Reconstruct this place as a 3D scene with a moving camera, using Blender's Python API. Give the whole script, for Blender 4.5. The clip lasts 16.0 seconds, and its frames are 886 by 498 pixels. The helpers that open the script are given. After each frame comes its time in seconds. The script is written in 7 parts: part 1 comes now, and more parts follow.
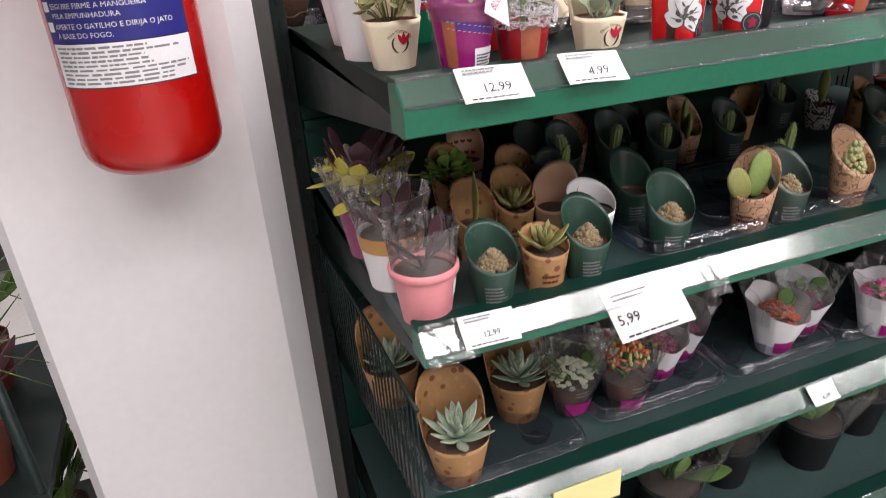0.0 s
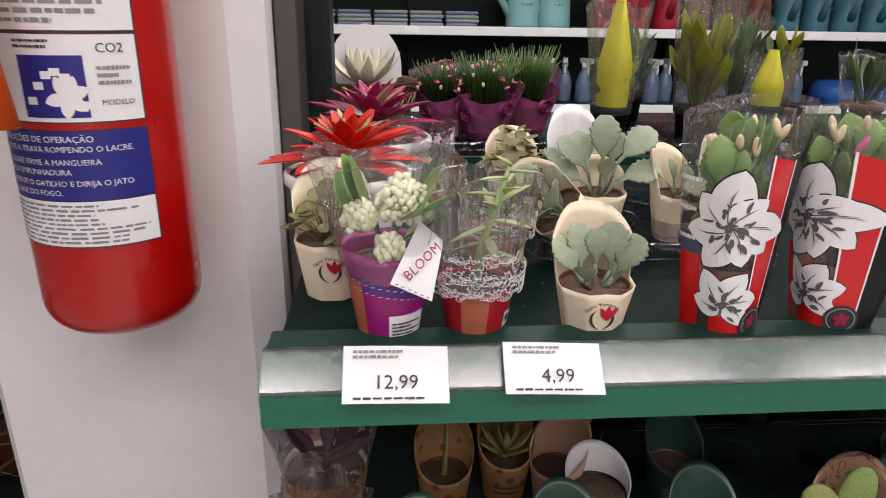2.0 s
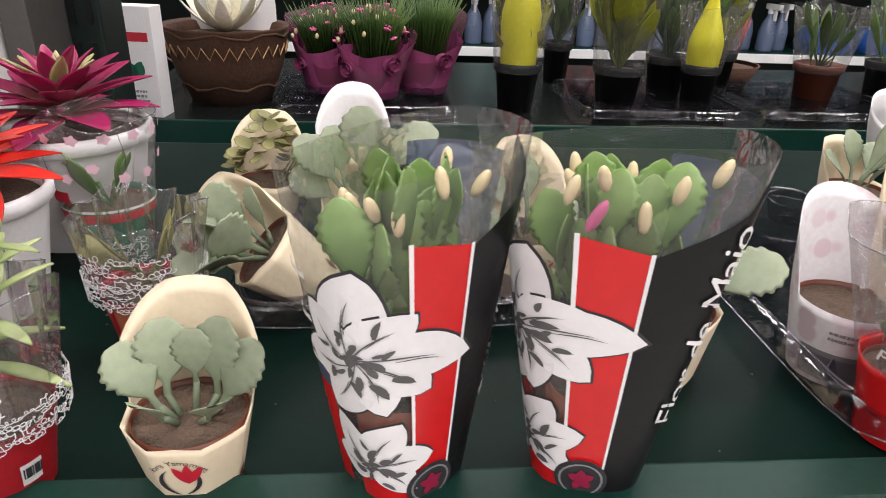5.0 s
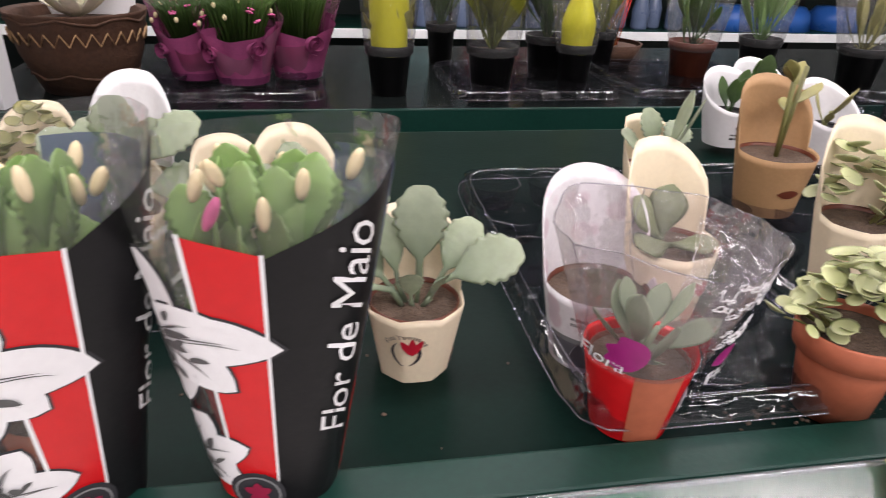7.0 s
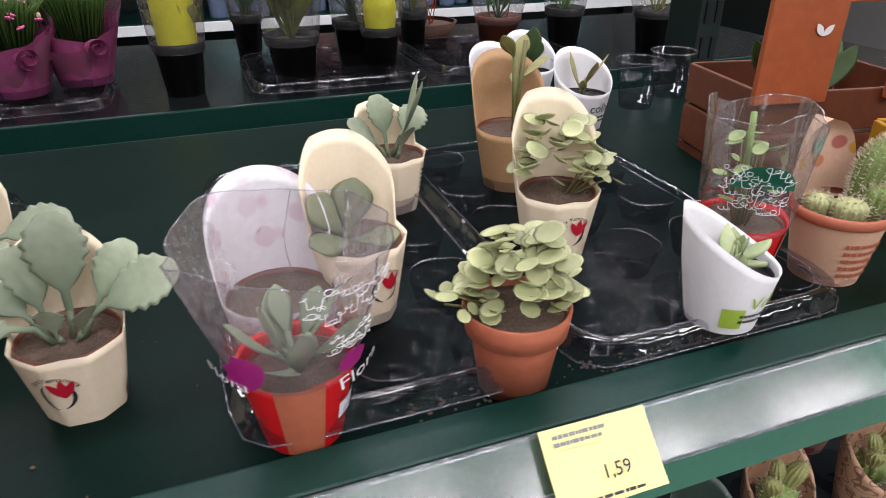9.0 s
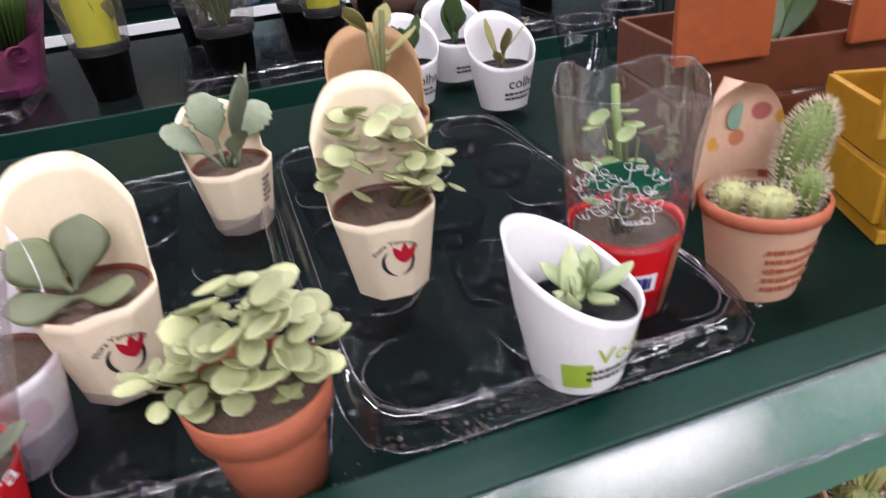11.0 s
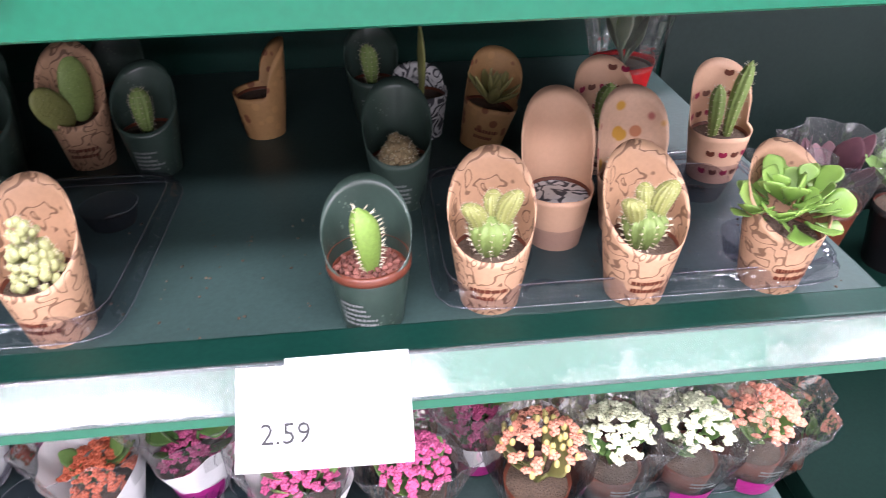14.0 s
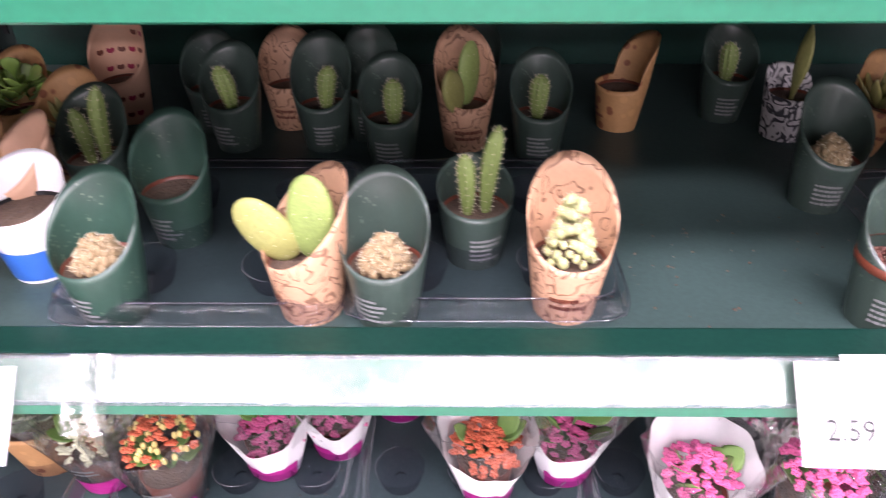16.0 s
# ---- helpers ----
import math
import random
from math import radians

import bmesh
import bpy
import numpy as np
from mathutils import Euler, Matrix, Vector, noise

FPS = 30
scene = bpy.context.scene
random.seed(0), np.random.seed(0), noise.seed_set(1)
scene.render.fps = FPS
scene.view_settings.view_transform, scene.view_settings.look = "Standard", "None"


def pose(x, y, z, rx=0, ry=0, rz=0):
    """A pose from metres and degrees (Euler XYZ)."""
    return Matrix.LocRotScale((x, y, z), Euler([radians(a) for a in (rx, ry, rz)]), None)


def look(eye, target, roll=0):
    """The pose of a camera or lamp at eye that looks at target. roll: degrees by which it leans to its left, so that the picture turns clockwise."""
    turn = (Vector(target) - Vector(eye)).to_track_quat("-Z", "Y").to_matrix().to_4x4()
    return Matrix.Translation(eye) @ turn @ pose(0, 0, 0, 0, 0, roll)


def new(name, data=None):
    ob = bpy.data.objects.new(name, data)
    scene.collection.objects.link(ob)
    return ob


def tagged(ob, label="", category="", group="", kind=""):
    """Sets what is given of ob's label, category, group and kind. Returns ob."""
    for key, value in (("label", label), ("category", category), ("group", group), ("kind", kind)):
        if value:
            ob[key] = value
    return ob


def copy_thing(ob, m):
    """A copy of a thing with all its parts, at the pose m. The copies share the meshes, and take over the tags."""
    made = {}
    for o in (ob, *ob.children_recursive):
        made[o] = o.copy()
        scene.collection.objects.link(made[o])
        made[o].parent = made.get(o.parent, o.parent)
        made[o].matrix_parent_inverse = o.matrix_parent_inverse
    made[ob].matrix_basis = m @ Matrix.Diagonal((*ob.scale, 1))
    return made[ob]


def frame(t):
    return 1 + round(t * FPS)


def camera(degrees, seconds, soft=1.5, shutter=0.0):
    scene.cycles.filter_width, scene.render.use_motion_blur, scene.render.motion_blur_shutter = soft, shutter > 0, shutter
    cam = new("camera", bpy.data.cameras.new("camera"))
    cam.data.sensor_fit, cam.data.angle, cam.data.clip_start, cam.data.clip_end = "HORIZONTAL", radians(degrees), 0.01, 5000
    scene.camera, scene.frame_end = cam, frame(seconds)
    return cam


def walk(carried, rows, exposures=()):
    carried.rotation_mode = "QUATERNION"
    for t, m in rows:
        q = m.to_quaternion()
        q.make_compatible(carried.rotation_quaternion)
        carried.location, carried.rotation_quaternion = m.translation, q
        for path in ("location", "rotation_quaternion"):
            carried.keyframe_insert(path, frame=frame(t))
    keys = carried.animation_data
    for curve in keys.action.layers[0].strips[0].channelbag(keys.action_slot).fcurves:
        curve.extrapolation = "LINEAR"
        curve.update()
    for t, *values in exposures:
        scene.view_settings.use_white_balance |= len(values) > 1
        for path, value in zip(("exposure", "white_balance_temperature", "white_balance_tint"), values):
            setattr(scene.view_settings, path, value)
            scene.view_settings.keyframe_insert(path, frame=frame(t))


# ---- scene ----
cam = camera(67.2, 16.0, 0.7, 0.4)
PATH = [
    (0, (0.016, -0.016, 1.391), (0.63, 1.685, 0.535), -3.9),
    (0.5, (0.083, 0.011, 1.41), (0.597, 1.779, 0.628), -2.2),
    (1, (0.154, 0.062, 1.446), (0.459, 1.932, 0.806), 1.1),
    (1.5, (0.222, 0.099, 1.466), (0.453, 1.984, 0.837), 1.3),
    (2, (0.268, 0.151, 1.49), (0.429, 2.025, 0.809), 1.0),
    (2.5, (0.286, 0.239, 1.49), (0.486, 2.08, 0.734), 2.3),
    (3, (0.312, 0.299, 1.498), (0.575, 2.128, 0.732), 1.9),
    (3.5, (0.361, 0.325, 1.503), (0.474, 2.14, 0.671), 2.6),
    (4, (0.421, 0.34, 1.507), (0.519, 2.155, 0.671), 2.1),
    (4.2, (0.447, 0.342, 1.501), (0.575, 2.159, 0.671), 1.7),
    (6.3, (0.565, 0.329, 1.508), (0.761, 2.099, 0.598), 2.5),
    (6.5, (0.587, 0.337, 1.505), (0.809, 2.103, 0.595), 2.1),
    (7, (0.624, 0.344, 1.504), (0.95, 2.104, 0.613), 2.3),
    (7.5, (0.653, 0.35, 1.499), (1.081, 2.077, 0.585), 1.8),
    (8, (0.682, 0.343, 1.503), (1.136, 2.07, 0.603), 1.8),
    (8.5, (0.719, 0.328, 1.506), (1.289, 2.008, 0.583), 0.4),
    (8.7, (0.731, 0.328, 1.51), (1.351, 1.986, 0.579), -0.1),
    (10.8, (0.892, 0.384, 1.496), (1.353, 2.079, 0.54), -4.1),
    (11, (0.907, 0.382, 1.485), (1.39, 2.051, 0.494), -6.0),
    (11.5, (0.953, 0.363, 1.454), (1.437, 1.979, 0.38), -4.5),
    (12, (1.019, 0.34, 1.397), (1.439, 1.909, 0.23), -4.3),
    (12.5, (1.052, 0.31, 1.333), (1.451, 1.905, 0.195), -3.5),
    (13, (1.083, 0.287, 1.328), (1.429, 1.936, 0.25), -1.9),
    (13.5, (1.097, 0.25, 1.315), (1.351, 1.9, 0.213), -1.6),
    (14, (1.085, 0.23, 1.313), (1.232, 1.877, 0.188), -1.1),
    (14.5, (1.057, 0.223, 1.31), (1.093, 1.866, 0.17), -0.7),
    (15, (0.978, 0.237, 1.298), (0.986, 1.875, 0.151), -0.5),
    (15.5, (0.883, 0.246, 1.297), (0.822, 1.881, 0.147), -1.6),
    (16, (0.773, 0.238, 1.309), (0.752, 1.895, 0.189), -0.3),
]
walk(cam, [(t, look(eye, target, roll)) for t, eye, target, roll in PATH],
     [(0.0, -0.55, 6700, 15), (1.0, -0.7, 6800, 15), (2.5, -1.2, 6850, 15), (4.0, -0.98, 6850, 11), (7.0, -0.82, 6750, 16), (8.5, -1.0, 6450, 13), (11.0, -0.8, 6300, 17),
      (12.0, -1.15, 6000, 16), (12.3, -0.15, 6000, 14), (12.6, 0.55, 6000, 20), (13.0, 0.75, 6050, 22), (13.5, 0.85, 6200, 22), (14.5, 0.6, 6150, 18), (15.3, 0.75, 6350, 22), (16.0, 1.1, 6500, 32)])

# ---- world and light ----
world = bpy.data.worlds.new("store_air")
scene.world = world
world.use_nodes = True
world.node_tree.nodes["Background"].inputs[0].default_value = (0.9, 0.95, 1.0, 1)
world.node_tree.nodes["Background"].inputs[1].default_value = 0.02


def area_light(x, y, z, sx, sy, watts, colour=(1.0, 0.965, 1.0)):
    data = bpy.data.lights.new("ceiling_tube_light", "AREA")
    data.shape, data.size, data.size_y, data.energy, data.color = "RECTANGLE", sx, sy, watts, colour
    ob = new("ceiling_tube_light", data)
    ob.matrix_world = pose(x, y, z)
    return ob


# ---- materials ----
def nodes_of(name):
    m = bpy.data.materials.new(name)
    m.use_nodes = True
    return m, m.node_tree.nodes, m.node_tree.links, m.node_tree.nodes["Principled BSDF"]


def ramp(ns, ls, fac, stops):
    r = ns.new("ShaderNodeValToRGB")
    while len(r.color_ramp.elements) < len(stops):
        r.color_ramp.elements.new(0.5)
    for e, (p, c) in zip(r.color_ramp.elements, stops):
        e.position, e.color = p, (c if len(c) == 4 else (*c, 1))
    ls.new(fac, r.inputs[0])
    return r.outputs[0]


def mixed(ns, ls, fac, a, b):
    m = ns.new("ShaderNodeMix")
    m.data_type = "RGBA"
    for sock, v in ((m.inputs[0], fac), (m.inputs[6], a), (m.inputs[7], b)):
        if isinstance(v, (int, float)):
            sock.default_value = v
        elif isinstance(v, tuple):
            sock.default_value = v if len(v) == 4 else (*v, 1)
        else:
            ls.new(v, sock)
    return m.outputs[2]


def noise_tex(ns, ls, scale, detail=4, coord="Object"):
    tc, n = ns.new("ShaderNodeTexCoord"), ns.new("ShaderNodeTexNoise")
    n.inputs["Scale"].default_value, n.inputs["Detail"].default_value = scale, detail
    ls.new(tc.outputs[coord], n.inputs["Vector"])
    return n.outputs["Fac"]


def plain(name, c, rough=0.5, spec=0.5, metal=0.0, var=0.25, big=12, small=160, bump=0.15, spread=0.0, clear=0.0, trans=0.0, sss=0.0):
    """A surface in one colour that varies at two scales, with fine relief."""
    m, ns, ls, p = nodes_of(name)
    dark, light = tuple(v * (1 - var) for v in c), tuple(min(1, v * (1 + var * 0.7)) for v in c)
    a, b = noise_tex(ns, ls, big), noise_tex(ns, ls, small, 3)
    col = mixed(ns, ls, a, dark, light)
    col = mixed(ns, ls, 0.35, col, ramp(ns, ls, b, [(0.3, dark), (0.7, light)]))
    if spread:
        info, hsv = ns.new("ShaderNodeObjectInfo"), ns.new("ShaderNodeHueSaturation")
        mr = ns.new("ShaderNodeMapRange")
        mr.inputs[3].default_value, mr.inputs[4].default_value = 1 - spread, 1 + spread
        ls.new(info.outputs["Random"], mr.inputs[0])
        ls.new(mr.outputs[0], hsv.inputs["Value"])
        ls.new(col, hsv.inputs["Color"])
        col = hsv.outputs[0]
    ls.new(col, p.inputs["Base Color"])
    ls.new(ramp(ns, ls, a, [(0.2, (rough * 0.8,) * 3), (0.8, (min(1, rough * 1.2),) * 3)]), p.inputs["Roughness"])
    p.inputs["Metallic"].default_value = metal
    p.inputs["Specular IOR Level"].default_value = spec
    p.inputs["Coat Weight"].default_value = clear
    if sss:
        p.inputs["Subsurface Weight"].default_value = sss
        p.inputs["Subsurface Radius"].default_value = (0.004, 0.006, 0.002)
    if bump:
        bn = ns.new("ShaderNodeBump")
        bn.inputs["Strength"].default_value, bn.inputs["Distance"].default_value = bump, 0.002
        ls.new(b, bn.inputs["Height"])
        ls.new(bn.outputs[0], p.inputs["Normal"])
    return m


def leafy(name, c, tip=None, rough=0.45, vein=0.2, along=0.08, sss=0.1):
    """A leaf: base to tip along its own length, speckled."""
    m, ns, ls, p = nodes_of(name)
    tip = tip or tuple(min(1, v * 1.35) for v in c)
    tc, sep = ns.new("ShaderNodeTexCoord"), ns.new("ShaderNodeSeparateXYZ")
    ls.new(tc.outputs["Object"], sep.inputs[0])
    mr = ns.new("ShaderNodeMapRange")
    mr.inputs[2].default_value = along
    ls.new(sep.outputs[0], mr.inputs[0])
    col = mixed(ns, ls, mr.outputs[0], c, tip)
    n = noise_tex(ns, ls, 130, 5)
    col = mixed(ns, ls, ramp(ns, ls, n, [(0.35, (vein,) * 3), (0.65, (0, 0, 0))]), col, tuple(v * 0.45 for v in c))
    info, hsv = ns.new("ShaderNodeObjectInfo"), ns.new("ShaderNodeHueSaturation")
    m2 = ns.new("ShaderNodeMapRange")
    m2.inputs[3].default_value, m2.inputs[4].default_value = 0.78, 1.2
    ls.new(info.outputs["Random"], m2.inputs[0])
    ls.new(m2.outputs[0], hsv.inputs["Value"])
    ls.new(col, hsv.inputs["Color"])
    ls.new(hsv.outputs[0], p.inputs["Base Color"])
    p.inputs["Roughness"].default_value = rough
    p.inputs["Subsurface Weight"].default_value = sss
    p.inputs["Subsurface Radius"].default_value = (0.003, 0.005, 0.001)
    bn = ns.new("ShaderNodeBump")
    bn.inputs["Strength"].default_value, bn.inputs["Distance"].default_value = 0.3, 0.001
    ls.new(n, bn.inputs["Height"])
    ls.new(bn.outputs[0], p.inputs["Normal"])
    return m


def printed(name, base, ink, scale=55, width=0.06, rough=0.6, kind="swirl", ink2=None, amount=1.0, alpha=1.0):
    """Paper or film printed with swirls, dots or specks."""
    m, ns, ls, p = nodes_of(name)
    tc = ns.new("ShaderNodeTexCoord")
    fibre = noise_tex(ns, ls, 300, 3)
    paper = mixed(ns, ls, fibre, tuple(v * 0.85 for v in base), tuple(min(1, v * 1.1) for v in base))
    if kind == "swirl":
        t = ns.new("ShaderNodeTexNoise")
        t.inputs["Scale"].default_value, t.inputs["Detail"].default_value, t.inputs["Distortion"].default_value = scale, 0.5, 1.2
        ls.new(tc.outputs["Object"], t.inputs["Vector"])
        sn = ns.new("ShaderNodeMath")
        sn.operation = "PINGPONG"
        sn.inputs[1].default_value = 0.12
        ls.new(t.outputs["Fac"], sn.inputs[0])
        mask = ramp(ns, ls, sn.outputs[0], [(width * 0.25, (1, 1, 1)), (width * 0.45, (0, 0, 0))])
    else:
        t = ns.new("ShaderNodeTexVoronoi")
        t.inputs["Scale"].default_value = scale
        ls.new(tc.outputs["Object"], t.inputs["Vector"])
        mask = ramp(ns, ls, t.outputs["Distance"], [(width * 5, (1, 1, 1)), (width * 6.5, (0, 0, 0))])
        if ink2:
            v = ns.new("ShaderNodeSeparateColor")
            ls.new(t.outputs["Color"], v.inputs[0])
            ink = mixed(ns, ls, ramp(ns, ls, v.outputs[0], [(0.45, (0, 0, 0)), (0.55, (1, 1, 1))]), ink, ink2)
    if amount < 1:
        gate = ramp(ns, ls, noise_tex(ns, ls, 30, 1), [(0.62 - amount * 0.3, (0, 0, 0)), (0.66 - amount * 0.3, (1, 1, 1))])
        mask = mixed(ns, ls, gate, (0, 0, 0), mask)
    ls.new(mixed(ns, ls, mask, paper, ink), p.inputs["Base Color"])
    p.inputs["Alpha"].default_value = alpha
    p.inputs["Roughness"].default_value = rough
    bn = ns.new("ShaderNodeBump")
    bn.inputs["Strength"].default_value, bn.inputs["Distance"].default_value = 0.1, 0.001
    ls.new(fibre, bn.inputs["Height"])
    ls.new(bn.outputs[0], p.inputs["Normal"])
    return m


def film(name, haze=0.06, tint=(1, 1, 1), crinkle=0.6, scale=60, gloss=0.5, rough=0.08, patchy=False):
    """Clear plastic film: see-through, with glints and a little haze."""
    m, ns, ls, p = nodes_of(name)
    out = ns["Material Output"]
    tr, gl, mx, mx2 = ns.new("ShaderNodeBsdfTransparent"), ns.new("ShaderNodeBsdfGlossy"), ns.new("ShaderNodeMixShader"), ns.new("ShaderNodeMixShader")
    tr.inputs[0].default_value = (*[0.96 * v for v in tint], 1)
    gl.inputs["Roughness"].default_value = rough
    n = noise_tex(ns, ls, scale, 2)
    bn, lw = ns.new("ShaderNodeBump"), ns.new("ShaderNodeLayerWeight")
    bn.inputs["Strength"].default_value, bn.inputs["Distance"].default_value = crinkle, 0.006
    ls.new(n, bn.inputs["Height"])
    ls.new(bn.outputs[0], gl.inputs["Normal"])
    ls.new(bn.outputs[0], lw.inputs["Normal"])
    mul = ns.new("ShaderNodeMath")
    mul.operation = "MULTIPLY"
    mul.inputs[1].default_value = gloss
    ls.new(lw.outputs["Fresnel"], mul.inputs[0])
    if patchy:
        tc, mp, pn = ns.new("ShaderNodeTexCoord"), ns.new("ShaderNodeMapping"), ns.new("ShaderNodeTexNoise")
        mp.inputs["Scale"].default_value = (1.0, 0.06, 0.06)
        pn.inputs["Scale"].default_value, pn.inputs["Detail"].default_value = 5.5, 3.0
        ls.new(tc.outputs["Object"], mp.inputs["Vector"])
        ls.new(mp.outputs[0], pn.inputs["Vector"])
        ls.new(ramp(ns, ls, pn.outputs["Fac"], [(0.37, (gloss * 0.15,) * 3), (0.43, (gloss * 0.75,) * 3), (0.56, (gloss,) * 3)]), mul.inputs[1])
    p.inputs["Base Color"].default_value = (0.8 * tint[0], 0.8 * tint[1], 0.8 * tint[2], 1)
    p.inputs["Roughness"].default_value = 0.3
    mx.inputs[0].default_value = haze
    ls.new(tr.outputs[0], mx.inputs[1])
    ls.new(p.outputs[0], mx.inputs[2])
    ls.new(mul.outputs[0], mx2.inputs[0])
    ls.new(mx.outputs[0], mx2.inputs[1])
    ls.new(gl.outputs[0], mx2.inputs[2])
    ls.new(mx2.outputs[0], out.inputs["Surface"])
    return m


def glowing(name, c, strength):
    m, ns, ls, p = nodes_of(name)
    p.inputs["Base Color"].default_value = (*c, 1)
    p.inputs["Emission Color"].default_value = (*c, 1)
    p.inputs["Emission Strength"].default_value = strength
    return m


GREEN_PAINT = plain("green_paint", (0.004, 0.034, 0.025), 0.42, 0.25, var=0.3, big=7, small=220, bump=0.06)
GREEN_RAIL = plain("green_rail", (0.002, 0.122, 0.066), 0.35, var=0.2, big=9, small=200, bump=0.04)
RAIL_FILM = film("clear_rail_plastic", 0.07, (0.93, 1.0, 0.98), 0.05, 9, 1.7, 0.17, True)
DECK_PAINT = plain("shelf_deck_paint", (0.0028, 0.0125, 0.0095), 0.4, 0.05, var=0.35, big=6, small=240, bump=0.05)
# Lower decks: dusty paint brightened, so light is put into its colour.
BRIGHTENED_DECK = plain("brightened_deck_paint", (0.036, 0.066, 0.062), 0.45, 0.4, var=0.35, big=6, small=260, bump=0.05)
GREY_DECK = plain("grey_green_deck", (0.008, 0.0105, 0.01), 0.22, 0.16, var=0.4, big=6, small=200, bump=0.05)
DARK_STEEL = plain("dark_steel", (0.01, 0.02, 0.018), 0.45, 0.3, metal=0.2, var=0.3)
BLACK = plain("black_plastic", (0.007, 0.007, 0.008), 0.4, 0.3, var=0.3)
WHITE_PAINT = plain("white_wall_paint", (0.72, 0.71, 0.71), 0.65, var=0.06, big=5, small=60, bump=0.08)
GREY_PANEL = plain("grey_metal_panel", (0.11, 0.105, 0.1), 0.35, metal=0.5, var=0.2, big=4, small=120)
FLOOR_TILE = plain("polished_floor", (0.55, 0.53, 0.5), 0.25, var=0.12, big=2, small=50)
CEILING = plain("ceiling_paint", (0.14, 0.14, 0.14), 0.8, var=0.1, big=1, small=20)
RED_PAINT = plain("red_enamel", (0.42, 0.003, 0.002), 0.28, var=0.12, big=8, small=60, bump=0.03, clear=0.4)
ORANGE = plain("orange_plastic", (0.75, 0.1, 0.01), 0.4, var=0.12, bump=0.05)
PAPER = plain("white_paper", (0.82, 0.83, 0.83), 0.7, var=0.05, big=20, small=300, bump=0.1)
YELLOW_PAPER = plain("yellow_paper", (0.85, 0.78, 0.35), 0.7, var=0.06, big=20, small=300, bump=0.1)
INK = plain("black_ink", (0.03, 0.03, 0.035), 0.6, var=0.2)
GREY_LINE = plain("dark_grey_print", (0.1, 0.1, 0.1), 0.5, var=0.3)
GREY_INK = plain("grey_ink", (0.24, 0.25, 0.25), 0.6, var=0.2)
BLUE_INK = plain("blue_ink", (0.02, 0.022, 0.2), 0.4, var=0.12)
RED_INK = plain("red_ink", (0.5, 0.01, 0.03), 0.5, var=0.15)
MAROON_INK = plain("maroon_ink", (0.3, 0.01, 0.05), 0.5, var=0.15)
LIME_INK = plain("lime_ink", (0.35, 0.5, 0.05), 0.5, var=0.15)
CREAM = plain("cream_card", (0.84, 0.73, 0.53), 0.6, var=0.08, big=18, small=320, bump=0.12, spread=0.05)
KRAFT = plain("kraft_card", (0.42, 0.25, 0.12), 0.7, var=0.15, big=18, small=320, bump=0.15, spread=0.08)
PEACH = plain("peach_card", (0.62, 0.38, 0.25), 0.65, var=0.08, big=15, small=300, bump=0.1)
WHITE_CARD = plain("white_card", (0.8, 0.8, 0.81), 0.5, var=0.06, big=15, small=260)
KRAFT_SWIRL = printed("kraft_swirl_card", (0.52, 0.31, 0.19), (0.2, 0.105, 0.06), 58, 0.07)
KRAFT_DOT = printed("kraft_dotted_card", (0.4, 0.22, 0.09), (0.2, 0.07, 0.03), 75, 0.055, kind="dot", ink2=(0.45, 0.25, 0.1))
FLORAL = printed("floral_card", (0.62, 0.4, 0.28), (0.4, 0.12, 0.1), 55, 0.05, kind="dot", ink2=(0.55, 0.28, 0.03))
GREEN_CARD = printed("green_sleeve_card", (0.026, 0.066, 0.048), (0.12, 0.17, 0.12), 260, 0.04, kind="dot", rough=0.35, amount=0.3)
DARK_CARD = printed("dark_green_sleeve_card", (0.04, 0.066, 0.054), (0.11, 0.15, 0.12), 260, 0.045, kind="dot", rough=0.3, amount=0.25, alpha=0.94)
MARBLE_CARD = printed("black_and_white_card", (0.65, 0.64, 0.64), (0.05, 0.05, 0.06), 60, 0.14)
PINKISH = plain("pink_plastic", (0.75, 0.28, 0.3), 0.4, var=0.06)
OCHRE = plain("ochre_plastic", (0.5, 0.26, 0.08), 0.45, var=0.1)
RED_PLASTIC = plain("red_plastic", (0.38, 0.012, 0.02), 0.3, var=0.15)
BRIGHT_RED = plain("bright_red_film", (0.62, 0.012, 0.015), 0.25, var=0.12, big=25, bump=0.1)
TERRACOTTA = plain("terracotta_plastic", (0.42, 0.12, 0.06), 0.55, var=0.2, big=14, spread=0.1)
BROWN_POT = plain("brown_plastic", (0.14, 0.035, 0.018), 0.4, var=0.2)
SOIL = plain("potting_soil", (0.12, 0.08, 0.056), 0.95, var=0.7, big=90, small=500, bump=1.0)
CHIPS = plain("reddish_gravel", (0.24, 0.09, 0.07), 0.8, var=0.6, big=60, small=400, bump=0.6, spread=0.4)
PURPLE = plain("magenta_film", (0.33, 0.012, 0.17), 0.3, var=0.25, big=25, bump=0.2)
VIOLET_INK = plain("violet_ink", (0.1, 0.03, 0.25), 0.4)
MAUVE = plain("mauve_paper", (0.28, 0.055, 0.15), 0.5, var=0.25, big=15, bump=0.3)
PINK_PRINT = plain("pink_print", (0.78, 0.52, 0.62), 0.5, var=0.2)
CLEAR = film("clear_film", 0.04, (1, 1, 1), 0.7, 55, 0.4)
CRINKLE = film("crinkled_film", 0.05, (1, 1, 1), 0.8, 42, 0.7, 0.12)
HAZY = film("hazy_film", 0.065, (0.93, 0.9, 0.92), 0.6, 60, 0.4, 0.2)
TRAY = film("clear_tray_plastic", 0.004, (0.78, 0.77, 0.82), 0.6, 38, 0.13, 0.06)
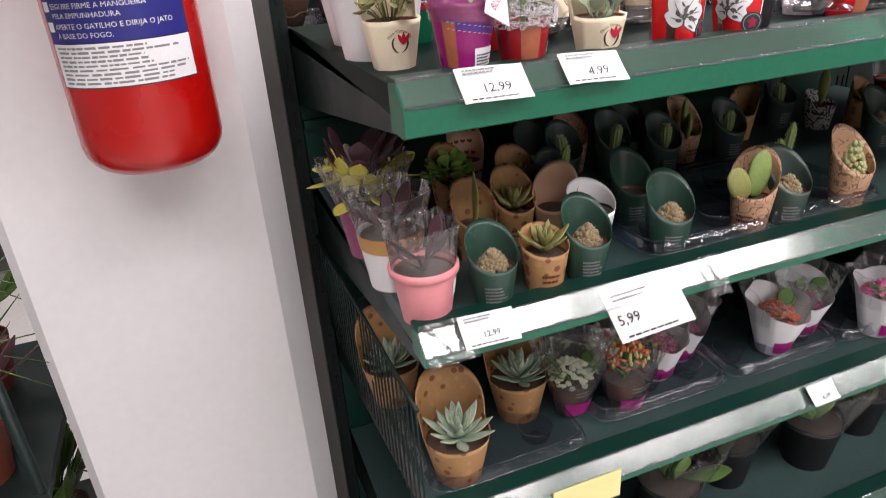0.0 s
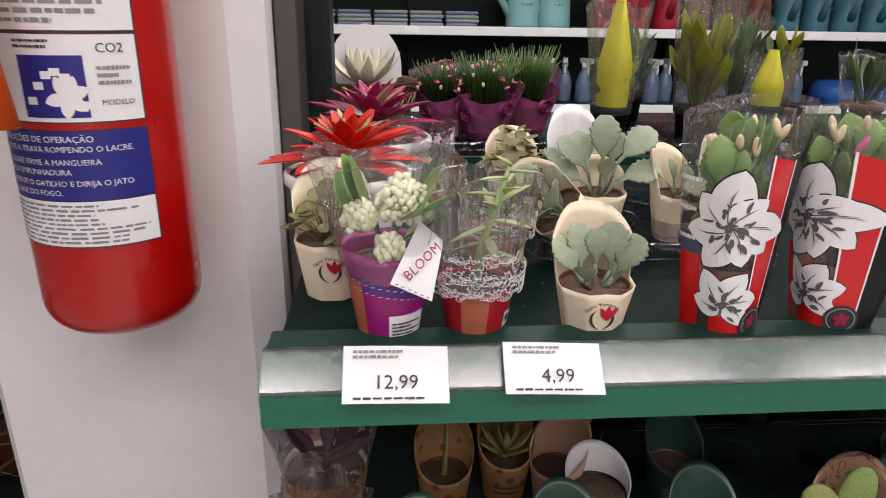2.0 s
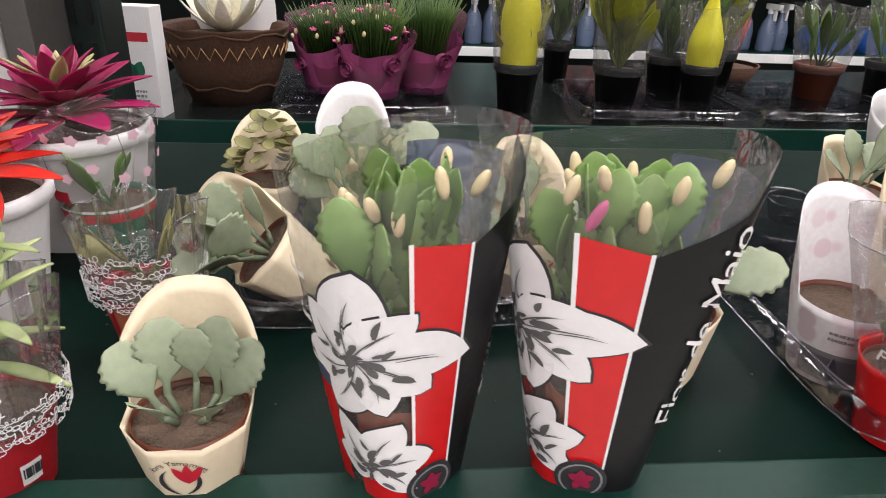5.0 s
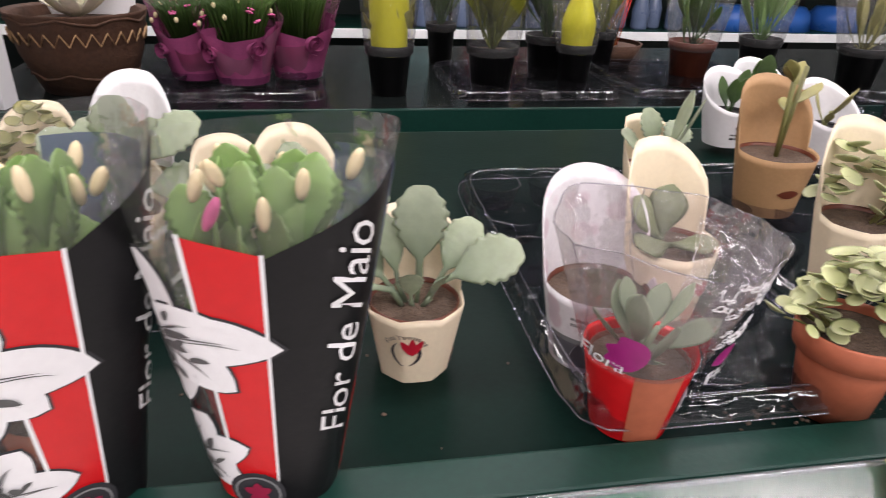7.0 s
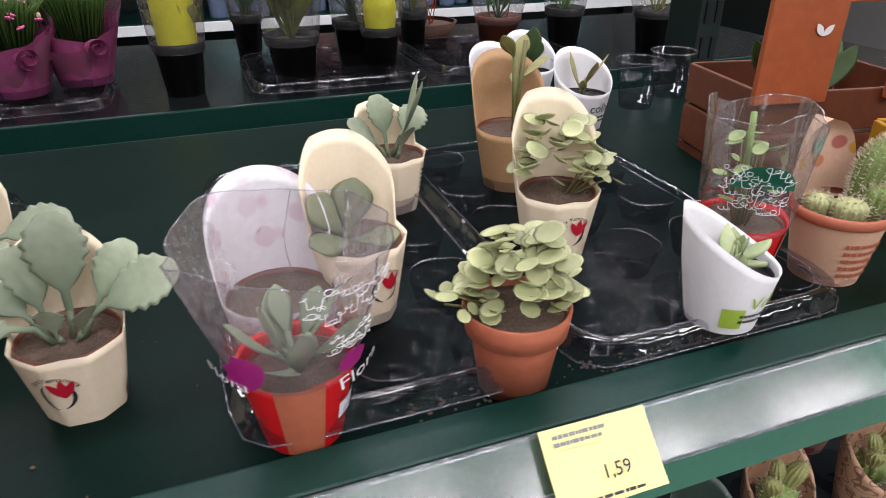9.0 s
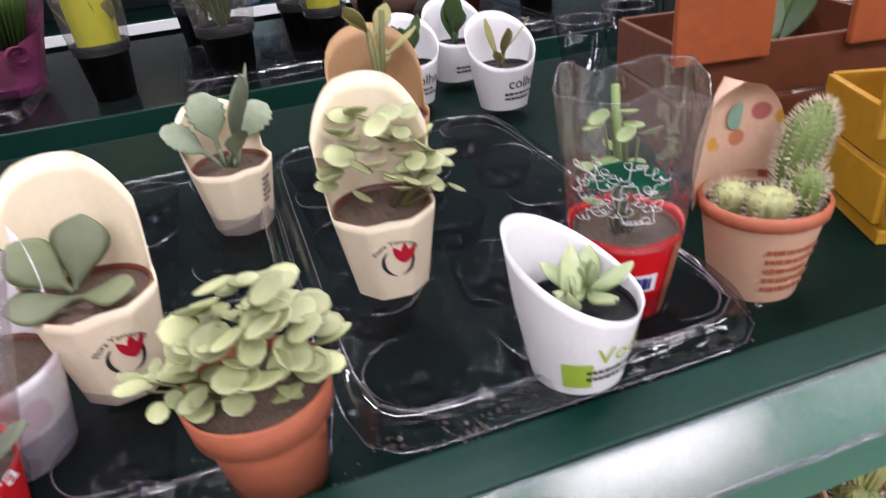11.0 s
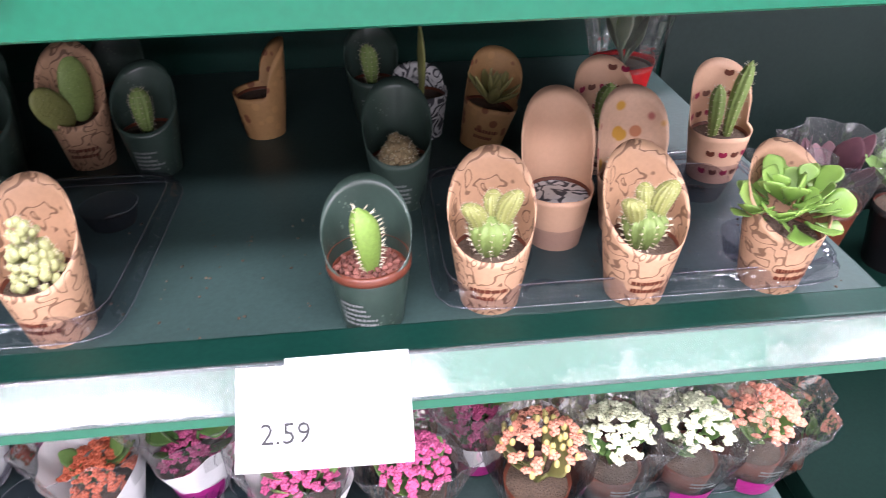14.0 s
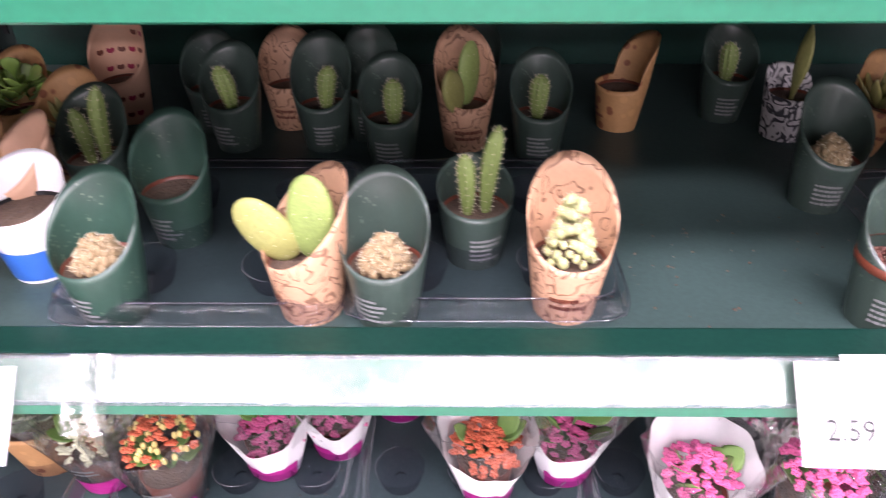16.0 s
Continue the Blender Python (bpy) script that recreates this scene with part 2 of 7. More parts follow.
TRAY_WEB = film("clear_tray_web", 0.004, (0.76, 0.75, 0.8), 0.35, 70, 0.05, 0.04)
TRAY_EDGE = film("clear_tray_edge", 0.06, (0.95, 0.95, 1.0), 0.3, 45, 0.55, 0.15)
BLUE_FILM = film("blue_film", 0.4, (0.2, 0.25, 0.42), 0.3, 40, 0.3, 0.2)
GREY_LEAF = leafy("grey_green_leaf", (0.17, 0.22, 0.14), (0.33, 0.38, 0.26), 0.6, along=0.05)
GREEN_LEAF = leafy("green_leaf", (0.08, 0.18, 0.04), (0.2, 0.34, 0.1), 0.4, along=0.04)
SEGMENT_LEAF = leafy("holiday_cactus_segment", (0.1, 0.22, 0.05), (0.26, 0.4, 0.14), 0.4, along=0.04)
DARK_LEAF = leafy("dark_leaf", (0.03, 0.07, 0.02), (0.07, 0.13, 0.03), 0.4, along=0.05)
HEART_LEAF = leafy("heart_succulent_leaf", (0.1, 0.12, 0.06), (0.2, 0.23, 0.12), 0.5, along=0.035)
SPOON_LEAF = leafy("spoon_succulent_leaf", (0.1, 0.2, 0.035), (0.22, 0.36, 0.08), 0.35, along=0.025)
PALE_LEAF = leafy("pale_round_leaf", (0.32, 0.35, 0.16), (0.5, 0.52, 0.29), 0.5, along=0.02)
OLIVE_LEAF = leafy("olive_leaf", (0.16, 0.16, 0.05), (0.3, 0.28, 0.1), 0.5, along=0.03)
WAXY_LEAF = leafy("waxy_grey_green_leaf", (0.2, 0.27, 0.11), (0.4, 0.46, 0.25), 0.35, along=0.025)
LIME_LEAF = leafy("lime_leaf", (0.22, 0.32, 0.1), (0.4, 0.48, 0.22), 0.4, along=0.02)
YELLOW_LEAF = leafy("yellowing_leaf", (0.3, 0.27, 0.03), (0.5, 0.45, 0.08), 0.5, along=0.03)
RED_LEAF = leafy("red_bract", (0.26, 0.17, 0.03), (0.66, 0.01, 0.006), 0.35, 0.25, along=0.03)
HEART_BRACT = leafy("green_heart_bract", (0.18, 0.2, 0.05), (0.42, 0.4, 0.19), 0.4, 0.2, along=0.035)
MAGENTA_LEAF = leafy("magenta_bract", (0.16, 0.13, 0.04), (0.32, 0.012, 0.09), 0.35, 0.1, along=0.04)
ROSETTE_LEAF = leafy("green_grey_rosette_leaf", (0.16, 0.24, 0.16), (0.4, 0.48, 0.36), 0.55, along=0.035)
PURPLE_LEAF = leafy("dark_purple_leaf", (0.05, 0.02, 0.03), (0.1, 0.04, 0.05), 0.45)
VARIEGATED = leafy("cream_striped_leaf", (0.3, 0.32, 0.17), (0.8, 0.76, 0.62), 0.45, along=0.03)
GRASS_LEAF = leafy("grassy_leaf", (0.045, 0.1, 0.018), (0.1, 0.19, 0.04), 0.5, along=0.05)
CACTUS_GREEN = plain("cactus_skin", (0.2, 0.28, 0.08), 0.55, var=0.35, big=60, small=400, bump=0.4, spread=0.15)
CACTUS_BRIGHT = plain("bright_cactus_skin", (0.19, 0.31, 0.06), 0.5, var=0.3, big=60, small=400, bump=0.3)
CACTUS_YELLOW = plain("yellow_green_cactus_skin", (0.27, 0.28, 0.09), 0.5, var=0.25, big=50, small=300, bump=0.4)
DRY_CACTUS = plain("dry_tan_cactus", (0.28, 0.205, 0.11), 0.7, var=0.4, big=60, small=400, bump=0.4)
CACTUS_PALE = plain("pale_cactus_skin", (0.42, 0.44, 0.2), 0.6, var=0.3, big=60, small=400, bump=0.4)
SPINE = plain("cactus_spines", (0.66, 0.6, 0.46), 0.7, var=0.2)
WHITE_FLOWER = plain("white_petals", (0.75, 0.77, 0.55), 0.55, var=0.12, big=60, bump=0.2)
PINK_FLOWER = plain("pink_petals", (0.66, 0.12, 0.3), 0.5, var=0.3, big=60, bump=0.2)
SALMON_FLOWER = plain("salmon_petals", (0.75, 0.32, 0.22), 0.5, var=0.3, big=60, bump=0.2)
RED_FLOWER = plain("red_petals", (0.6, 0.13, 0.06), 0.5, var=0.3, big=60, bump=0.2)
YELLOW_BUD = plain("yellow_buds", (0.6, 0.5, 0.18), 0.5, var=0.25, big=60, bump=0.2)
PINK_BUD = plain("pale_pink_bud", (0.72, 0.6, 0.36), 0.5, var=0.25, big=60, bump=0.2)
YELLOW_SLEEVE = plain("yellow_sleeve", (0.72, 0.68, 0.03), 0.45, var=0.25, big=25, bump=0.3)
BARK = plain("woven_bark", (0.075, 0.033, 0.017), 0.8, var=0.5, big=30, small=180, bump=0.8)
ORANGE_WOOD = plain("orange_painted_wood", (0.38, 0.09, 0.025), 0.55, var=0.25, big=8, small=120, bump=0.2)
# Body of the orange crate: darker and browner than its slats.
DARK_WOOD = plain("dark_brown_wood", (0.13, 0.035, 0.012), 0.55, var=0.3, big=8, small=120, bump=0.2)
YELLOW_WOOD = plain("yellow_painted_wood", (0.5, 0.26, 0.015), 0.5, var=0.2, big=8, small=120, bump=0.2)
STRIP_WHITE = plain("white_price_strip", (0.75, 0.78, 0.78), 0.4, var=0.1)
TUBE = glowing("lit_tube", (1.0, 0.98, 0.95), 9.0)
CAN_COLOURS = {
    "turquoise": plain("turquoise_plastic", (0.3, 0.62, 0.62), 0.35, var=0.1),
    "red": plain("cherry_plastic", (0.5, 0.03, 0.06), 0.35, var=0.12),
    "brown": plain("rose_brown_plastic", (0.28, 0.1, 0.07), 0.4, var=0.12),
    "blue": plain("teal_blue_plastic", (0.08, 0.24, 0.32), 0.35, var=0.12),
}
SPRAY_BLUE = plain("slate_blue_bottle", (0.15, 0.2, 0.32), 0.3, var=0.15)
BASIN_BLUE = plain("blue_basin_plastic", (0.03, 0.14, 0.5), 0.3, var=0.12)
CLOTH = plain("folded_grey_cloth", (0.3, 0.34, 0.32), 0.8, var=0.4, big=30)

# ---- shapes: a shape is (points, faces) ----


def shift(g, m):
    return [tuple(m @ Vector(v)) for v in g[0]], g[1]


def join(gs):
    vs, fs = [], []
    for v, f in gs:
        o = len(vs)
        vs += v
        fs += [tuple(i + o for i in q) for q in f]
    return vs, fs


def sheet(fn, nu, nv, closed=False):
    """A grid of fn(u, v), u and v from 0 to 1; closed joins u's two ends."""
    cols = nu if closed else nu + 1
    vs = [tuple(fn(i / nu, j / nv)) for j in range(nv + 1) for i in range(cols)]
    fs = [(j * cols + i, j * cols + (i + 1) % cols, (j + 1) * cols + (i + 1) % cols, (j + 1) * cols + i) for j in range(nv) for i in range(nu)]
    return vs, fs


def turned(profile, n=24, squeeze=1.0):
    k = len(profile) - 1
    vs = [(r * math.cos(2 * math.pi * i / n), squeeze * r * math.sin(2 * math.pi * i / n), z) for r, z in profile for i in range(n)]
    fs = [(j * n + i, j * n + (i + 1) % n, (j + 1) * n + (i + 1) % n, (j + 1) * n + i) for j in range(k) for i in range(n)]
    if profile[0][0] > 1e-4 and profile[0][1] < 0.02 and profile[0][1] <= min(z for _, z in profile):
        fs.append(tuple(reversed(range(n))))
    return vs, fs


def block(x0, x1, y0, y1, z0, z1, b=0.0):
    """A box with its upright and level edges bevelled by b."""
    if not b:
        vs = [(x, y, z) for z in (z0, z1) for x, y in ((x0, y0), (x1, y0), (x1, y1), (x0, y1))]
        return vs, [(3, 2, 1, 0), (4, 5, 6, 7), (0, 1, 5, 4), (1, 2, 6, 5), (2, 3, 7, 6), (3, 0, 4, 7)]
    bm = bmesh.new()
    bmesh.ops.create_cube(bm, size=1)
    for v in bm.verts:
        v.co = ((x0 + x1) / 2 + v.co.x * (x1 - x0), (y0 + y1) / 2 + v.co.y * (y1 - y0), (z0 + z1) / 2 + v.co.z * (z1 - z0))
    bmesh.ops.bevel(bm, geom=bm.edges[:], offset=b, segments=2, affect="EDGES", profile=0.6)
    bm.verts.index_update()
    g = [tuple(v.co) for v in bm.verts], [tuple(v.index for v in f.verts) for f in bm.faces]
    bm.free()
    return g


def tube(points, r, n=8):
    """A round bar along points."""
    rings = []
    for i, p in enumerate(points):
        a, b = Vector(points[max(0, i - 1)]), Vector(points[min(len(points) - 1, i + 1)])
        q = (b - a).to_track_quat("Z", "Y").to_matrix()
        rr = r[i] if isinstance(r, (list, tuple)) else r
        rings += [tuple(Vector(p) + q @ Vector((rr * math.cos(2 * math.pi * k / n), rr * math.sin(2 * math.pi * k / n), 0))) for k in range(n)]
    k = len(points) - 1
    fs = [(j * n + i, j * n + (i + 1) % n, (j + 1) * n + (i + 1) % n, (j + 1) * n + i) for j in range(k) for i in range(n)]
    fs += [tuple(reversed(range(n))), tuple(k * n + i for i in range(n))]
    return rings, fs


def leaf_shape(length, width, thick=0.0015, bend=0.3, tip=1.0, scallop=0.0, cup=0.2, n=26, stalk=0.15):
    """A fleshy leaf along +x, bending up by bend; tip above 1 is more pointed."""
    def fn(u, v):
        s = v
        w = width / 2 * max(0.05, math.sin(math.pi * min(1, max(0.0, s ** (1 / tip) * 0.97 + 0.015)))) ** 0.8
        w = max(w, width * stalk * 0.5 * (1 - s))
        if s > 0.3:
            w *= 1 + scallop * (2 * abs((s * 8.5) % 1 - 0.5) - 0.5) * 2
        a = 2 * math.pi * u
        x = length * s * math.cos(bend * s * 0.5)
        y = w * math.cos(a)
        z = length * s * math.sin(bend * s * 0.6) + thick * math.sin(a) * (1 - 0.6 * s) + cup * abs(math.cos(a)) ** 1.5 * w
        return x, y, z
    return sheet(fn, 8, n, True)


def disc_leaf(r, thick=0.0012, dish=0.25):
    def fn(u, v):
        rr = r * (1 - abs(1 - 2 * v)) ** 0.6 if 0 < v < 1 else 0.0
        up = 1 if v < 0.5 else -1
        a = 2 * math.pi * u
        return r + rr * math.cos(a), rr * math.sin(a) * 0.92, up * thick * 0.5 * (1 - rr / r) + dish * rr * rr / r
    return sheet(fn, 10, 6, True)


def ball(rx, ry, rz, n=10, m=7, lump=0.0, seed=0.0):
    def fn(u, v):
        a, b = 2 * math.pi * u, math.pi * (v - 0.5)
        k = 1 + lump * noise.noise(Vector((math.cos(a) * 3 + seed, math.sin(a) * 3, v * 4 + seed)))
        return rx * math.cos(b) * math.cos(a) * k, ry * math.cos(b) * math.sin(a) * k, rz * math.sin(b) * k
    return sheet(fn, n, m, True)


def mesh_of(name, g, material, smooth=True):
    me = bpy.data.meshes.new(name)
    me.from_pydata(g[0], [], g[1])
    me.materials.append(material)
    if smooth:
        me.polygons.foreach_set("use_smooth", [True] * len(me.polygons))
    me.update()
    return me


FINE = {"fine_print", "dry_foliage", "foliage", "grassy_leaves", "red_stems", "lace_print", "slot_strip", "petal_print", "wiry_stem", "spine_cover", "flower_head", "bud_cover", "cactus_head", "slot_row", "barcode_print", "red_sprout", "grass_tuft", "dash_line", "stitch_print", "sleeve_text", "care_print"}


def part(name, g, material, parent, label="", smooth=True, m=None):
    ob = new(name, g if isinstance(g, bpy.types.Mesh) else mesh_of(name, g, material, smooth))
    ob.parent = parent
    if m is not None:
        ob.matrix_basis = m
    if label:
        tagged(ob, label)
    if name in FINE:
        tagged(ob, kind="stuff")
    return ob


def thing(name, m, label, category, group=""):
    ob = new(name)
    ob.empty_display_size = 0.02
    ob.matrix_basis = m
    return tagged(ob, label, category, group)


def setting(name, g, material, label, category, smooth=False):
    return tagged(new(name, mesh_of(name, g, material, smooth)), label, category, kind="structure")


def lettering(body, size, spacing=1.0, slope=0.0):
    """The outline of some words in the built-in font, flat in x and y, centred."""
    cu = bpy.data.curves.new("words", "FONT")
    cu.body, cu.size, cu.align_x, cu.align_y, cu.space_character = body, size, "CENTER", "CENTER", spacing
    cu.resolution_u = 2
    cu.shear = slope
    ob = new("words", cu)
    me = bpy.data.meshes.new_from_object(ob.evaluated_get(bpy.context.evaluated_depsgraph_get()))
    g = [tuple(v.co) for v in me.vertices], [tuple(f.vertices) for f in me.polygons]
    bpy.data.objects.remove(ob)
    bpy.data.meshes.remove(me)
    return g


def bars(rows, width, height, seed=0):
    """Lines of unreadable writing as plain bars."""
    rnd, gs = random.Random(seed), []
    for i in range(rows):
        y = height / 2 - height * (i + 0.5) / rows
        w = width * rnd.uniform(0.6, 1.0)
        cuts = [0.0]
        while cuts[-1] < 1.0:
            cuts.append(min(1.0, cuts[-1] + rnd.uniform(0.05, 0.16)))
        for k in range(len(cuts) - 1):
            a, b = -width / 2 + w * cuts[k], -width / 2 + w * (cuts[k] + (cuts[k + 1] - cuts[k]) * 0.82)
            h = height / rows * rnd.uniform(0.2, 0.28)
            gs.append(([(a, y - h, 0), (b, y - h, 0), (b, y + h, 0), (a, y + h, 0)], [(0, 1, 2, 3)]))
    return join(gs)


def rect(w, h, nx=10, ny=4, x=0, y=0):
    return sheet(lambda u, v: (x + (u - 0.5) * w, y + (v - 0.5) * h, 0), nx, ny)


def spear(length, width, angle, x=0.0, y=0.0, n=10):
    """A flat petal that is broad below its middle and runs to a sharp tip."""
    c, s = math.cos(angle), math.sin(angle)
    def fn(u, v):
        w = width * (u - 0.5) * 1.9 * (v + 0.06) ** 0.55 * max(0.0, 1 - v) ** 0.75
        bow = 0.07 * length * math.sin(math.pi * v)
        return x + c * v * length - s * (w + bow), y + s * v * length + c * (w + bow), 0
    return sheet(fn, 3, n)


def petal(length, width, angle, x=0.0, y=0.0, n=6):
    """A flat pointed petal from (x, y) towards angle."""
    c, s = math.cos(angle), math.sin(angle)
    def fn(u, v):
        w = width * (u - 0.5) * math.sin(math.pi * min(1, v * 0.96 + 0.02)) ** 0.8
        return x + c * v * length - s * w, y + s * v * length + c * w, 0
    return sheet(fn, 2, n)

# ---- the store around ----
X0, X1 = 0.19, 1.44            # ends of the shelving unit
Z1, Z2, Z3, Z4 = 1.268, 1.01, 0.75, 0.44  # tops of the decks
setting("floor", block(-6, 8, -11, 9, -0.1, 0.0), FLOOR_TILE, "pale polished store floor", "floor")
setting("ceiling", block(-6, 8, -11, 9, 3.6, 3.7), CEILING, "pale painted store ceiling", "ceiling")
setting("wall_north", block(-6, 8, 9, 9.1, 0, 3.6), WHITE_PAINT, "plain white store wall", "wall")
setting("wall_south", block(-6, 8, -11.1, -11, 0, 3.6), WHITE_PAINT, "plain white store wall", "wall")
setting("wall_west", block(-6.1, -6, -11, 9, 0, 3.6), WHITE_PAINT, "plain white store wall", "wall")
setting("wall_east", block(8, 8.1, -11, 9, 0, 3.6), WHITE_PAINT, "plain white store wall", "wall")

# Southern rows, -5.6 and -8.6, are unseen, added to brighten the shelf backs.
for lx, ly, watts in [(a, b, w) for b, w in ((-8.6, 60), (-5.6, 50), (-2.0, 28), (-0.9, 46), (1.1, 42), (2.9, 46)) for a in ((-0.6, 1.0, 2.6, 4.2) if b < -1.5 else (-0.6, 1.0, 2.6))]:
    lamp = thing("ceiling_lamp", pose(lx, ly, 3.2), "white ceiling lamp with two lit tubes", "ceiling lamp", "ceiling lamps")
    part("housing", block(-0.65, 0.65, -0.12, 0.12, 0.03, 0.09, 0.01), WHITE_PAINT, lamp, smooth=False)
    for ty in (-0.06, 0.06):
        part("tube", shift(turned([(0.0, -0.6), (0.014, -0.6), (0.014, 0.6), (0.0, 0.6)], 12), pose(0, ty, 0.005, 0, 90, 0)), TUBE, lamp, "lit tube")
    for wx in (-0.5, 0.5):
        part("hanger", tube([(wx, 0, 0.09), (wx, 0, 0.41)], 0.004), DARK_STEEL, lamp)
    area_light(lx, ly, 3.18, 1.25, 0.4, watts)

# pillar with a chamfered corner
pillar = [(-0.265, 0.985), (-0.25, 0.97), (0.085, 0.97), (0.125, 1.0), (0.125, 1.36), (-0.265, 1.36)]
n6 = len(pillar)
setting("pillar", ([(x, y, z) for z in (0.0, 3.6) for x, y in pillar], [tuple(range(n6 - 1, -1, -1)), tuple(range(n6, 2 * n6))] + [(i, (i + 1) % n6, n6 + (i + 1) % n6, n6 + i) for i in range(n6)]),
        WHITE_PAINT, "white painted square pillar with a chamfered corner", "pillar")
post = thing("metal_post", pose(0.137, 1.05, 0), "grey metal post beside the white pillar", "post")
part("panel", block(-0.01, 0.018, 0.0, 0.12, 0, 2.4, 0.003), GREY_PANEL, post, smooth=False)


# ---- shelving unit ----
unit = thing("shelving_unit", pose(0, 0, 0), "dark green metal store shelving unit with price rails", "shelf")


def slotted(parent, x, y):
    col = part("upright", block(x - 0.02, x + 0.02, y - 0.035, y + 0.035, 0, 1.72, 0.003), DARK_STEEL, parent, smooth=False)
    gs = [block(x + s - 0.003, x + s + 0.003, y - 0.0375, y - 0.0345, 0.5 + 0.05 * k, 0.53 + 0.05 * k) for k in range(24) for s in (-0.009, 0.009)]
    part("slot_strip", join(gs), BLACK, col, smooth=False)


for ux in (X0 - 0.02, X1 + 0.02):
    slotted(unit, ux, 1.17)


def rail_back(z, drop):
    """The green rail: a slope that faces up and forward over a short upright face."""
    prof = [(0.566, z + 0.004), (0.547, z + 0.0075), (0.5275, z - 0.012), (0.526, z - 0.014), (0.526, z - drop), (0.530, z - drop - 0.002), (0.566, z - drop - 0.002)]
    n = len(prof)
    vs = [(x, y, zz) for x in (X0 - 0.006, X1 + 0.006) for y, zz in prof]
    return vs, [tuple(range(n)), tuple(range(2 * n - 1, n - 1, -1))] + [(i, n + i, n + (i + 1) % n, (i + 1) % n) for i in range(n)]


def shelf(parent, z, y1, deck_mat, drop=0.044):
    d = part("deck", join([block(X0, X1, 0.566, y1, z - 0.028, z, 0.002)]), deck_mat, parent, "dark green painted metal deck" if deck_mat is DECK_PAINT else "brightened, dusty grey-green metal deck", smooth=False)
    part("front_lip", block(X0 - 0.004, X1 + 0.004, 0.5485, 0.575, z - 0.02, z + 0.0095, 0.002), GREEN_PAINT, d, smooth=False)
    part("rail_back", rail_back(z, drop), GREEN_RAIL, d, "bright green rail", smooth=False)
    def clear(u, v):
        w = v * 1.0
        o = 0.0024 + 0.0002 * math.sin(9 * u)
        return X0 - 0.005 + (X1 - X0 + 0.01) * u, 0.5275 + 0.0195 * w - o, z - 0.012 + 0.0195 * w + o
    part("clear_rail", sheet(clear, 30, 8), RAIL_FILM, d, "clear plastic price rail")
    for yy, zz in ((0.5455, z + 0.0095), (0.5255, z - 0.0115)):
        part("rail_edge", tube([(X0 - 0.005, yy, zz), (X1 + 0.005, yy, zz)], 0.0016, 6), TRAY_EDGE, d)
    for bx in (X0 + 0.003, X1 - 0.003):
        vs = [(bx + s, y, zz) for s in (-0.003, 0.003) for y, zz in ((0.57, z - 0.03), (0.57, z - 0.045), (y1 + 0.02, z - 0.13), (y1 + 0.02, z - 0.001))]
        part("bracket", (vs, [(0, 1, 2, 3), (7, 6, 5, 4), (0, 4, 5, 1), (1, 5, 6, 2), (2, 6, 7, 3), (3, 7, 4, 0)]), DARK_STEEL, d, smooth=False)


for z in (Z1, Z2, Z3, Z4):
    shelf(unit, z, 1.13, DECK_PAINT if z == Z1 else BRIGHTENED_DECK, 0.0375 if z == Z1 else 0.022)
part("back_panel", block(X0, X1, 1.132, 1.15, 0.1, 1.262), GREEN_PAINT, unit, "dark green back panel", smooth=False)
for k in range(4):
    part("back_rib", block(X0, X1, 1.122, 1.134, 0.62 + 0.16 * k, 0.635 + 0.16 * k, 0.002), GREEN_PAINT, unit, smooth=False)
part("kick_plate", block(X0, X1, 0.57, 0.58, 0.0, 0.4), GREEN_PAINT, unit, smooth=False)
# wire side guard low down on the end
guard = part("side_guard", tube([(X0 - 0.01, 0.56, Z3 + 0.16), (X0 - 0.01, 1.1, Z3 + 0.16)], 0.003), DARK_STEEL, unit, "dark wire side guard")
for k in range(28):
    gy = 0.565 + k * 0.0195
    part("wire", tube([(X0 - 0.01, gy, Z3 - 0.03), (X0 - 0.01, gy, Z3 + 0.16)], 0.0014, 5), DARK_STEEL, guard)

part("end_panel", block(X1 + 0.012, X1 + 0.02, 0.66, 1.13, 0.0, 0.98, 0.001), DARK_STEEL, unit, "dark end panel", smooth=False)
next_unit = thing("next_shelving_unit", pose(0, 0, 0), "dark green shelving unit that carries on to the side", "shelf")
part("back_panel", block(X1 + 0.05, X1 + 1.3, 1.14, 1.15, 0.0, 1.2), DARK_STEEL, next_unit, smooth=False)
for z in (0.42, Z3 - 0.03):
    part("deck", block(X1 + 0.05, X1 + 1.3, 0.58, 1.13, z - 0.03, z, 0.002), DECK_PAINT, next_unit, smooth=False)
    part("rail", block(X1 + 0.05, X1 + 1.3, 0.55, 0.58, z - 0.04, z + 0.012, 0.004), GREEN_RAIL, next_unit, "bright green rail", smooth=False)
    part("clear_rail", block(X1 + 0.05, X1 + 1.3, 0.545, 0.549, z - 0.02, z + 0.013, 0.001), RAIL_FILM, next_unit, smooth=False)

# rear shelf, back to back with the front one
ZB = 1.218
rear = thing("rear_shelving_unit", pose(0, 0, 0), "dark green shelving unit standing back to back", "shelf")
part("deck", block(X0 - 0.15, X1 + 0.6, 1.428, 2.02, ZB - 0.03, ZB, 0.003), GREY_DECK, rear, "grey-green metal deck", smooth=False)
part("flange", block(X0 - 0.15, X1 + 0.6, 1.42, 1.428, ZB - 0.05, ZB + 0.001, 0.002), GREEN_PAINT, rear, smooth=False)
part("back_panel", block(X0 - 0.02, X1 + 0.6, 1.44, 1.45, 0.1, ZB - 0.032), GREEN_PAINT, rear, smooth=False)


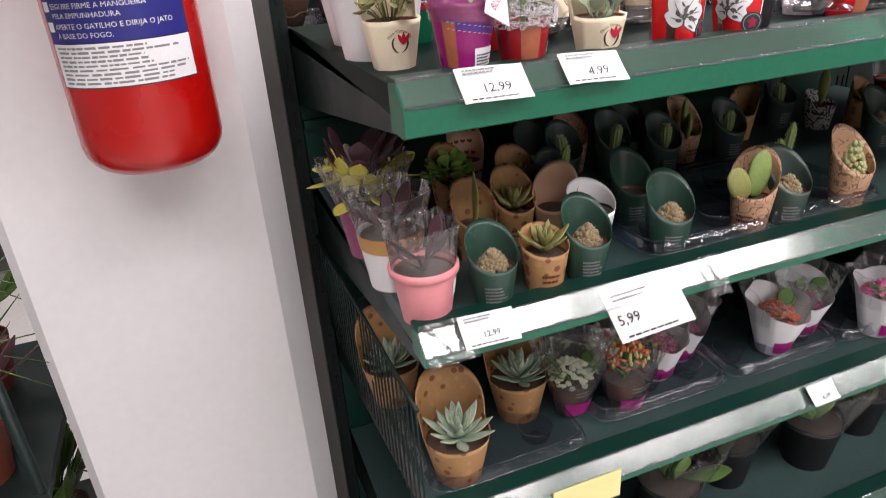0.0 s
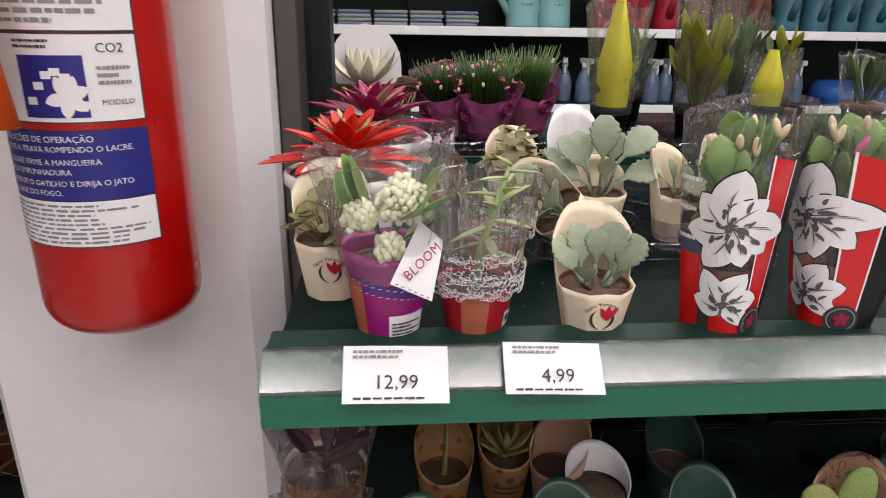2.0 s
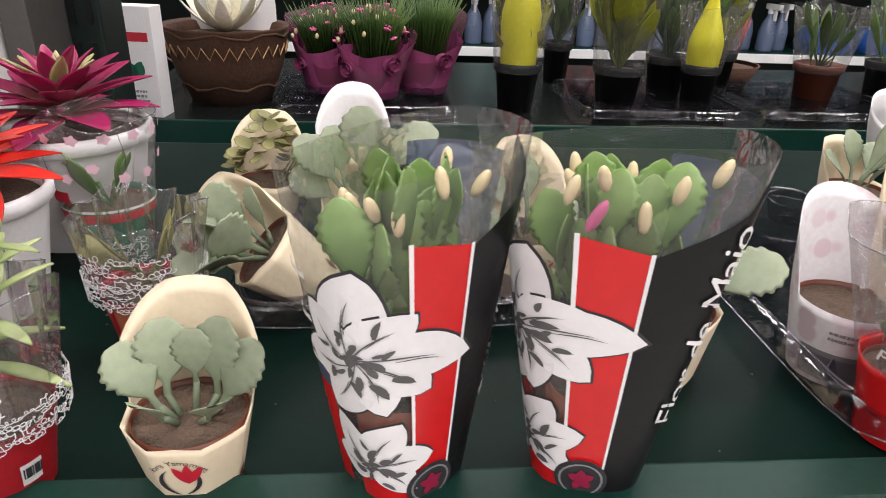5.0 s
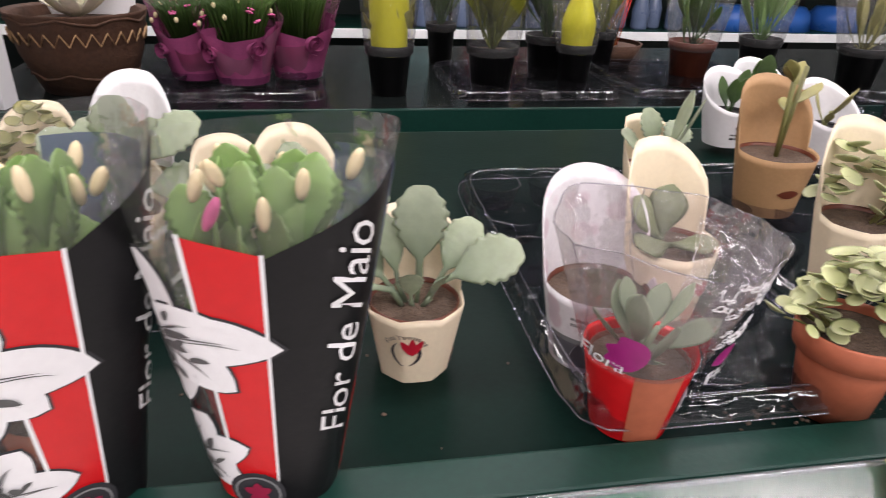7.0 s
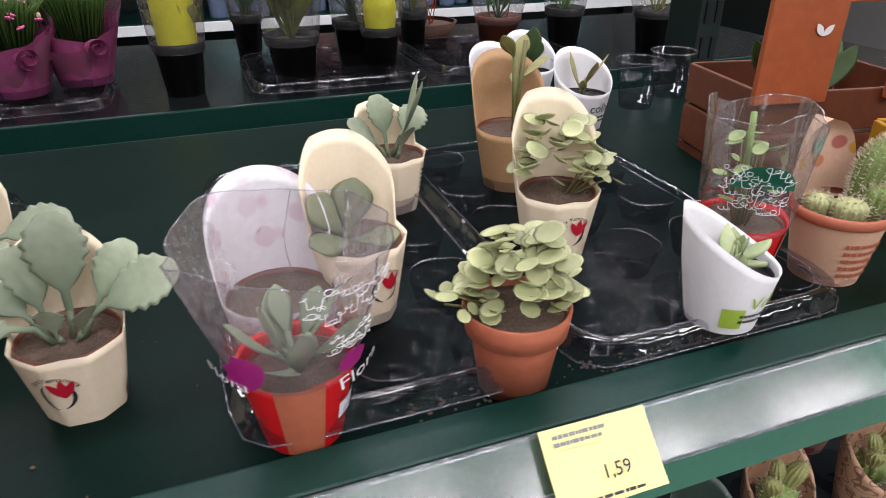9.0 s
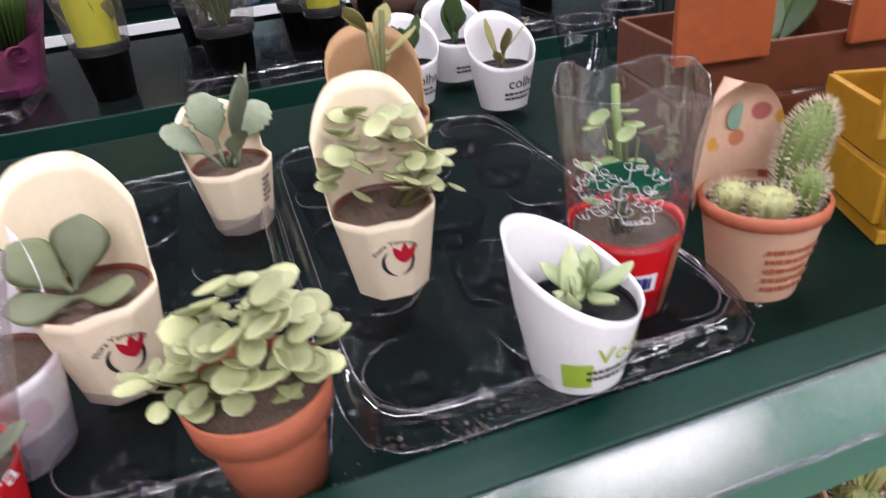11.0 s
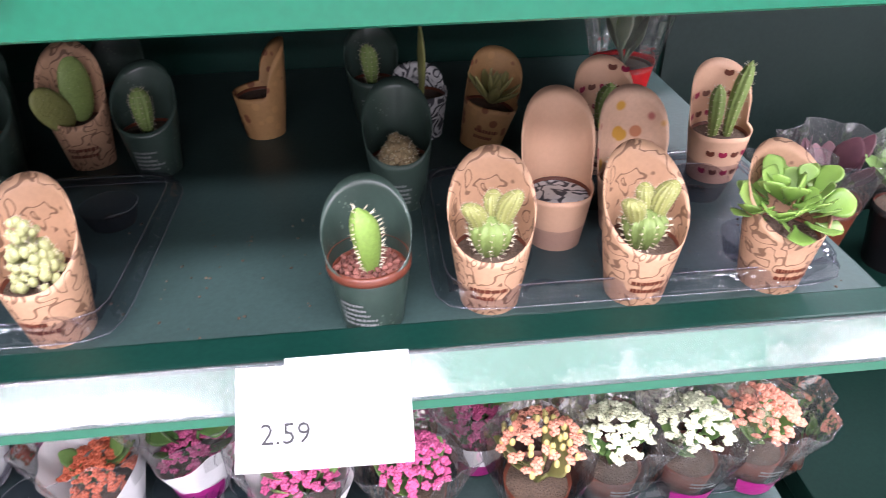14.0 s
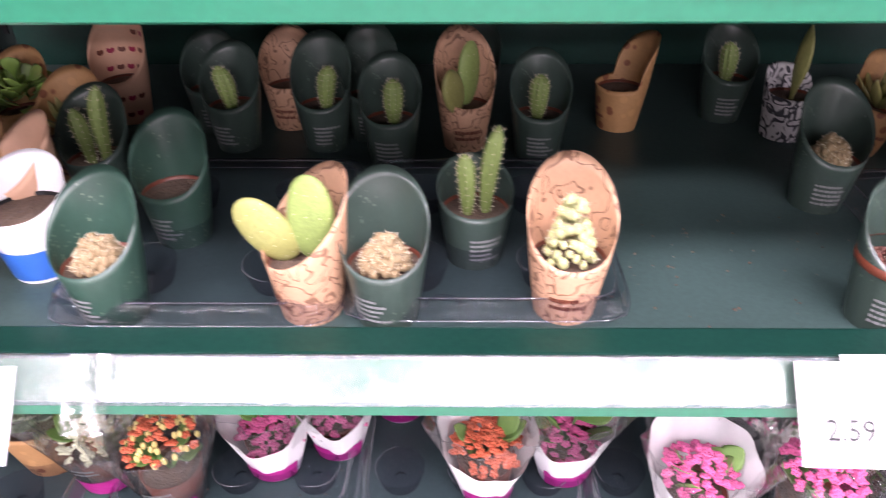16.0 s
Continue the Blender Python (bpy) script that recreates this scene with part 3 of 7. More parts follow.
def words_on(parent, name, body, size, material, m, label=""):
    return part(name, lettering(body, size), material, parent, label, False, m)


UP = Euler((radians(90), 0, 0)).to_matrix().to_4x4()  # a flat shape stood up, facing -y


def price_label(x, z, w, h, body, paper=PAPER, lean=0.0, size=0.013, dx=0.0, dz=-0.006, lines=True, y=0.529, double=False):
    """A paper price label that hangs on the rail of the deck at z."""
    colour = "yellow" if paper is YELLOW_PAPER else "white"
    ob = thing("price_label", pose(x, y, z, -45, lean, 0), f"{colour} paper price label {'reading ' + body + ' ' if body else ''}on the green rail", "price label", "price labels")
    rnd = random.Random(body + str(x))
    def fn(u, v):
        return (u - 0.5) * w, -0.0006 - 0.0012 * math.sin(3.1 * u + 1.0) - 0.002 * (1 - v) ** 2 * rnd.uniform(0.8, 1.2), (v - 0.5) * h
    front = sheet(fn, 12, 5)
    back = [(a, b + 0.0006, c) for a, b, c in front[0]], [tuple(reversed(f)) for f in front[1]]
    part("paper", join([front, back]), paper, ob)
    if double:
        part("paper", shift(join([front, back]), pose(w * 0.14, 0.0015, h * 0.09, 0, -1.5, 0) @ Matrix.Diagonal((0.72, 1, 1, 1))), paper, ob)
    if body:
        words_on(ob, "price_text", body, size, INK, pose(dx * w, -0.0042, dz) @ UP)
    if lines:
        part("fine_print", bars(2, w * 0.7, h * 0.18, 3), GREY_INK, ob, m=pose(-w * 0.06, -0.0036, h * 0.34) @ UP, smooth=False)
        part("fine_print", bars(1, w * 0.8, h * 0.08, 5), INK, ob, m=pose(0.0, -0.0042, -h * 0.42) @ UP, smooth=False)
    return ob


price_label(0.2715, 1.2665, 0.068, 0.038, "12,99", lean=1)
price_label(0.3745, 1.268, 0.066, 0.035, "4,99", lean=2, dx=0.03)
price_label(0.9065, 1.268, 0.061, 0.039, "1,59", YELLOW_PAPER, dx=0.06, size=0.0095, lean=1)
price_label(0.258, 1.014, 0.064, 0.036, "12,99", lean=2, size=0.009)
price_label(0.452, 0.992, 0.1, 0.06, "5,99", y=0.519, lean=-3, dx=-0.3, size=0.017, lines=True)
price_label(1.036, 0.999, 0.107, 0.062, "2.59", y=0.518, lean=2, size=0.018, dx=-0.22, dz=-0.01, lines=False, double=True)
price_label(1.545, 0.735, 0.09, 0.05, "", lean=0, lines=False)
price_label(0.785, 0.752, 0.05, 0.03, "6,99", lean=-1, size=0.009, lines=False)
# tape round the rail's end, and a torn bit of film
tape = thing("clear_tape", pose(0.205, 0.531, 1.01, -45, 0, 0), "crinkled clear tape wrapped on the rail end", "tape")
part("strip", sheet(lambda u, v: (-0.02 + 0.055 * u, -0.004 - 0.002 * math.sin(9 * u + 5 * v), -0.024 + 0.046 * v), 16, 8), CRINKLE, tape)
bit = thing("clear_tape", pose(0.55, 0.531, 1.008, -45, 0, 0), "torn clear tape stuck on the rail", "tape")
part("strip", sheet(lambda u, v: (-0.014 + 0.028 * u, -0.003 - 0.002 * math.sin(12 * u + 7 * v), -0.03 + 0.05 * v), 10, 10), CRINKLE, bit)


# ---- fire extinguisher ----
ext = thing("fire_extinguisher", pose(-0.034, 0.882, 1.151), "red carbon dioxide fire extinguisher hung on the pillar", "fire extinguisher")
R = 0.083
prof = [(0.0, 0.012), (0.035, 0.008), (0.05, 0.0)] + [(0.05 + 0.033 * math.sin(a), 0.035 - 0.035 * math.cos(a)) for a in [0.3 * k for k in range(1, 6)]] + [(R, 0.05), (R, 0.47)] + [(R * math.cos(a), 0.47 + 0.08 * math.sin(a)) for a in (0.3, 0.6, 0.9, 1.2)] + [(0.022, 0.555), (0.022, 0.6), (0, 0.6)]
part("cylinder", turned(prof, 48), RED_PAINT, ext, "glossy red steel cylinder")
part("valve", turned([(0, 0.6), (0.018, 0.6), (0.018, 0.66), (0, 0.66)], 16), GREY_PANEL, ext)
part("lever", block(-0.012, 0.012, -0.12, 0.02, 0.655, 0.67, 0.004), BLACK, ext)
part("bracket", block(-0.03, 0.03, 0.08, 0.09, 0.38, 0.62, 0.003), GREY_PANEL, ext, "wall bracket")


def on_cylinder(g, z, off, rad=R, turn=-0.1):
    vs, z = [], z + 0.009
    for a, b, c in g[0]:
        t = a / rad + turn
        vs.append(((rad + off + c) * math.sin(t), -(rad + off + c) * math.cos(t), z + b))
    return vs, g[1]


TW = 0.165
for lz, lh in ((0.124, 0.046), (0.1815, 0.067), (0.263, 0.078), (0.348, 0.085)):
    part("label_border", on_cylinder(rect(TW + 0.004, lh + 0.003, 20, 4), lz, 0.0003), INK, ext, "black label border")
lab = part("label", on_cylinder(rect(TW, 0.046, 20, 3), 0.124, 0.0006), WHITE_CARD, ext, "white label of fine print")
part("fine_print", on_cylinder(bars(9, TW * 0.9, 0.042, 4), 0.124, 0.0012), GREY_INK, lab)
blue = part("label", on_cylinder(rect(TW, 0.067, 20, 4), 0.1815, 0.0006), BLUE_INK, ext, "blue label with white instructions")
for i, (w, dy) in enumerate((("INSTRUÇÕES DE OPERAÇÃO", 0.026), ("PUXE A TRAVA ROMPENDO O LACRE.", 0.0165), ("SEGURE FIRME A MANGUEIRA", 0.004), ("PELA EMPUNHADURA", -0.0055), ("APERTE O GATILHO E DIRIJA O JATO", -0.0165), ("À BASE DO FOGO.", -0.026))):
    g = lettering(w, 0.0078 if i else 0.0085)
    left = min(v[0] for v in g[0])
    g = ([(a - left - TW * (0.40 if i else 0.46), b, c) for a, b, c in g[0]], g[1])
    part("instruction_text", on_cylinder(g, 0.1815 + dy, 0.0014), WHITE_CARD, blue)
for dy in (0.0165, 0.004, -0.0165):
    part("pictogram", on_cylinder(([(-TW * 0.48, dy - 0.005, 0), (-TW * 0.42, dy - 0.005, 0), (-TW * 0.42, dy + 0.005, 0), (-TW * 0.48, dy + 0.005, 0)], [(0, 1, 2, 3)]), 0.1815, 0.0014), WHITE_CARD, blue)
pic = part("label", on_cylinder(rect(TW, 0.078, 20, 4), 0.263, 0.0006), WHITE_CARD, ext, "white label with a blue picture")
part("picture", on_cylinder(rect(0.058, 0.056, 8, 3, 0.006, -0.007), 0.263, 0.0012), BLUE_INK, pic, "blue square with a white figure")
hose = [(-0.016 + 0.008 * k, -0.02 + 0.026 * math.sin(k * 0.55), 0) for k in range(7)]
part("figure", on_cylinder(join([([(a - 0.002, b - 0.003, 0), (a + 0.007, b - 0.003, 0), (a + 0.007, b + 0.004, 0), (a - 0.002, b + 0.004, 0)], [(0, 1, 2, 3)]) for a, b, _ in hose] + [petal(0.02, 0.012, a, 0.018, -0.016) for a in (0.4, 1.2, 2.0, 3.4, 4.6, 5.6)]), 0.263, 0.002), WHITE_CARD, pic)
part("danger_text", on_cylinder(shift(lettering("CO2", 0.012), pose(0.058, 0.027, 0)), 0.263, 0.0014), INK, pic)
part("danger_text", on_cylinder(shift(lettering("MODELO", 0.007), pose(0.06, -0.022, 0)), 0.263, 0.0014), INK, pic)
part("fine_print", on_cylinder(shift(bars(3, 0.03, 0.02, 2), pose(0.06, 0.003, 0)), 0.263, 0.0014), GREY_INK, pic)
part("fine_print", on_cylinder(shift(bars(2, 0.05, 0.01, 8), pose(0.0, 0.031, 0)), 0.263, 0.0014), INK, pic)
top = part("label", on_cylinder(rect(TW, 0.085, 20, 4), 0.348, 0.0006), WHITE_CARD, ext, "white service label")
part("label_text", on_cylinder(shift(lettering("CAÇÃO DO INCÊNDIO", 0.012), pose(0, -0.004, 0)), 0.348, 0.0014), INK, top)
part("fine_print", on_cylinder(shift(bars(3, TW * 0.85, 0.024, 6), pose(0, -0.026, 0)), 0.348, 0.0014), GREY_INK, top)
part("fine_print", on_cylinder(shift(bars(3, TW * 0.85, 0.024, 7), pose(0, 0.022, 0)), 0.348, 0.0014), GREY_INK, top)
# discharge horn that hangs in front
horn = part("horn", shift(turned([(0.018, 0.24), (0.026, 0.12), (0.048, 0.0), (0.046, 0.0), (0.024, 0.12), (0.016, 0.24)], 24, 0.5), pose(-0.062, -0.128, 0.238, 0, 4, 0)), ORANGE, ext, "orange plastic discharge horn")
part("hose", tube([(-0.045, -0.125, 0.47), (-0.045, -0.1, 0.58), (-0.02, -0.05, 0.64), (0, -0.01, 0.64)], 0.01), BLACK, ext)


# ---- cups, sleeves and plants ----
def cup_surface(r0, r1, h, facets=0, flare=1.0):
    """Radius of a paper cup by angle and height; angle 0 faces -y."""
    def at(t, z, off=0.0):
        r = r0 + (r1 - r0) * min(z, h) / h + (r1 - r0) / h * max(0.0, z - h) * flare
        if facets:
            w = 2 * math.pi / facets
            k = ((t + w / 2) % w) - w / 2
            r *= 1 - 0.8 * (1 - math.cos(w / 2) / math.cos(k))
        return (r + off) * math.sin(t), -(r + off) * math.cos(t), z
    return at


def cup_shape(at, h, high, kind, thick=0.001):
    """The wall of a cup whose back rises into a flap."""
    def rim(t):
        b = abs(((t - math.pi) + math.pi) % (2 * math.pi) - math.pi)
        if kind == "flap":
            w = 1.42
            return h + (high - h) * math.sqrt(max(0.0, 1 - (b / w) ** 2)) if b < w else h - 0.002 * math.sin((b - w) * 1.6)
        if kind == "oval":
            return h + (high - h) * (0.5 + 0.5 * math.cos(b)) ** 1.3
        return h + 0.0008 * math.sin(5 * t)
    def fn(u, v):
        t, top = 2 * math.pi * u, 0
        top = rim(t)
        return at(t, top * min(1, v * 2), 0.0) if v <= 0.5 else at(t, top - (top - h * 0.55) * (v - 0.5) * 2, -thick)
    return sheet(fn, 48, 16, True)


def wrapped(g, at, z, off=0.0008, turn=0.0, rad=0.025):
    return [at(a / rad + turn, z + b, off + c) for a, b, c in g[0]], g[1]


def potted(x, y, z, turn=0, r0=0.022, r1=0.03, h=0.055, high=0.11, card=CREAM, kind="flap", facets=0, label="", name="potted_plant", category="potted plant", group="", pot=BROWN_POT, soil=SOIL, tilt=(0, 0), fill=0.92, pot_drop=0.0, size=1.0):
    ob = thing(name, pose(x, y, z, tilt[0], tilt[1], turn) @ Matrix.Diagonal((size, size, size, 1)), label, category, group)
    at = cup_surface(r0, r1, h, facets, 0.6)
    part("sleeve" if kind != "plain" else "pot", cup_shape(at, h, high, kind), card, ob)
    zs = h * fill
    rs = (r0 + (r1 - r0) * fill) * (0.95 if facets else 1.0) - 0.0015
    part("inner_pot", turned([(r0 * 0.78, 0.0005), (r0 * (0.87 if facets else 0.93), 0.0012), (rs, zs + 0.001), (rs - 0.0008, zs + 0.001), (rs - 0.001, zs - 0.004)], 24), pot, ob)
    def lump(u, v):
        a, r = 2 * math.pi * u, rs * 0.965 * v
        return r * math.cos(a), r * math.sin(a), zs - 0.002 + 0.003 * noise.noise(Vector((r * 150 * math.cos(a), r * 150 * math.sin(a), x * 40))) * (1 if v < 0.95 else 0)
    part("soil", sheet(lump, 20, 8, True), soil, ob)
    ob["zs"], ob["rs"] = zs, rs
    return ob, at


def tulip_logo(ob, at, z, rad, turn=0.0, s=1.0, ink=True):
    """Round mark with a red flower between two dark leaves, and a line of words over it."""
    mark = part("logo", wrapped(shift(join([petal(0.012 * s, 0.004 * s, math.radians(a), 0.002 * s, -0.001 * s) for a in (62, 90, 118)]), pose(0.0015 * s, 0, 0)), at, z, 0.0009, turn, rad), RED_INK, ob, "printed red flower mark")
    ring = []
    for k in range(14):
        for sgn in (-1, 1):
            a0, a1 = math.radians(-82 + 10 * k), math.radians(-82 + 10 * (k + 1))
            w0, w1 = 0.0018 * s * math.sin(math.pi * k / 14) + 0.0002, 0.0018 * s * math.sin(math.pi * (k + 1) / 14) + 0.0002
            q = [(sgn * (0.0088 * s - o) * math.cos(a), (0.0088 * s - o) * math.sin(a), 0) for a, o in ((a0, 0), (a1, 0), (a1, w1), (a0, w0))]
            ring.append((q, [(0, 1, 2, 3) if sgn > 0 else (3, 2, 1, 0)]))
    part("leaves_print", wrapped(join(ring), at, z, 0.0008, turn, rad), INK, mark)
    g = lettering("Flora Yamamura", 0.0042 * s)
    bent = []
    for a, b, c in g[0]:
        t = -a / (0.0125 * s) + math.pi / 2
        r = 0.0125 * s + b
        bent.append((r * math.cos(t), r * math.sin(t), 0))
    part("logo_text", wrapped((bent, g[1]), at, z, 0.0008, turn, rad), INK, mark)


LEAF_CACHE = {}


def leaf_mesh(key, material, maker):
    k = (key, material.name)
    if k not in LEAF_CACHE:
        LEAF_CACHE[k] = mesh_of("leaf", maker(), material)
    return LEAF_CACHE[k]


def put_leaf(ob, me, x, y, z, az, el, scale=1.0, roll=0.0):
    m = Matrix.Translation((x, y, z)) @ Euler((0, 0, radians(az))).to_matrix().to_4x4() @ Euler((0, -radians(el), 0)).to_matrix().to_4x4() @ Euler((radians(roll), 0, 0)).to_matrix().to_4x4() @ Matrix.Diagonal((scale, scale, scale, 1))
    return part("leaf", me, None, ob, m=m)


def fan(ob, n, length, width, material, seed=1, el=(25, 75), scallop=0.07, spread=0.006, bend=0.3, tip=0.7, stems=True, cup=0.1, dx=0.0, dy=0.0, lift=0.008, thick=0.001):
    """Broad leaves rising from the soil on short stems."""
    rnd, z = random.Random(seed), ob["zs"]
    me = leaf_mesh(("fan", length, width, scallop, tip, cup), material, lambda: leaf_shape(length, width, thick, bend, tip, scallop, cup))
    for i in range(n):
        az = 360 * i / n * 1.0 + rnd.uniform(-22, 22) + 137 * (i % 3)
        e = el[0] + (el[1] - el[0]) * rnd.random()
        a, b = dx + spread * math.cos(radians(az)), dy + spread * math.sin(radians(az))
        zz = z + lift * rnd.uniform(0.3, 2.2)
        put_leaf(ob, me, a, b, zz, az, e, rnd.uniform(0.75, 1.12), rnd.uniform(-25, 25))
        if stems:
            part("stem", tube([(dx, dy, z - 0.002), (a, b, zz + 0.002)], 0.0016, 6), material, ob)


def kalanchoe(ob, n, length, width, material, seed=1, spread=0.016, scallop=0.12, el=(48, 84), lift=0.012, tip=0.6):
    """Broad upright leaves, most of them turned to the front, on thick short stems."""
    rnd, z = random.Random(seed), ob["zs"]
    me = leaf_mesh(("kal", length, width, scallop, tip), material, lambda: leaf_shape(length, width, 0.0012, 0.12, tip, scallop, 0.04))
    for i in range(n):
        f = (i + 0.5) / n * 2 - 1
        x, y = spread * f, spread * rnd.uniform(-0.8, 0.6)
        zz = z + lift * (1.1 - f * f) * rnd.uniform(0.1, 1.7)
        side = -90 if i % 3 else 90
        put_leaf(ob, me, x, y, zz, side + (50 if side < 0 else -50) * f + rnd.uniform(-25, 25), el[0] + (el[1] - el[0]) * rnd.random(), rnd.uniform(0.8, 1.15), -30 * f * (1 if side < 0 else -1) + rnd.uniform(-15, 15))
        part("stem", tube([(x * 0.4, y * 0.4, z - 0.002), (x, y, zz + 0.003)], 0.0018, 6), material, ob)


def broad_leaf(length, width, teeth=5, cup=0.12, thick=0.0013):
    """A broad fleshy leaf on a narrow stalk, its outer half notched, folded a little along its midrib."""
    def fn(u, v):
        a = 2 * math.pi * u
        s = max(0.0, (v - 0.22) / 0.78)
        w = width / 2 * (math.sin(math.pi * min(1.0, s * 0.93 + 0.03)) ** 0.7 * (0.75 + 0.5 * s) if s > 0 else 0.0)
        w = max(w, width * 0.07)
        if s > 0.3:
            w *= 1 + 0.2 * (abs((s * teeth * 1.25) % 1 - 0.5) * 2 - 0.6)
        c = math.cos(a)
        return length * v, w * c, 0.06 * length * math.sin(2.6 * v) + cup * abs(c) * w + thick * math.sin(a) * (1 - 0.5 * v) - 0.05 * length * v * v
    return sheet(fn, 10, 30, True)


def spray(ob, material, length, width, rows, stem=0.0016):
    """Leaves set one by one: way they point, rise, size, roll, and the place of their foot over the soil."""
    z = ob["zs"]
    me = leaf_mesh(("broad", length, width), material, lambda: broad_leaf(length, width))
    for az, el, size, roll, x, y, up in rows:
        put_leaf(ob, me, x, y, z + up, az, el, size, roll)
        part("stem", tube([(x * 0.5, y * 0.5, z - 0.003), (x * 0.8, y * 0.8, z + up * 0.5), (x, y, z + up + 0.001)], stem, 6), material, ob)


def round_leaves(ob, n, r, material, seed=1, spread=0.03, height=0.035, cx=0.0, cy=0.0, stems=True):
    rnd, z = random.Random(seed), ob["zs"]
    me = leaf_mesh(("disc", r), material, lambda: disc_leaf(r))
    gs = []
    for i in range(n):
        q, a = math.sqrt((i + 0.5) / n), 2.4 * i + rnd.uniform(-0.3, 0.3)
        x, y = cx + spread * q * math.cos(a), cy + spread * q * math.sin(a)
        zz = z + height * (1 - 0.75 * q * q) * rnd.uniform(0.65, 1.1)
        put_leaf(ob, me, x, y, zz, math.degrees(a) + rnd.uniform(-40, 40), rnd.uniform(-30, 25), rnd.uniform(0.7, 1.2), rnd.uniform(-35, 35))
        gs.append(tube([(x * 0.35, y * 0.35, z - 0.002), (x * 0.8, y * 0.8, zz * 0.75 + z * 0.25), (x, y, zz)], 0.0007, 4))
    if stems:
        part("wiry_stem", join(gs), OLIVE_LEAF, ob)


def rosette(ob, rings, length, width, material, seed=1, z=None, tip=1.3, bend=0.4, x=0.0, y=0.0, thick=0.002, el0=8, el1=78, cup=0.15):
    rnd, z = random.Random(seed), ob["zs"] if z is None else z
    for k, n in enumerate(rings):
        f = k / max(1, len(rings) - 1)
        me = leaf_mesh(("ros", length, width, tip), material, lambda: leaf_shape(length, width, thick, bend, tip, 0, cup))
        for i in range(n):
            az = 360 * (i + 0.5 * (k % 2)) / n + rnd.uniform(-7, 7)
            put_leaf(ob, me, x, y, z + 0.006 + 0.004 * k, az, el0 + (el1 - el0) * f + rnd.uniform(-6, 6), (1 - 0.45 * f) * rnd.uniform(0.9, 1.08))


def spikes(points, size, rnd):
    gs = []
    for p, nrm in points:
        for _ in range(3):
            d = (Vector(nrm) + Vector((rnd.uniform(-0.7, 0.7), rnd.uniform(-0.7, 0.7), rnd.uniform(-0.4, 0.7)))).normalized() * size
            s = d.orthogonal().normalized() * size * 0.09
            p0 = Vector(p)
            gs.append(([tuple(p0 - s), tuple(p0 + s), tuple(p0 + d)], [(0, 1, 2)]))
            s2 = d.cross(s).normalized() * size * 0.09
            gs.append(([tuple(p0 - s2), tuple(p0 + s2), tuple(p0 + d)], [(0, 1, 2)]))
    return join(gs)


def column(ob, x, y, h, r, material, ribs=9, lean=(0, 0), seed=1, spine=0.003, rows=9, z=None, bulge=1.0):
    """A ribbed upright cactus with tufts of spines along its ribs."""
    z, rnd = ob["zs"] - 0.003 if z is None else z, random.Random(seed)
    def prof(v):
        return r * bulge * (math.sin(math.pi * min(0.5, 0.16 + v * 0.5)) if v < 0.7 else max(0.0, math.cos((v - 0.7) / 0.3 * math.pi / 2)) ** 0.6)
    def fn(u, v):
        a = 2 * math.pi * u
        q = max(0.0002, prof(v)) * (1 + 0.13 * math.cos(ribs * a))
        return x + lean[0] * v * v + q * math.cos(a), y + lean[1] * v * v + q * math.sin(a), z + h * v
    body = part("cactus_stem", sheet(fn, ribs * 4, 14, True), material, ob)
    pts = []
    for k in range(rows):
        v = (k + 0.5) / rows
        for i in range(ribs):
            p = fn(i / ribs, v)
            pts.append((p, (math.cos(2 * math.pi * i / ribs), math.sin(2 * math.pi * i / ribs), v * 0.8)))
    part("spine_cover", spikes(pts, spine, rnd), SPINE, body)


def clump(ob, n, r, material, seed=1, spread=0.016, height=0.03, spine=0.0022):
    """A heap of small round knobs."""
    rnd, z, gs, pts = random.Random(seed), ob["zs"], [], []
    for i in range(n):
        q, a = math.sqrt((i + 0.4) / n), 2.4 * i
        c = Vector((spread * q * math.cos(a), spread * q * math.sin(a), z + height * (1 - q * q) * rnd.uniform(0.8, 1.1)))
        s = r * rnd.uniform(0.75, 1.2)
        gs.append(shift(ball(s, s, s * 1.15, 8, 5), Matrix.Translation(c)))
        for _ in range(7):
            d = Vector((rnd.uniform(-1, 1), rnd.uniform(-1, 1), rnd.uniform(-0.2, 1))).normalized()
            pts.append((tuple(c + d * s * 0.98), tuple(d)))
    body = part("cactus_head", join(gs), material, ob)
    part("spine_cover", spikes(pts, spine, rnd), SPINE, body)


def pad(ob, x, y, h, w, material, lean=0.0, turn=0.0, z0=0.0):
    z = ob["zs"] + z0
    def fn(u, v):
        a, b = 2 * math.pi * u, math.pi * v
        return w * math.sin(b) ** 0.9 * math.cos(a), 0.006 * math.sin(b) * math.sin(a), h / 2 - h / 2 * math.cos(b)
    body = part("cactus_pad", shift(sheet(fn, 16, 12, True), pose(x, y, z, 0, lean, turn)), material, ob)
    rnd = random.Random(int(h * 10000))
    pts = []
    for i in range(5):
        for j in range(4):
            p = fn(0.75 + (i - 2) * 0.09, 0.2 + 0.17 * j)
            pts.append((tuple(pose(x, y, z, 0, lean, turn) @ Vector(p)), (0, -1, 0.2)))
    part("spine_cover", spikes(pts, 0.0015, rnd), SPINE, body)


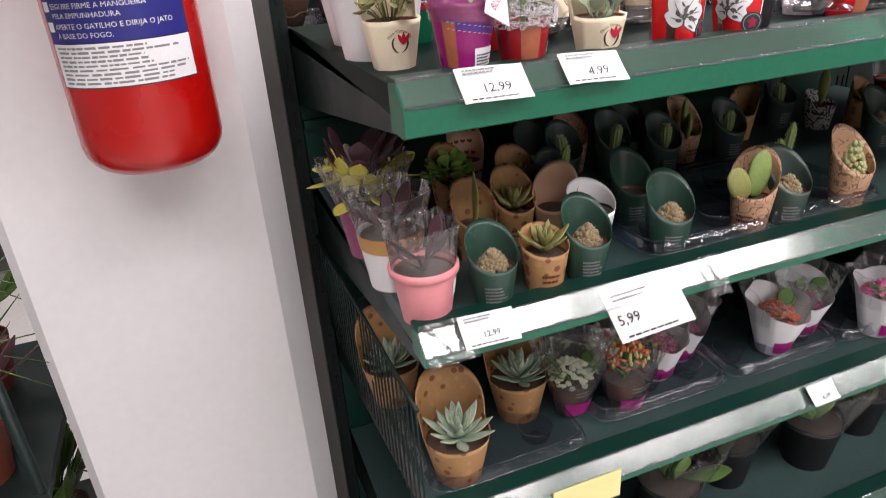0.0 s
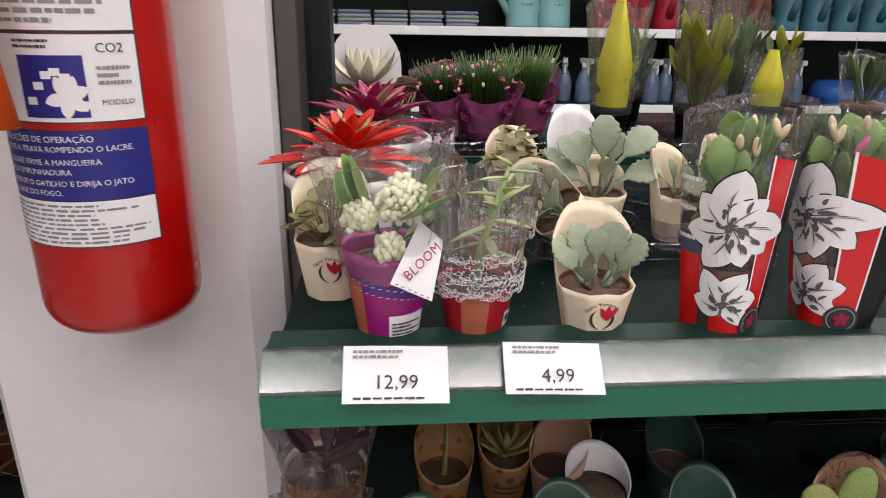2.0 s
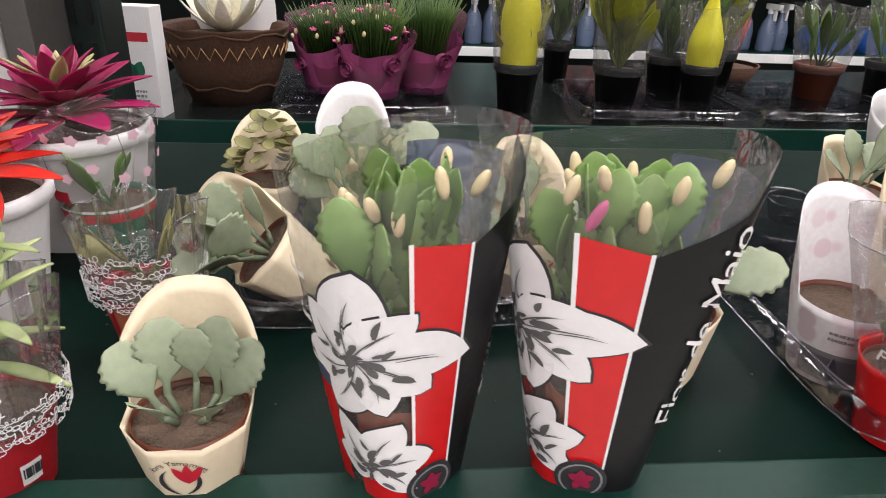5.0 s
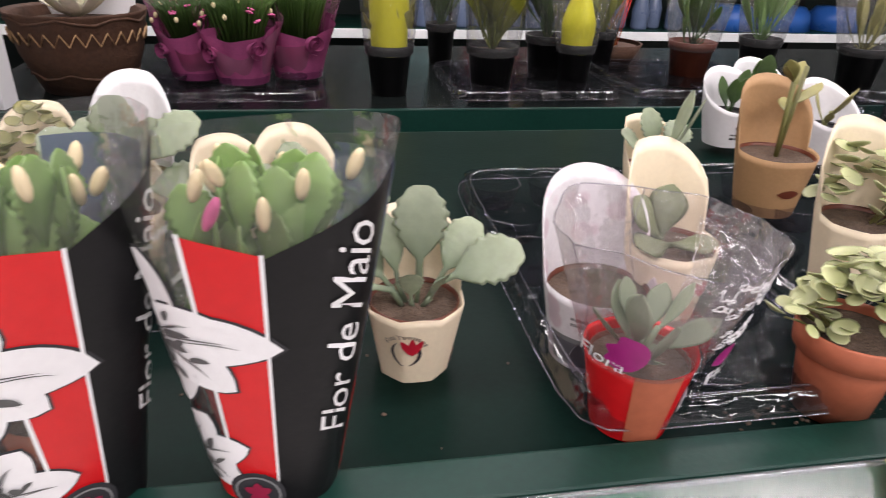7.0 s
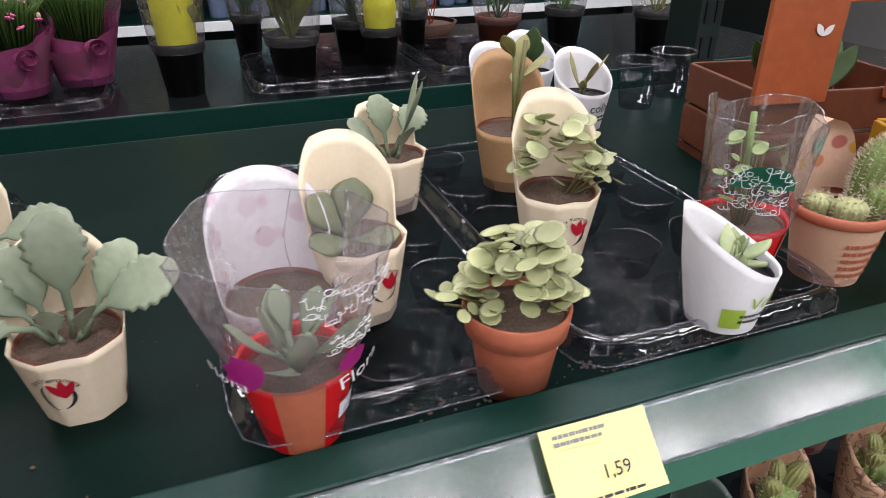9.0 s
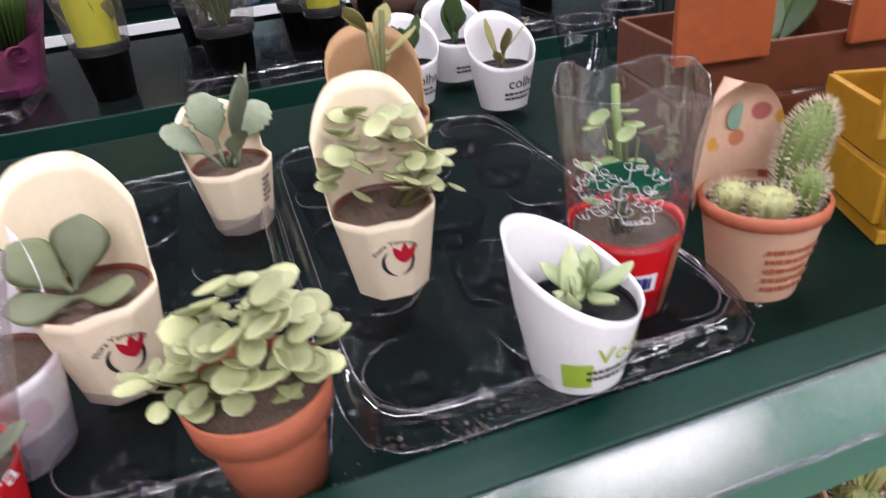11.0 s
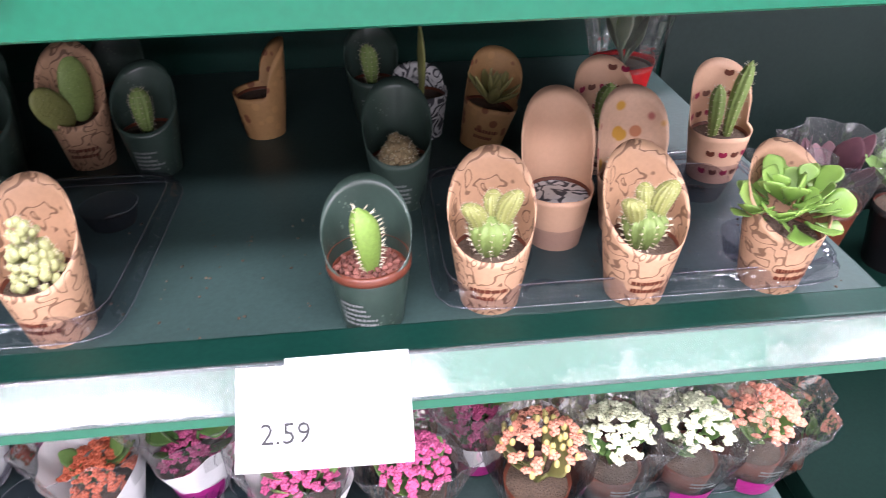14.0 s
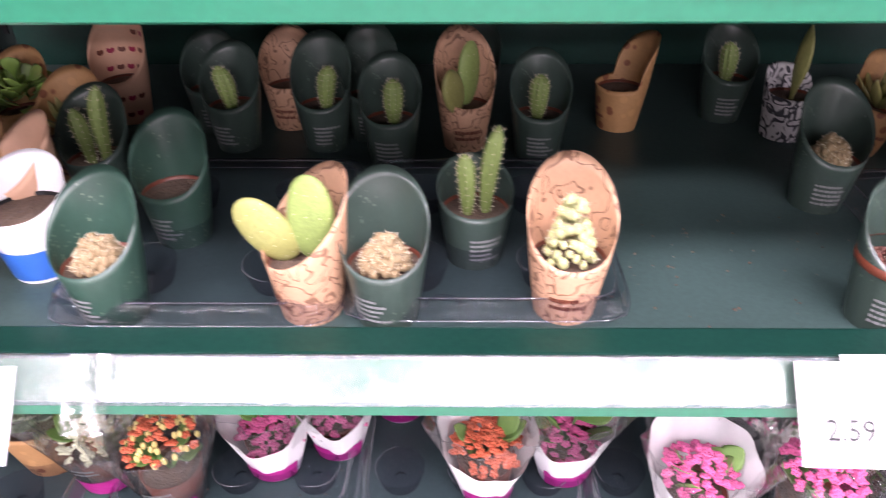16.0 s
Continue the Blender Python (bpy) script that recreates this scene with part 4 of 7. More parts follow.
def blossoms(ob, n, material, seed=1, spread=0.022, height=0.03, size=0.0045, cx=0.0, cy=0.0, buds=None, z=None, name="flower_head"):
    """A dome of small double flowers, with buds between."""
    rnd, z = random.Random(seed), (ob["zs"] if z is None else z)
    gs, bs = [], []
    for i in range(n):
        q, a = math.sqrt((i + 0.4) / n), 2.4 * i + rnd.uniform(-0.3, 0.3)
        c = Vector((cx + spread * q * math.cos(a), cy + spread * q * math.sin(a), z + height * (1 - 0.7 * q * q) * rnd.uniform(0.85, 1.1)))
        if buds and rnd.random() < 0.45:
            bs.append(shift(ball(size * 0.5, size * 0.5, size * 0.8, 7, 5), Matrix.Translation(c)))
            continue
        tip = Euler((rnd.uniform(-0.5, 0.5), rnd.uniform(-0.5, 0.5), a)).to_matrix().to_4x4()
        for k in range(5):
            m = Matrix.Translation(c) @ tip @ pose(0, 0, 0, 0, 0, 72 * k)
            gs.append(shift(ball(size * 0.46, size * 0.44, size * 0.3, 7, 4, 0.3, k), m @ Matrix.Translation((size * 0.5, 0, 0.0))))
        gs.append(shift(ball(size * 0.42, size * 0.42, size * 0.5, 7, 4), Matrix.Translation(c)))
    if gs:
        part(name, join(gs), material, ob)
    if bs:
        part("bud_cover", join(bs), buds, ob)


def cone_wrap(ob, z0, z1, r0, r1, material, seed=1, n=40, waves=9, amp=0.06, slant=0.0, name="clear_wrap", front=0.0):
    """A flaring wrap of thin film with a wavy rim; front lowers its front edge."""
    rnd = random.Random(seed)
    ph = [rnd.uniform(0, 6.3) for _ in range(4)]
    def fn(u, v):
        t = 2 * math.pi * u
        top = z1 - front * (0.5 + 0.5 * math.cos(t)) ** 2 + (z1 - z0) * 0.05 * math.sin(3 * t + ph[0]) + (z1 - z0) * 0.025 * math.sin(waves * t + ph[1])
        r = r0 + (r1 - r0) * v
        r *= 1 + amp * v * math.sin(waves * t + ph[2]) + amp * 0.6 * v * math.sin((waves * 2 + 1) * t + ph[3])
        return r * math.sin(t) + slant * v, -r * math.cos(t), z0 + (top - z0) * v
    wrap = part(name, sheet(fn, n * 2, 10, True), material, ob)
    if name == "clear_wrap":
        part("film_edge", tube([fn(k / n, 1.0) for k in range(n + 1)], 0.00035, 4), TRAY_EDGE, wrap)
        for u in (0.12, 0.47, 0.8):
            part("film_fold", tube([fn(u + 0.01 * math.sin(5 * v), v / 6) for v in range(7)], 0.00035, 4), TRAY_EDGE, wrap)
    return wrap


# ---- top shelf, from its pillar end ----
def curls(rows, width, z0, dz, size, seed):
    """Chains of small loops, as lace is drawn."""
    rnd, gs = random.Random(seed), []
    for j in range(rows):
        ph, n = rnd.uniform(0, 6), int(width / size * 9)
        path, hold = [], 0
        for k in range(n):
            if hold <= 0:
                big, tilt, off, hold = size * rnd.uniform(0.35, 1.1), rnd.uniform(0.4, 1.0), dz * rnd.uniform(-0.9, 0.9), rnd.randrange(7, 16)
            hold -= 1
            w = k * 0.62 + ph
            path.append((-width / 2 + width * k / n + big * math.cos(w), z0 + dz * j + off * 0.6 + big * tilt * math.sin(w), 0))
        gs.append(tube(path, 0.00022, 3))
    return join(gs)


def bromeliad(x, y, z, leaf_mat, colour, seed, size=1.0, pot_mat=WHITE_CARD):
    ob, at = potted(x, y, z, 0, 0.042, 0.056, 0.082, 0.082, pot_mat, "plain", label=f"{colour} guzmania bromeliad in a white plastic pot", fill=0.93, pot=WHITE_CARD, size=size)
    part("rim", turned([(0.0555, 0.073), (0.0588, 0.075), (0.0588, 0.083), (0.056, 0.085), (0.0535, 0.082)], 32), pot_mat, ob)
    rosette(ob, (9, 9, 8, 7), 0.076, 0.026, leaf_mat, seed, tip=0.95, bend=-0.2, thick=0.0012, el0=8, el1=64, cup=0.3, z=ob["zs"] + 0.008)
    rosette(ob, (7, 5), 0.04, 0.012, HEART_BRACT, seed + 1, z=ob["zs"] + 0.024, el0=48, el1=80, bend=-0.2)


bromeliad(0.232, 0.748, Z1, RED_LEAF, "scarlet", 3, 0.98)
bromeliad(0.252, 0.872, Z1, MAGENTA_LEAF, "magenta", 8, 1.08)

# cream sleeve behind the bouquet
ob, at = potted(0.222, 0.664, Z1, 0, 0.022, 0.031, 0.05, 0.105, CREAM, facets=8, label="cream card sleeve with a small brownish kalanchoe", group="cream card sleeves")
tulip_logo(ob, at, 0.026, 0.026)
round_leaves(ob, 26, 0.007, OLIVE_LEAF, 5, 0.026, 0.04)

# bouquet of white kalanchoe
ob, at = potted(0.267, 0.584, Z1, 8, 0.021, 0.032, 0.07, 0.07, PURPLE, "plain", label="white kalanchoe in a magenta printed film wrap", fill=0.8)
cone_wrap(ob, 0.05, 0.13, 0.031, 0.048, CLEAR, 3, waves=4, amp=0.09)
part("clear_window", wrapped(rect(0.012, 0.05, 6, 4), at, 0.026, 0.0007, -1.0, 0.026), TERRACOTTA, ob, "bare pot showing through the film")
flap = part("corner_flap", shift(([(-0.024, -0.002, 0), (0.0, -0.022, 0), (0.024, 0.012, 0), (0.012, 0.03, 0)], [(0, 1, 2, 3)]), pose(0.016, -0.036, 0.063, 62, -6, 24)), WHITE_CARD, ob, "white corner lettered BLOOM")
part("flap_text", shift(lettering("BLOOM", 0.0095, 1.05), pose(0.0175, -0.0368, 0.064, 62, -6, 24) @ pose(0.001, 0.004, 0.0012, 0, 0, 22)), MAROON_INK, flap)
gs = [shift(rect(0.0022, 0.0006, 1, 1), pose(0.0168, -0.0365, 0.0632, 62, -6, 24) @ Matrix.Translation((a, b, 0.0008)) @ pose(0, 0, 0, 0, 0, r)) for a, b, r in [(-0.021 + 0.0036 * k, -0.0035 - 0.003 * k, -40) for k in range(6)] + [(0.0025 + 0.0032 * k, -0.0175 + 0.0048 * k, 55) for k in range(7)]]
part("stitch_print", join(gs), INK, flap)
part("print_band", wrapped(sheet(lambda u, v: ((u - 0.5) * 0.05, -0.002 + 0.008 * v - 0.01 * u, 0), 12, 2), at, 0.048, 0.0007, -0.15, 0.026), VIOLET_INK, ob)
part("dash_line", wrapped(join([rect(0.0022, 0.0007, 1, 1, -0.022 + 0.0044 * k, 0.006 * j - 0.01 * k / 11) for k in range(11) for j in (0, 1)]), at, 0.045, 0.001, -0.15, 0.026), PINK_PRINT, ob)
tag = part("print_panel", wrapped(rect(0.026, 0.024, 8, 3), at, 0.014, 0.0009, 0.42, 0.024), WHITE_CARD, ob, "white care panel")
part("care_print", wrapped(join([bars(4, 0.022, 0.011, 2), petal(0.006, 0.004, 0.2, -0.008, -0.009), petal(0.007, 0.003, 0.5, 0.001, -0.01)]), at, 0.0155, 0.0014, 0.42, 0.024), INK, tag)
fan(ob, 7, 0.05, 0.034, GREEN_LEAF, 4, (15, 65), 0.02, 0.008, lift=0.015)
rnd = random.Random(14)
for cx, cy, zz, n, s in ((0.01, -0.004, 0.086, 60, 0.015), (-0.019, -0.01, 0.08, 34, 0.0095), (-0.002, -0.024, 0.062, 18, 0.008)):
    gs = []
    for k in range(n * 2):
        f = 1 - 1.6 * (k + 0.5) / (n * 2)
        a, q = 2.4 * k, math.sqrt(max(0, 1 - f * f))
        w = s * (1.0 + 0.3 * noise.noise(Vector((q * math.cos(a) * 2.2, q * math.sin(a) * 2.2, f * 2.2 + n)))) * rnd.uniform(0.88, 1.14)
        c = Vector((cx + w * q * math.cos(a), cy + w * q * math.sin(a), zz + 0.012 + w * f))
        e = rnd.uniform(0.0018, 0.0036)
        gs.append(shift(ball(e, e, e * 1.1, 7, 5, 0.4, k), Matrix.Translation(c)))
    part("flower_head", join(gs), WHITE_FLOWER, ob, "round head of creamy white buds")


def red_pot(x, y, z, turn, seed, tall=0.1, label="succulent in a red pot with crinkled lace film", size=1.0):
    ob, at = potted(x, y, z, turn, 0.02, 0.0275, 0.042, 0.042, RED_PLASTIC, "plain", label=label, group="red pots in film", fill=0.9, size=size)
    cone_wrap(ob, 0.038, tall, 0.029, 0.034, CRINKLE, seed, waves=11, amp=0.1)
    part("pot_window", wrapped(rect(0.018, 0.04, 6, 4), at, 0.021, 0.0008, -0.15, 0.024), TERRACOTTA, ob, "brown pot showing through")
    part("barcode", wrapped(join([rect(0.009, 0.012, 3, 2)]), at, 0.018, 0.001, 1.0, 0.024), WHITE_CARD, ob, "white barcode sticker")
    part("barcode_print", wrapped(join([rect(0.0006 + 0.0004 * (k % 3), 0.006, 1, 1, -0.0035 + 0.0012 * k, 0.001) for k in range(7)]), at, 0.018, 0.0016, 1.0, 0.024), INK, ob)
    lw = cup_surface(0.027, 0.034, 0.1)
    part("lace_print", wrapped(join([curls(4, 0.17, 0.041, 0.0045, 0.0019, seed), curls(3, 0.045, 0.058, 0.006, 0.0022, seed + 1)]), lw, 0.0, 0.0035, 0.0, 0.03), WHITE_CARD, ob, "white lace print on the film")
    return ob, at


ob, at = red_pot(0.329, 0.584, Z1, 0, 5)
z = ob["zs"]
part("stem", tube([(0, 0, z - 0.002), (0.004, 0.002, z + 0.03), (0.013, 0.004, z + 0.06), (0.022, 0.006, z + 0.085)], [0.0034, 0.0032, 0.0026, 0.0018], 8), LIME_LEAF, ob, "pale upright stem")
me = leaf_mesh("strap", LIME_LEAF, lambda: leaf_shape(0.033, 0.0085, 0.0018, -0.2, 1.2, 0, 0.2))
rnd = random.Random(4)
for k in range(15):
    f = k / 14
    put_leaf(ob, me, 0.004 + 0.018 * f, 0.003, z + 0.025 + 0.06 * f, 137 * k, rnd.uniform(-25, 25) + 30 * f, 1.05 - 0.45 * f)
ob, at = red_pot(0.362, 0.70, Z1, 0, 9, 0.09)
fan(ob, 6, 0.04, 0.02, OLIVE_LEAF, 6, (20, 70), 0, 0.005)


# patterned film cup by the bromeliad
ob, at = potted(0.297, 0.82, Z1, 0, 0.024, 0.032, 0.05, 0.05, GREEN_RAIL, "plain", label="small plant in a green and red cup with flower-printed film", fill=0.9)
part("red_band", wrapped(rect(0.16, 0.007, 30, 1), at, 0.044, 0.0007, 0, 0.03), RED_INK, ob)
part("band_edge", wrapped(rect(0.16, 0.002, 30, 1), at, 0.0495, 0.0008, 0, 0.031), WHITE_CARD, ob)
cone_wrap(ob, 0.048, 0.112, 0.032, 0.04, CLEAR, 11, waves=5, amp=0.03)
cs = cup_surface(0.03, 0.04, 0.11)
fl = []
for k in range(16):
    a = -0.06 + 0.0085 * k
    b = 0.104 if k % 2 else 0.078 + 0.006 * math.sin(k)
    fl += [petal(0.0042, 0.0034, j * 1.257, a, b, 4) for j in range(5)]
part("flower_print", wrapped(join(fl), cs, 0, 0.0015, 0, 0.035), PINK_PRINT, ob, "pale pink printed flowers")
part("name_tag", wrapped(rect(0.014, 0.008, 4, 2, -0.018, 0.062), cs, 0, 0.0015, 0, 0.035), RED_INK, ob, "small red tag")
fan(ob, 6, 0.035, 0.015, GREEN_LEAF, 12, (30, 80), 0, 0.006)

# cream sleeves in the front row and behind; each set of leaves as the plants carry them
SPRAYS = {
    "upright": ((100, 74, 0.9, 10, -0.010, 0.004, 0.006), (72, 76, 0.92, -8, 0.012, 0.004, 0.006), (90, 84, 0.68, 0, 0.002, 0.008, 0.010), (160, 56, 0.86, -35, -0.012, -0.002, 0.004), (18, 58, 0.88, 35, 0.014, -0.002, 0.004),
                (-112, 52, 0.6, 0, -0.009, -0.008, 0.002), (-64, 50, 0.62, 0, 0.010, -0.008, 0.002), (40, 62, 0.7, 25, 0.018, 0.006, 0.004)),
    "splayed": ((82, 78, 1.12, 4, 0.003, 0.004, 0.012), (125, 68, 0.9, 14, -0.009, 0.003, 0.008), (-8, 26, 1.1, 38, 0.013, -0.001, 0.010), (190, 16, 1.0, -40, -0.014, -0.002, 0.008), (150, 44, 0.85, -28, -0.013, 0.004, 0.006),
                (28, 52, 0.9, 30, 0.014, 0.004, 0.008), (-95, 70, 0.5, 0, -0.003, -0.008, 0.003), (-50, 60, 0.5, 0, 0.008, -0.007, 0.003)),
    "tall": ((80, 80, 1.05, 6, 0.002, 0.002, 0.026), (165, 48, 0.95, -40, -0.012, 0.000, 0.020), (15, 40, 1.05, 40, 0.016, 0.000, 0.030), (150, 22, 0.9, -45, -0.013, -0.004, 0.010), (-5, 16, 0.95, 45, 0.014, -0.004, 0.014),
             (-95, 66, 0.62, 0, 0.002, -0.009, 0.012), (50, 60, 0.8, 20, 0.012, 0.008, 0.024), (120, 62, 0.85, -15, -0.010, 0.008, 0.022), (-45, 40, 0.6, 20, 0.010, -0.008, 0.006)),
    "sprawling": ((150, 62, 1.05, -20, -0.008, -0.004, 0.004), (200, 50, 0.95, -30, -0.010, -0.006, 0.006), (-120, 40, 1.0, 0, -0.004, -0.012, 0.006), (-75, 56, 0.95, 10, 0.004, -0.012, 0.004), (90, 66, 0.9, 0, 0.002, 0.006, 0.010),
                  (-150, 74, 0.85, 0, -0.002, 0.000, 0.012), (20, 60, 0.7, 20, 0.010, 0.002, 0.004)),
    "few": ((95, 72, 0.9, 0, -0.004, 0.003, 0.010), (20, 40, 0.85, 30, 0.010, 0.002, 0.008), (165, 45, 0.85, -30, -0.010, 0.002, 0.006), (-80, 60, 0.6, 0, 0.002, -0.008, 0.004)),
    "drooping": ((185, 12, 1.0, -40, -0.012, -0.004, 0.010), (0, 8, 1.05, 40, 0.013, -0.004, 0.012), (90, 60, 0.9, 0, 0.0, 0.006, 0.014), (-60, 20, 0.8, 15, 0.006, -0.010, 0.006), (140, 50, 0.8, -20, -0.008, 0.006, 0.010)),
}


def cream_pot(x, y, turn, seed, n=8, length=0.046, width=0.03, leaf=GREY_LEAF, tilt=(0, 0), mark=0.0, label="cream card sleeve with a grey-green kalanchoe", card=CREAM, size=1.0, el=(28, 78), high=0.108, plant="fan", logo=True, zz=Z1, hh=0.05):
    ob, at = potted(x, y, zz, turn, 0.0205, 0.029, hh, high, card, facets=8, label=label, group="cream card sleeves", tilt=tilt, size=size)
    if logo:
        tulip_logo(ob, at, hh * 0.48, 0.0245, mark)
    part("finger_slot", wrapped(shift(turned([(0.0001, 0), (0.0022, 0)], 12), pose(0, 0, 0) @ Matrix.Diagonal((1, 2.6, 1, 1))), at, 0.009, 0.0008, 1.25, 0.022), BROWN_POT, ob, "dark cut-out slot", smooth=False)
    if plant == "fan":
        spray(ob, leaf, length, width, SPRAYS[n])
    elif plant == "smooth":
        kalanchoe(ob, n, length, width, leaf, seed, 0.014, 0.0, el, 0.01, 0.55)
    elif plant == "round":
        round_leaves(ob, n, 0.0072, leaf, seed, 0.024, 0.05, 0.002, 0.004, stems=False)
        round_leaves(ob, 6, 0.007, leaf, seed + 9, 0.012, 0.03, 0.026, 0.0)
    return ob, at


cream_pot(0.415, 0.584, 0, 30, "upright", 0.04, 0.027, hh=0.041, high=0.09)
ob, at = cream_pot(0.482, 0.798, 0, 22, "tall", 0.05, 0.03, label="cream card sleeve with a tall broad-leaved kalanchoe", high=0.08, logo=False)
ob, at = cream_pot(0.458, 0.742, 0, 23, "sprawling", 0.048, 0.031, label="tipped-over cream sleeve with a sprawling broad-leaved succulent", tilt=(8, -48), logo=False, high=0.096, zz=Z1 + 0.016)
ob, at = cream_pot(0.405, 0.87, 0, 24, 44, leaf=OLIVE_LEAF, plant="round", label="cream card sleeve with an olive round-leaved plant", logo=False, high=0.098)
ob, at = cream_pot(0.475, 0.868, 0, 25, "few", 0.04, 0.026, leaf=GREY_LEAF, label="white printed sleeve with a round back flap", card=WHITE_CARD, logo=False, high=0.122)
ob, at = cream_pot(0.563, 0.79, 35, 26, "few", 0.03, 0.018, label="cream card sleeve turned away, with a black print", logo=False, high=0.095, el=(50, 85))
part("black_print", wrapped(join([rect(0.018, 0.014, 6, 3, 0, 0.03), petal(0.022, 0.011, 0.0, -0.011, 0.05), rect(0.012, 0.004, 4, 1, 0, 0.014)]), at, 0, 0.0008, -0.4, 0.025), INK, ob, "black printed stamp")
ob, at = cream_pot(0.668, 0.664, 0, 27, "splayed", 0.046, 0.027, mark=-0.3, high=0.09, hh=0.047)
cream_pot(0.603, 0.765, 10, 28, "drooping", 0.046, 0.026, label="cream card sleeve with drooping grey-green leaves")


def holiday_pack(x, y, turn, seed):
    """A tall film sleeve printed red, black and white round a budding holiday cactus."""
    ob = thing("potted_plant", pose(x, y, Z1 + 0.003, 0, 0, turn), "holiday cactus in a tall red, black and white printed sleeve", "potted plant", "holiday cactus sleeves")
    H = 0.16
    def at(t, z, off=0.0):
        f = z / H
        a, b = 0.024 + 0.027 * f, 0.024 + 0.008 * f
        s, c = math.sin(t), -math.cos(t)
        k = (abs(s) ** 3 + abs(c) ** 3) ** (-1 / 3)
        return (a + off) * s * k, (b + off) * c * k, z
    part("pot", turned([(0.018, 0.001), (0.0225, 0.05), (0.0215, 0.05), (0.02, 0.045)], 24), TERRACOTTA, ob, "brown plastic pot")
    part("soil", turned([(0.0, 0.046), (0.0205, 0.045)], 20), SOIL, ob)
    part("clear_sleeve", sheet(lambda u, v: at(2 * math.pi * u, (H + 0.006 * math.sin(2 * math.pi * u)) * v), 48, 12, True), CLEAR, ob, "clear film sleeve")
    def panel(t0, t1, z0, z1, slope, material, name, lbl, off=0.0007):
        return part(name, sheet(lambda u, v: at(t0 + (t1 - t0) * u, z0 + (z1 + slope * u - z0) * v, off), 12, 10), material, ob, lbl)
    panel(-0.42, 0.2, 0.001, 0.134, -0.006, BRIGHT_RED, "red_panel", "red printed panel")
    panel(-0.42, -0.38, 0.001, 0.135, 0, WHITE_CARD, "panel_edge", "", 0.0011)
    panel(0.17, 0.205, 0.001, 0.129, 0, WHITE_CARD, "panel_edge", "", 0.0011)
    black = panel(0.2, 1.35, 0.001, 0.127, 0.032, BLACK, "black_panel", "black printed panel")
    panel(-1.25, -0.42, 0.001, 0.045, -0.01, BRIGHT_RED, "red_panel", "red printed base")
    panel(-2.2, -1.6, 0.001, 0.062, 0, BRIGHT_RED, "red_panel", "red printed side")
    panel(-2.2, -1.6, 0.062, 0.078, 0, BLUE_FILM, "blue_panel", "dusky blue printed side")
    part("side_text", wrapped(join([shift(bars(1, 0.02, 0.006, k + 3), pose(0, 0.021 * k, 0)) for k in range(3)]), at, 0.074, 0.0012, -1.85, 0.03), WHITE_CARD, ob, "lines of white script")
    panel(1.5, 2.2, 0.001, 0.055, 0, BRIGHT_RED, "red_panel", "red printed back")
    panel(1.5, 2.7, 0.05, 0.15, 0, BLUE_FILM, "blue_panel", "dusky blue printed back")
    g = lettering("Flor de Maio", 0.0205, 0.93, 0.35)
    g = ([(-b, a, c) for a, b, c in g[0]], g[1])
    part("sleeve_text", wrapped(g, at, 0.09, 0.0016, 0.88, 0.04), WHITE_CARD, black, "white lettering Flor de Maio")
    rnd = random.Random(seed)
    blooms = ((0.086, -0.98, ((-3, 0.046, 0.022), (-40, 0.034, 0.02), (38, 0.03, 0.02), (88, 0.042, 0.027), (135, 0.032, 0.022), (190, 0.034, 0.022), (238, 0.036, 0.024), (285, 0.03, 0.02))),
              (0.028, -0.95, ((15, 0.03, 0.018), (65, 0.03, 0.02), (120, 0.032, 0.02), (-35, 0.026, 0.016), (180, 0.026, 0.018))))
    for cz, t, petals in blooms:
        turns = [radians(a + rnd.uniform(-8, 8)) for a, n, w in petals]
        part("petal_outline", wrapped(join([spear(n * 1.0, w * 1.3, t1) for t1, (a, n, w) in zip(turns, petals)]), at, cz, 0.0011, t, 0.034), INK, ob)
        fl = part("flower_print", wrapped(join([spear(n * 0.965, w * 1.22, t1) for t1, (a, n, w) in zip(turns, petals)]), at, cz, 0.0014, t, 0.034), WHITE_CARD, ob, "white printed flower")
        gs = []
        for t1, (a, n, w) in zip(turns, petals):
            c, s = math.cos(t1), math.sin(t1)
            gs += [spear(n * rnd.uniform(0.12, 0.3), rnd.uniform(0.002, 0.0048), t1 + rnd.uniform(-0.35, 0.35), c * n * f - s * w * g, s * n * f + c * w * g, 4) for f, g in ((0.14, 0.2), (0.3, -0.26))]
            gs.append(spear(n * 0.62, 0.0008, t1 + 0.05, -s * w * 0.05, c * w * 0.05, 5))
            gs.append(spear(n * 0.4, 0.0006, t1 - 0.12, c * n * 0.3 - s * w * 0.1, s * n * 0.3 + c * w * 0.1, 5))
        gs += [spear(0.006, 0.0026, 0.9 * k, 0.003 * math.cos(2.1 * k), 0.003 * math.sin(2.1 * k), 4) for k in range(9)]
        part("petal_print", wrapped(join(gs), at, cz, 0.002, t, 0.034), GREY_LINE, fl)
    if seed == 2:
        part("open_bud", shift(ball(0.0026, 0.0026, 0.0075, 10, 7), pose(-0.012, -0.018, 0.137, 0, 25, 0)), PINK_FLOWER, ob, "pink opening bud")
    seal = part("seal", wrapped(([(0.0115 * math.cos(k * 0.3142), 0.0115 * math.sin(k * 0.3142), 0) for k in range(20)], [tuple(range(20))]), at, 0.0135, 0.0016, -0.12, 0.028), INK, ob, "round dark printed seal", smooth=False)
    ring = [(r * math.cos(k * 0.3142), r * math.sin(k * 0.3142), 0) for r in (0.0086, 0.0095) for k in range(20)]
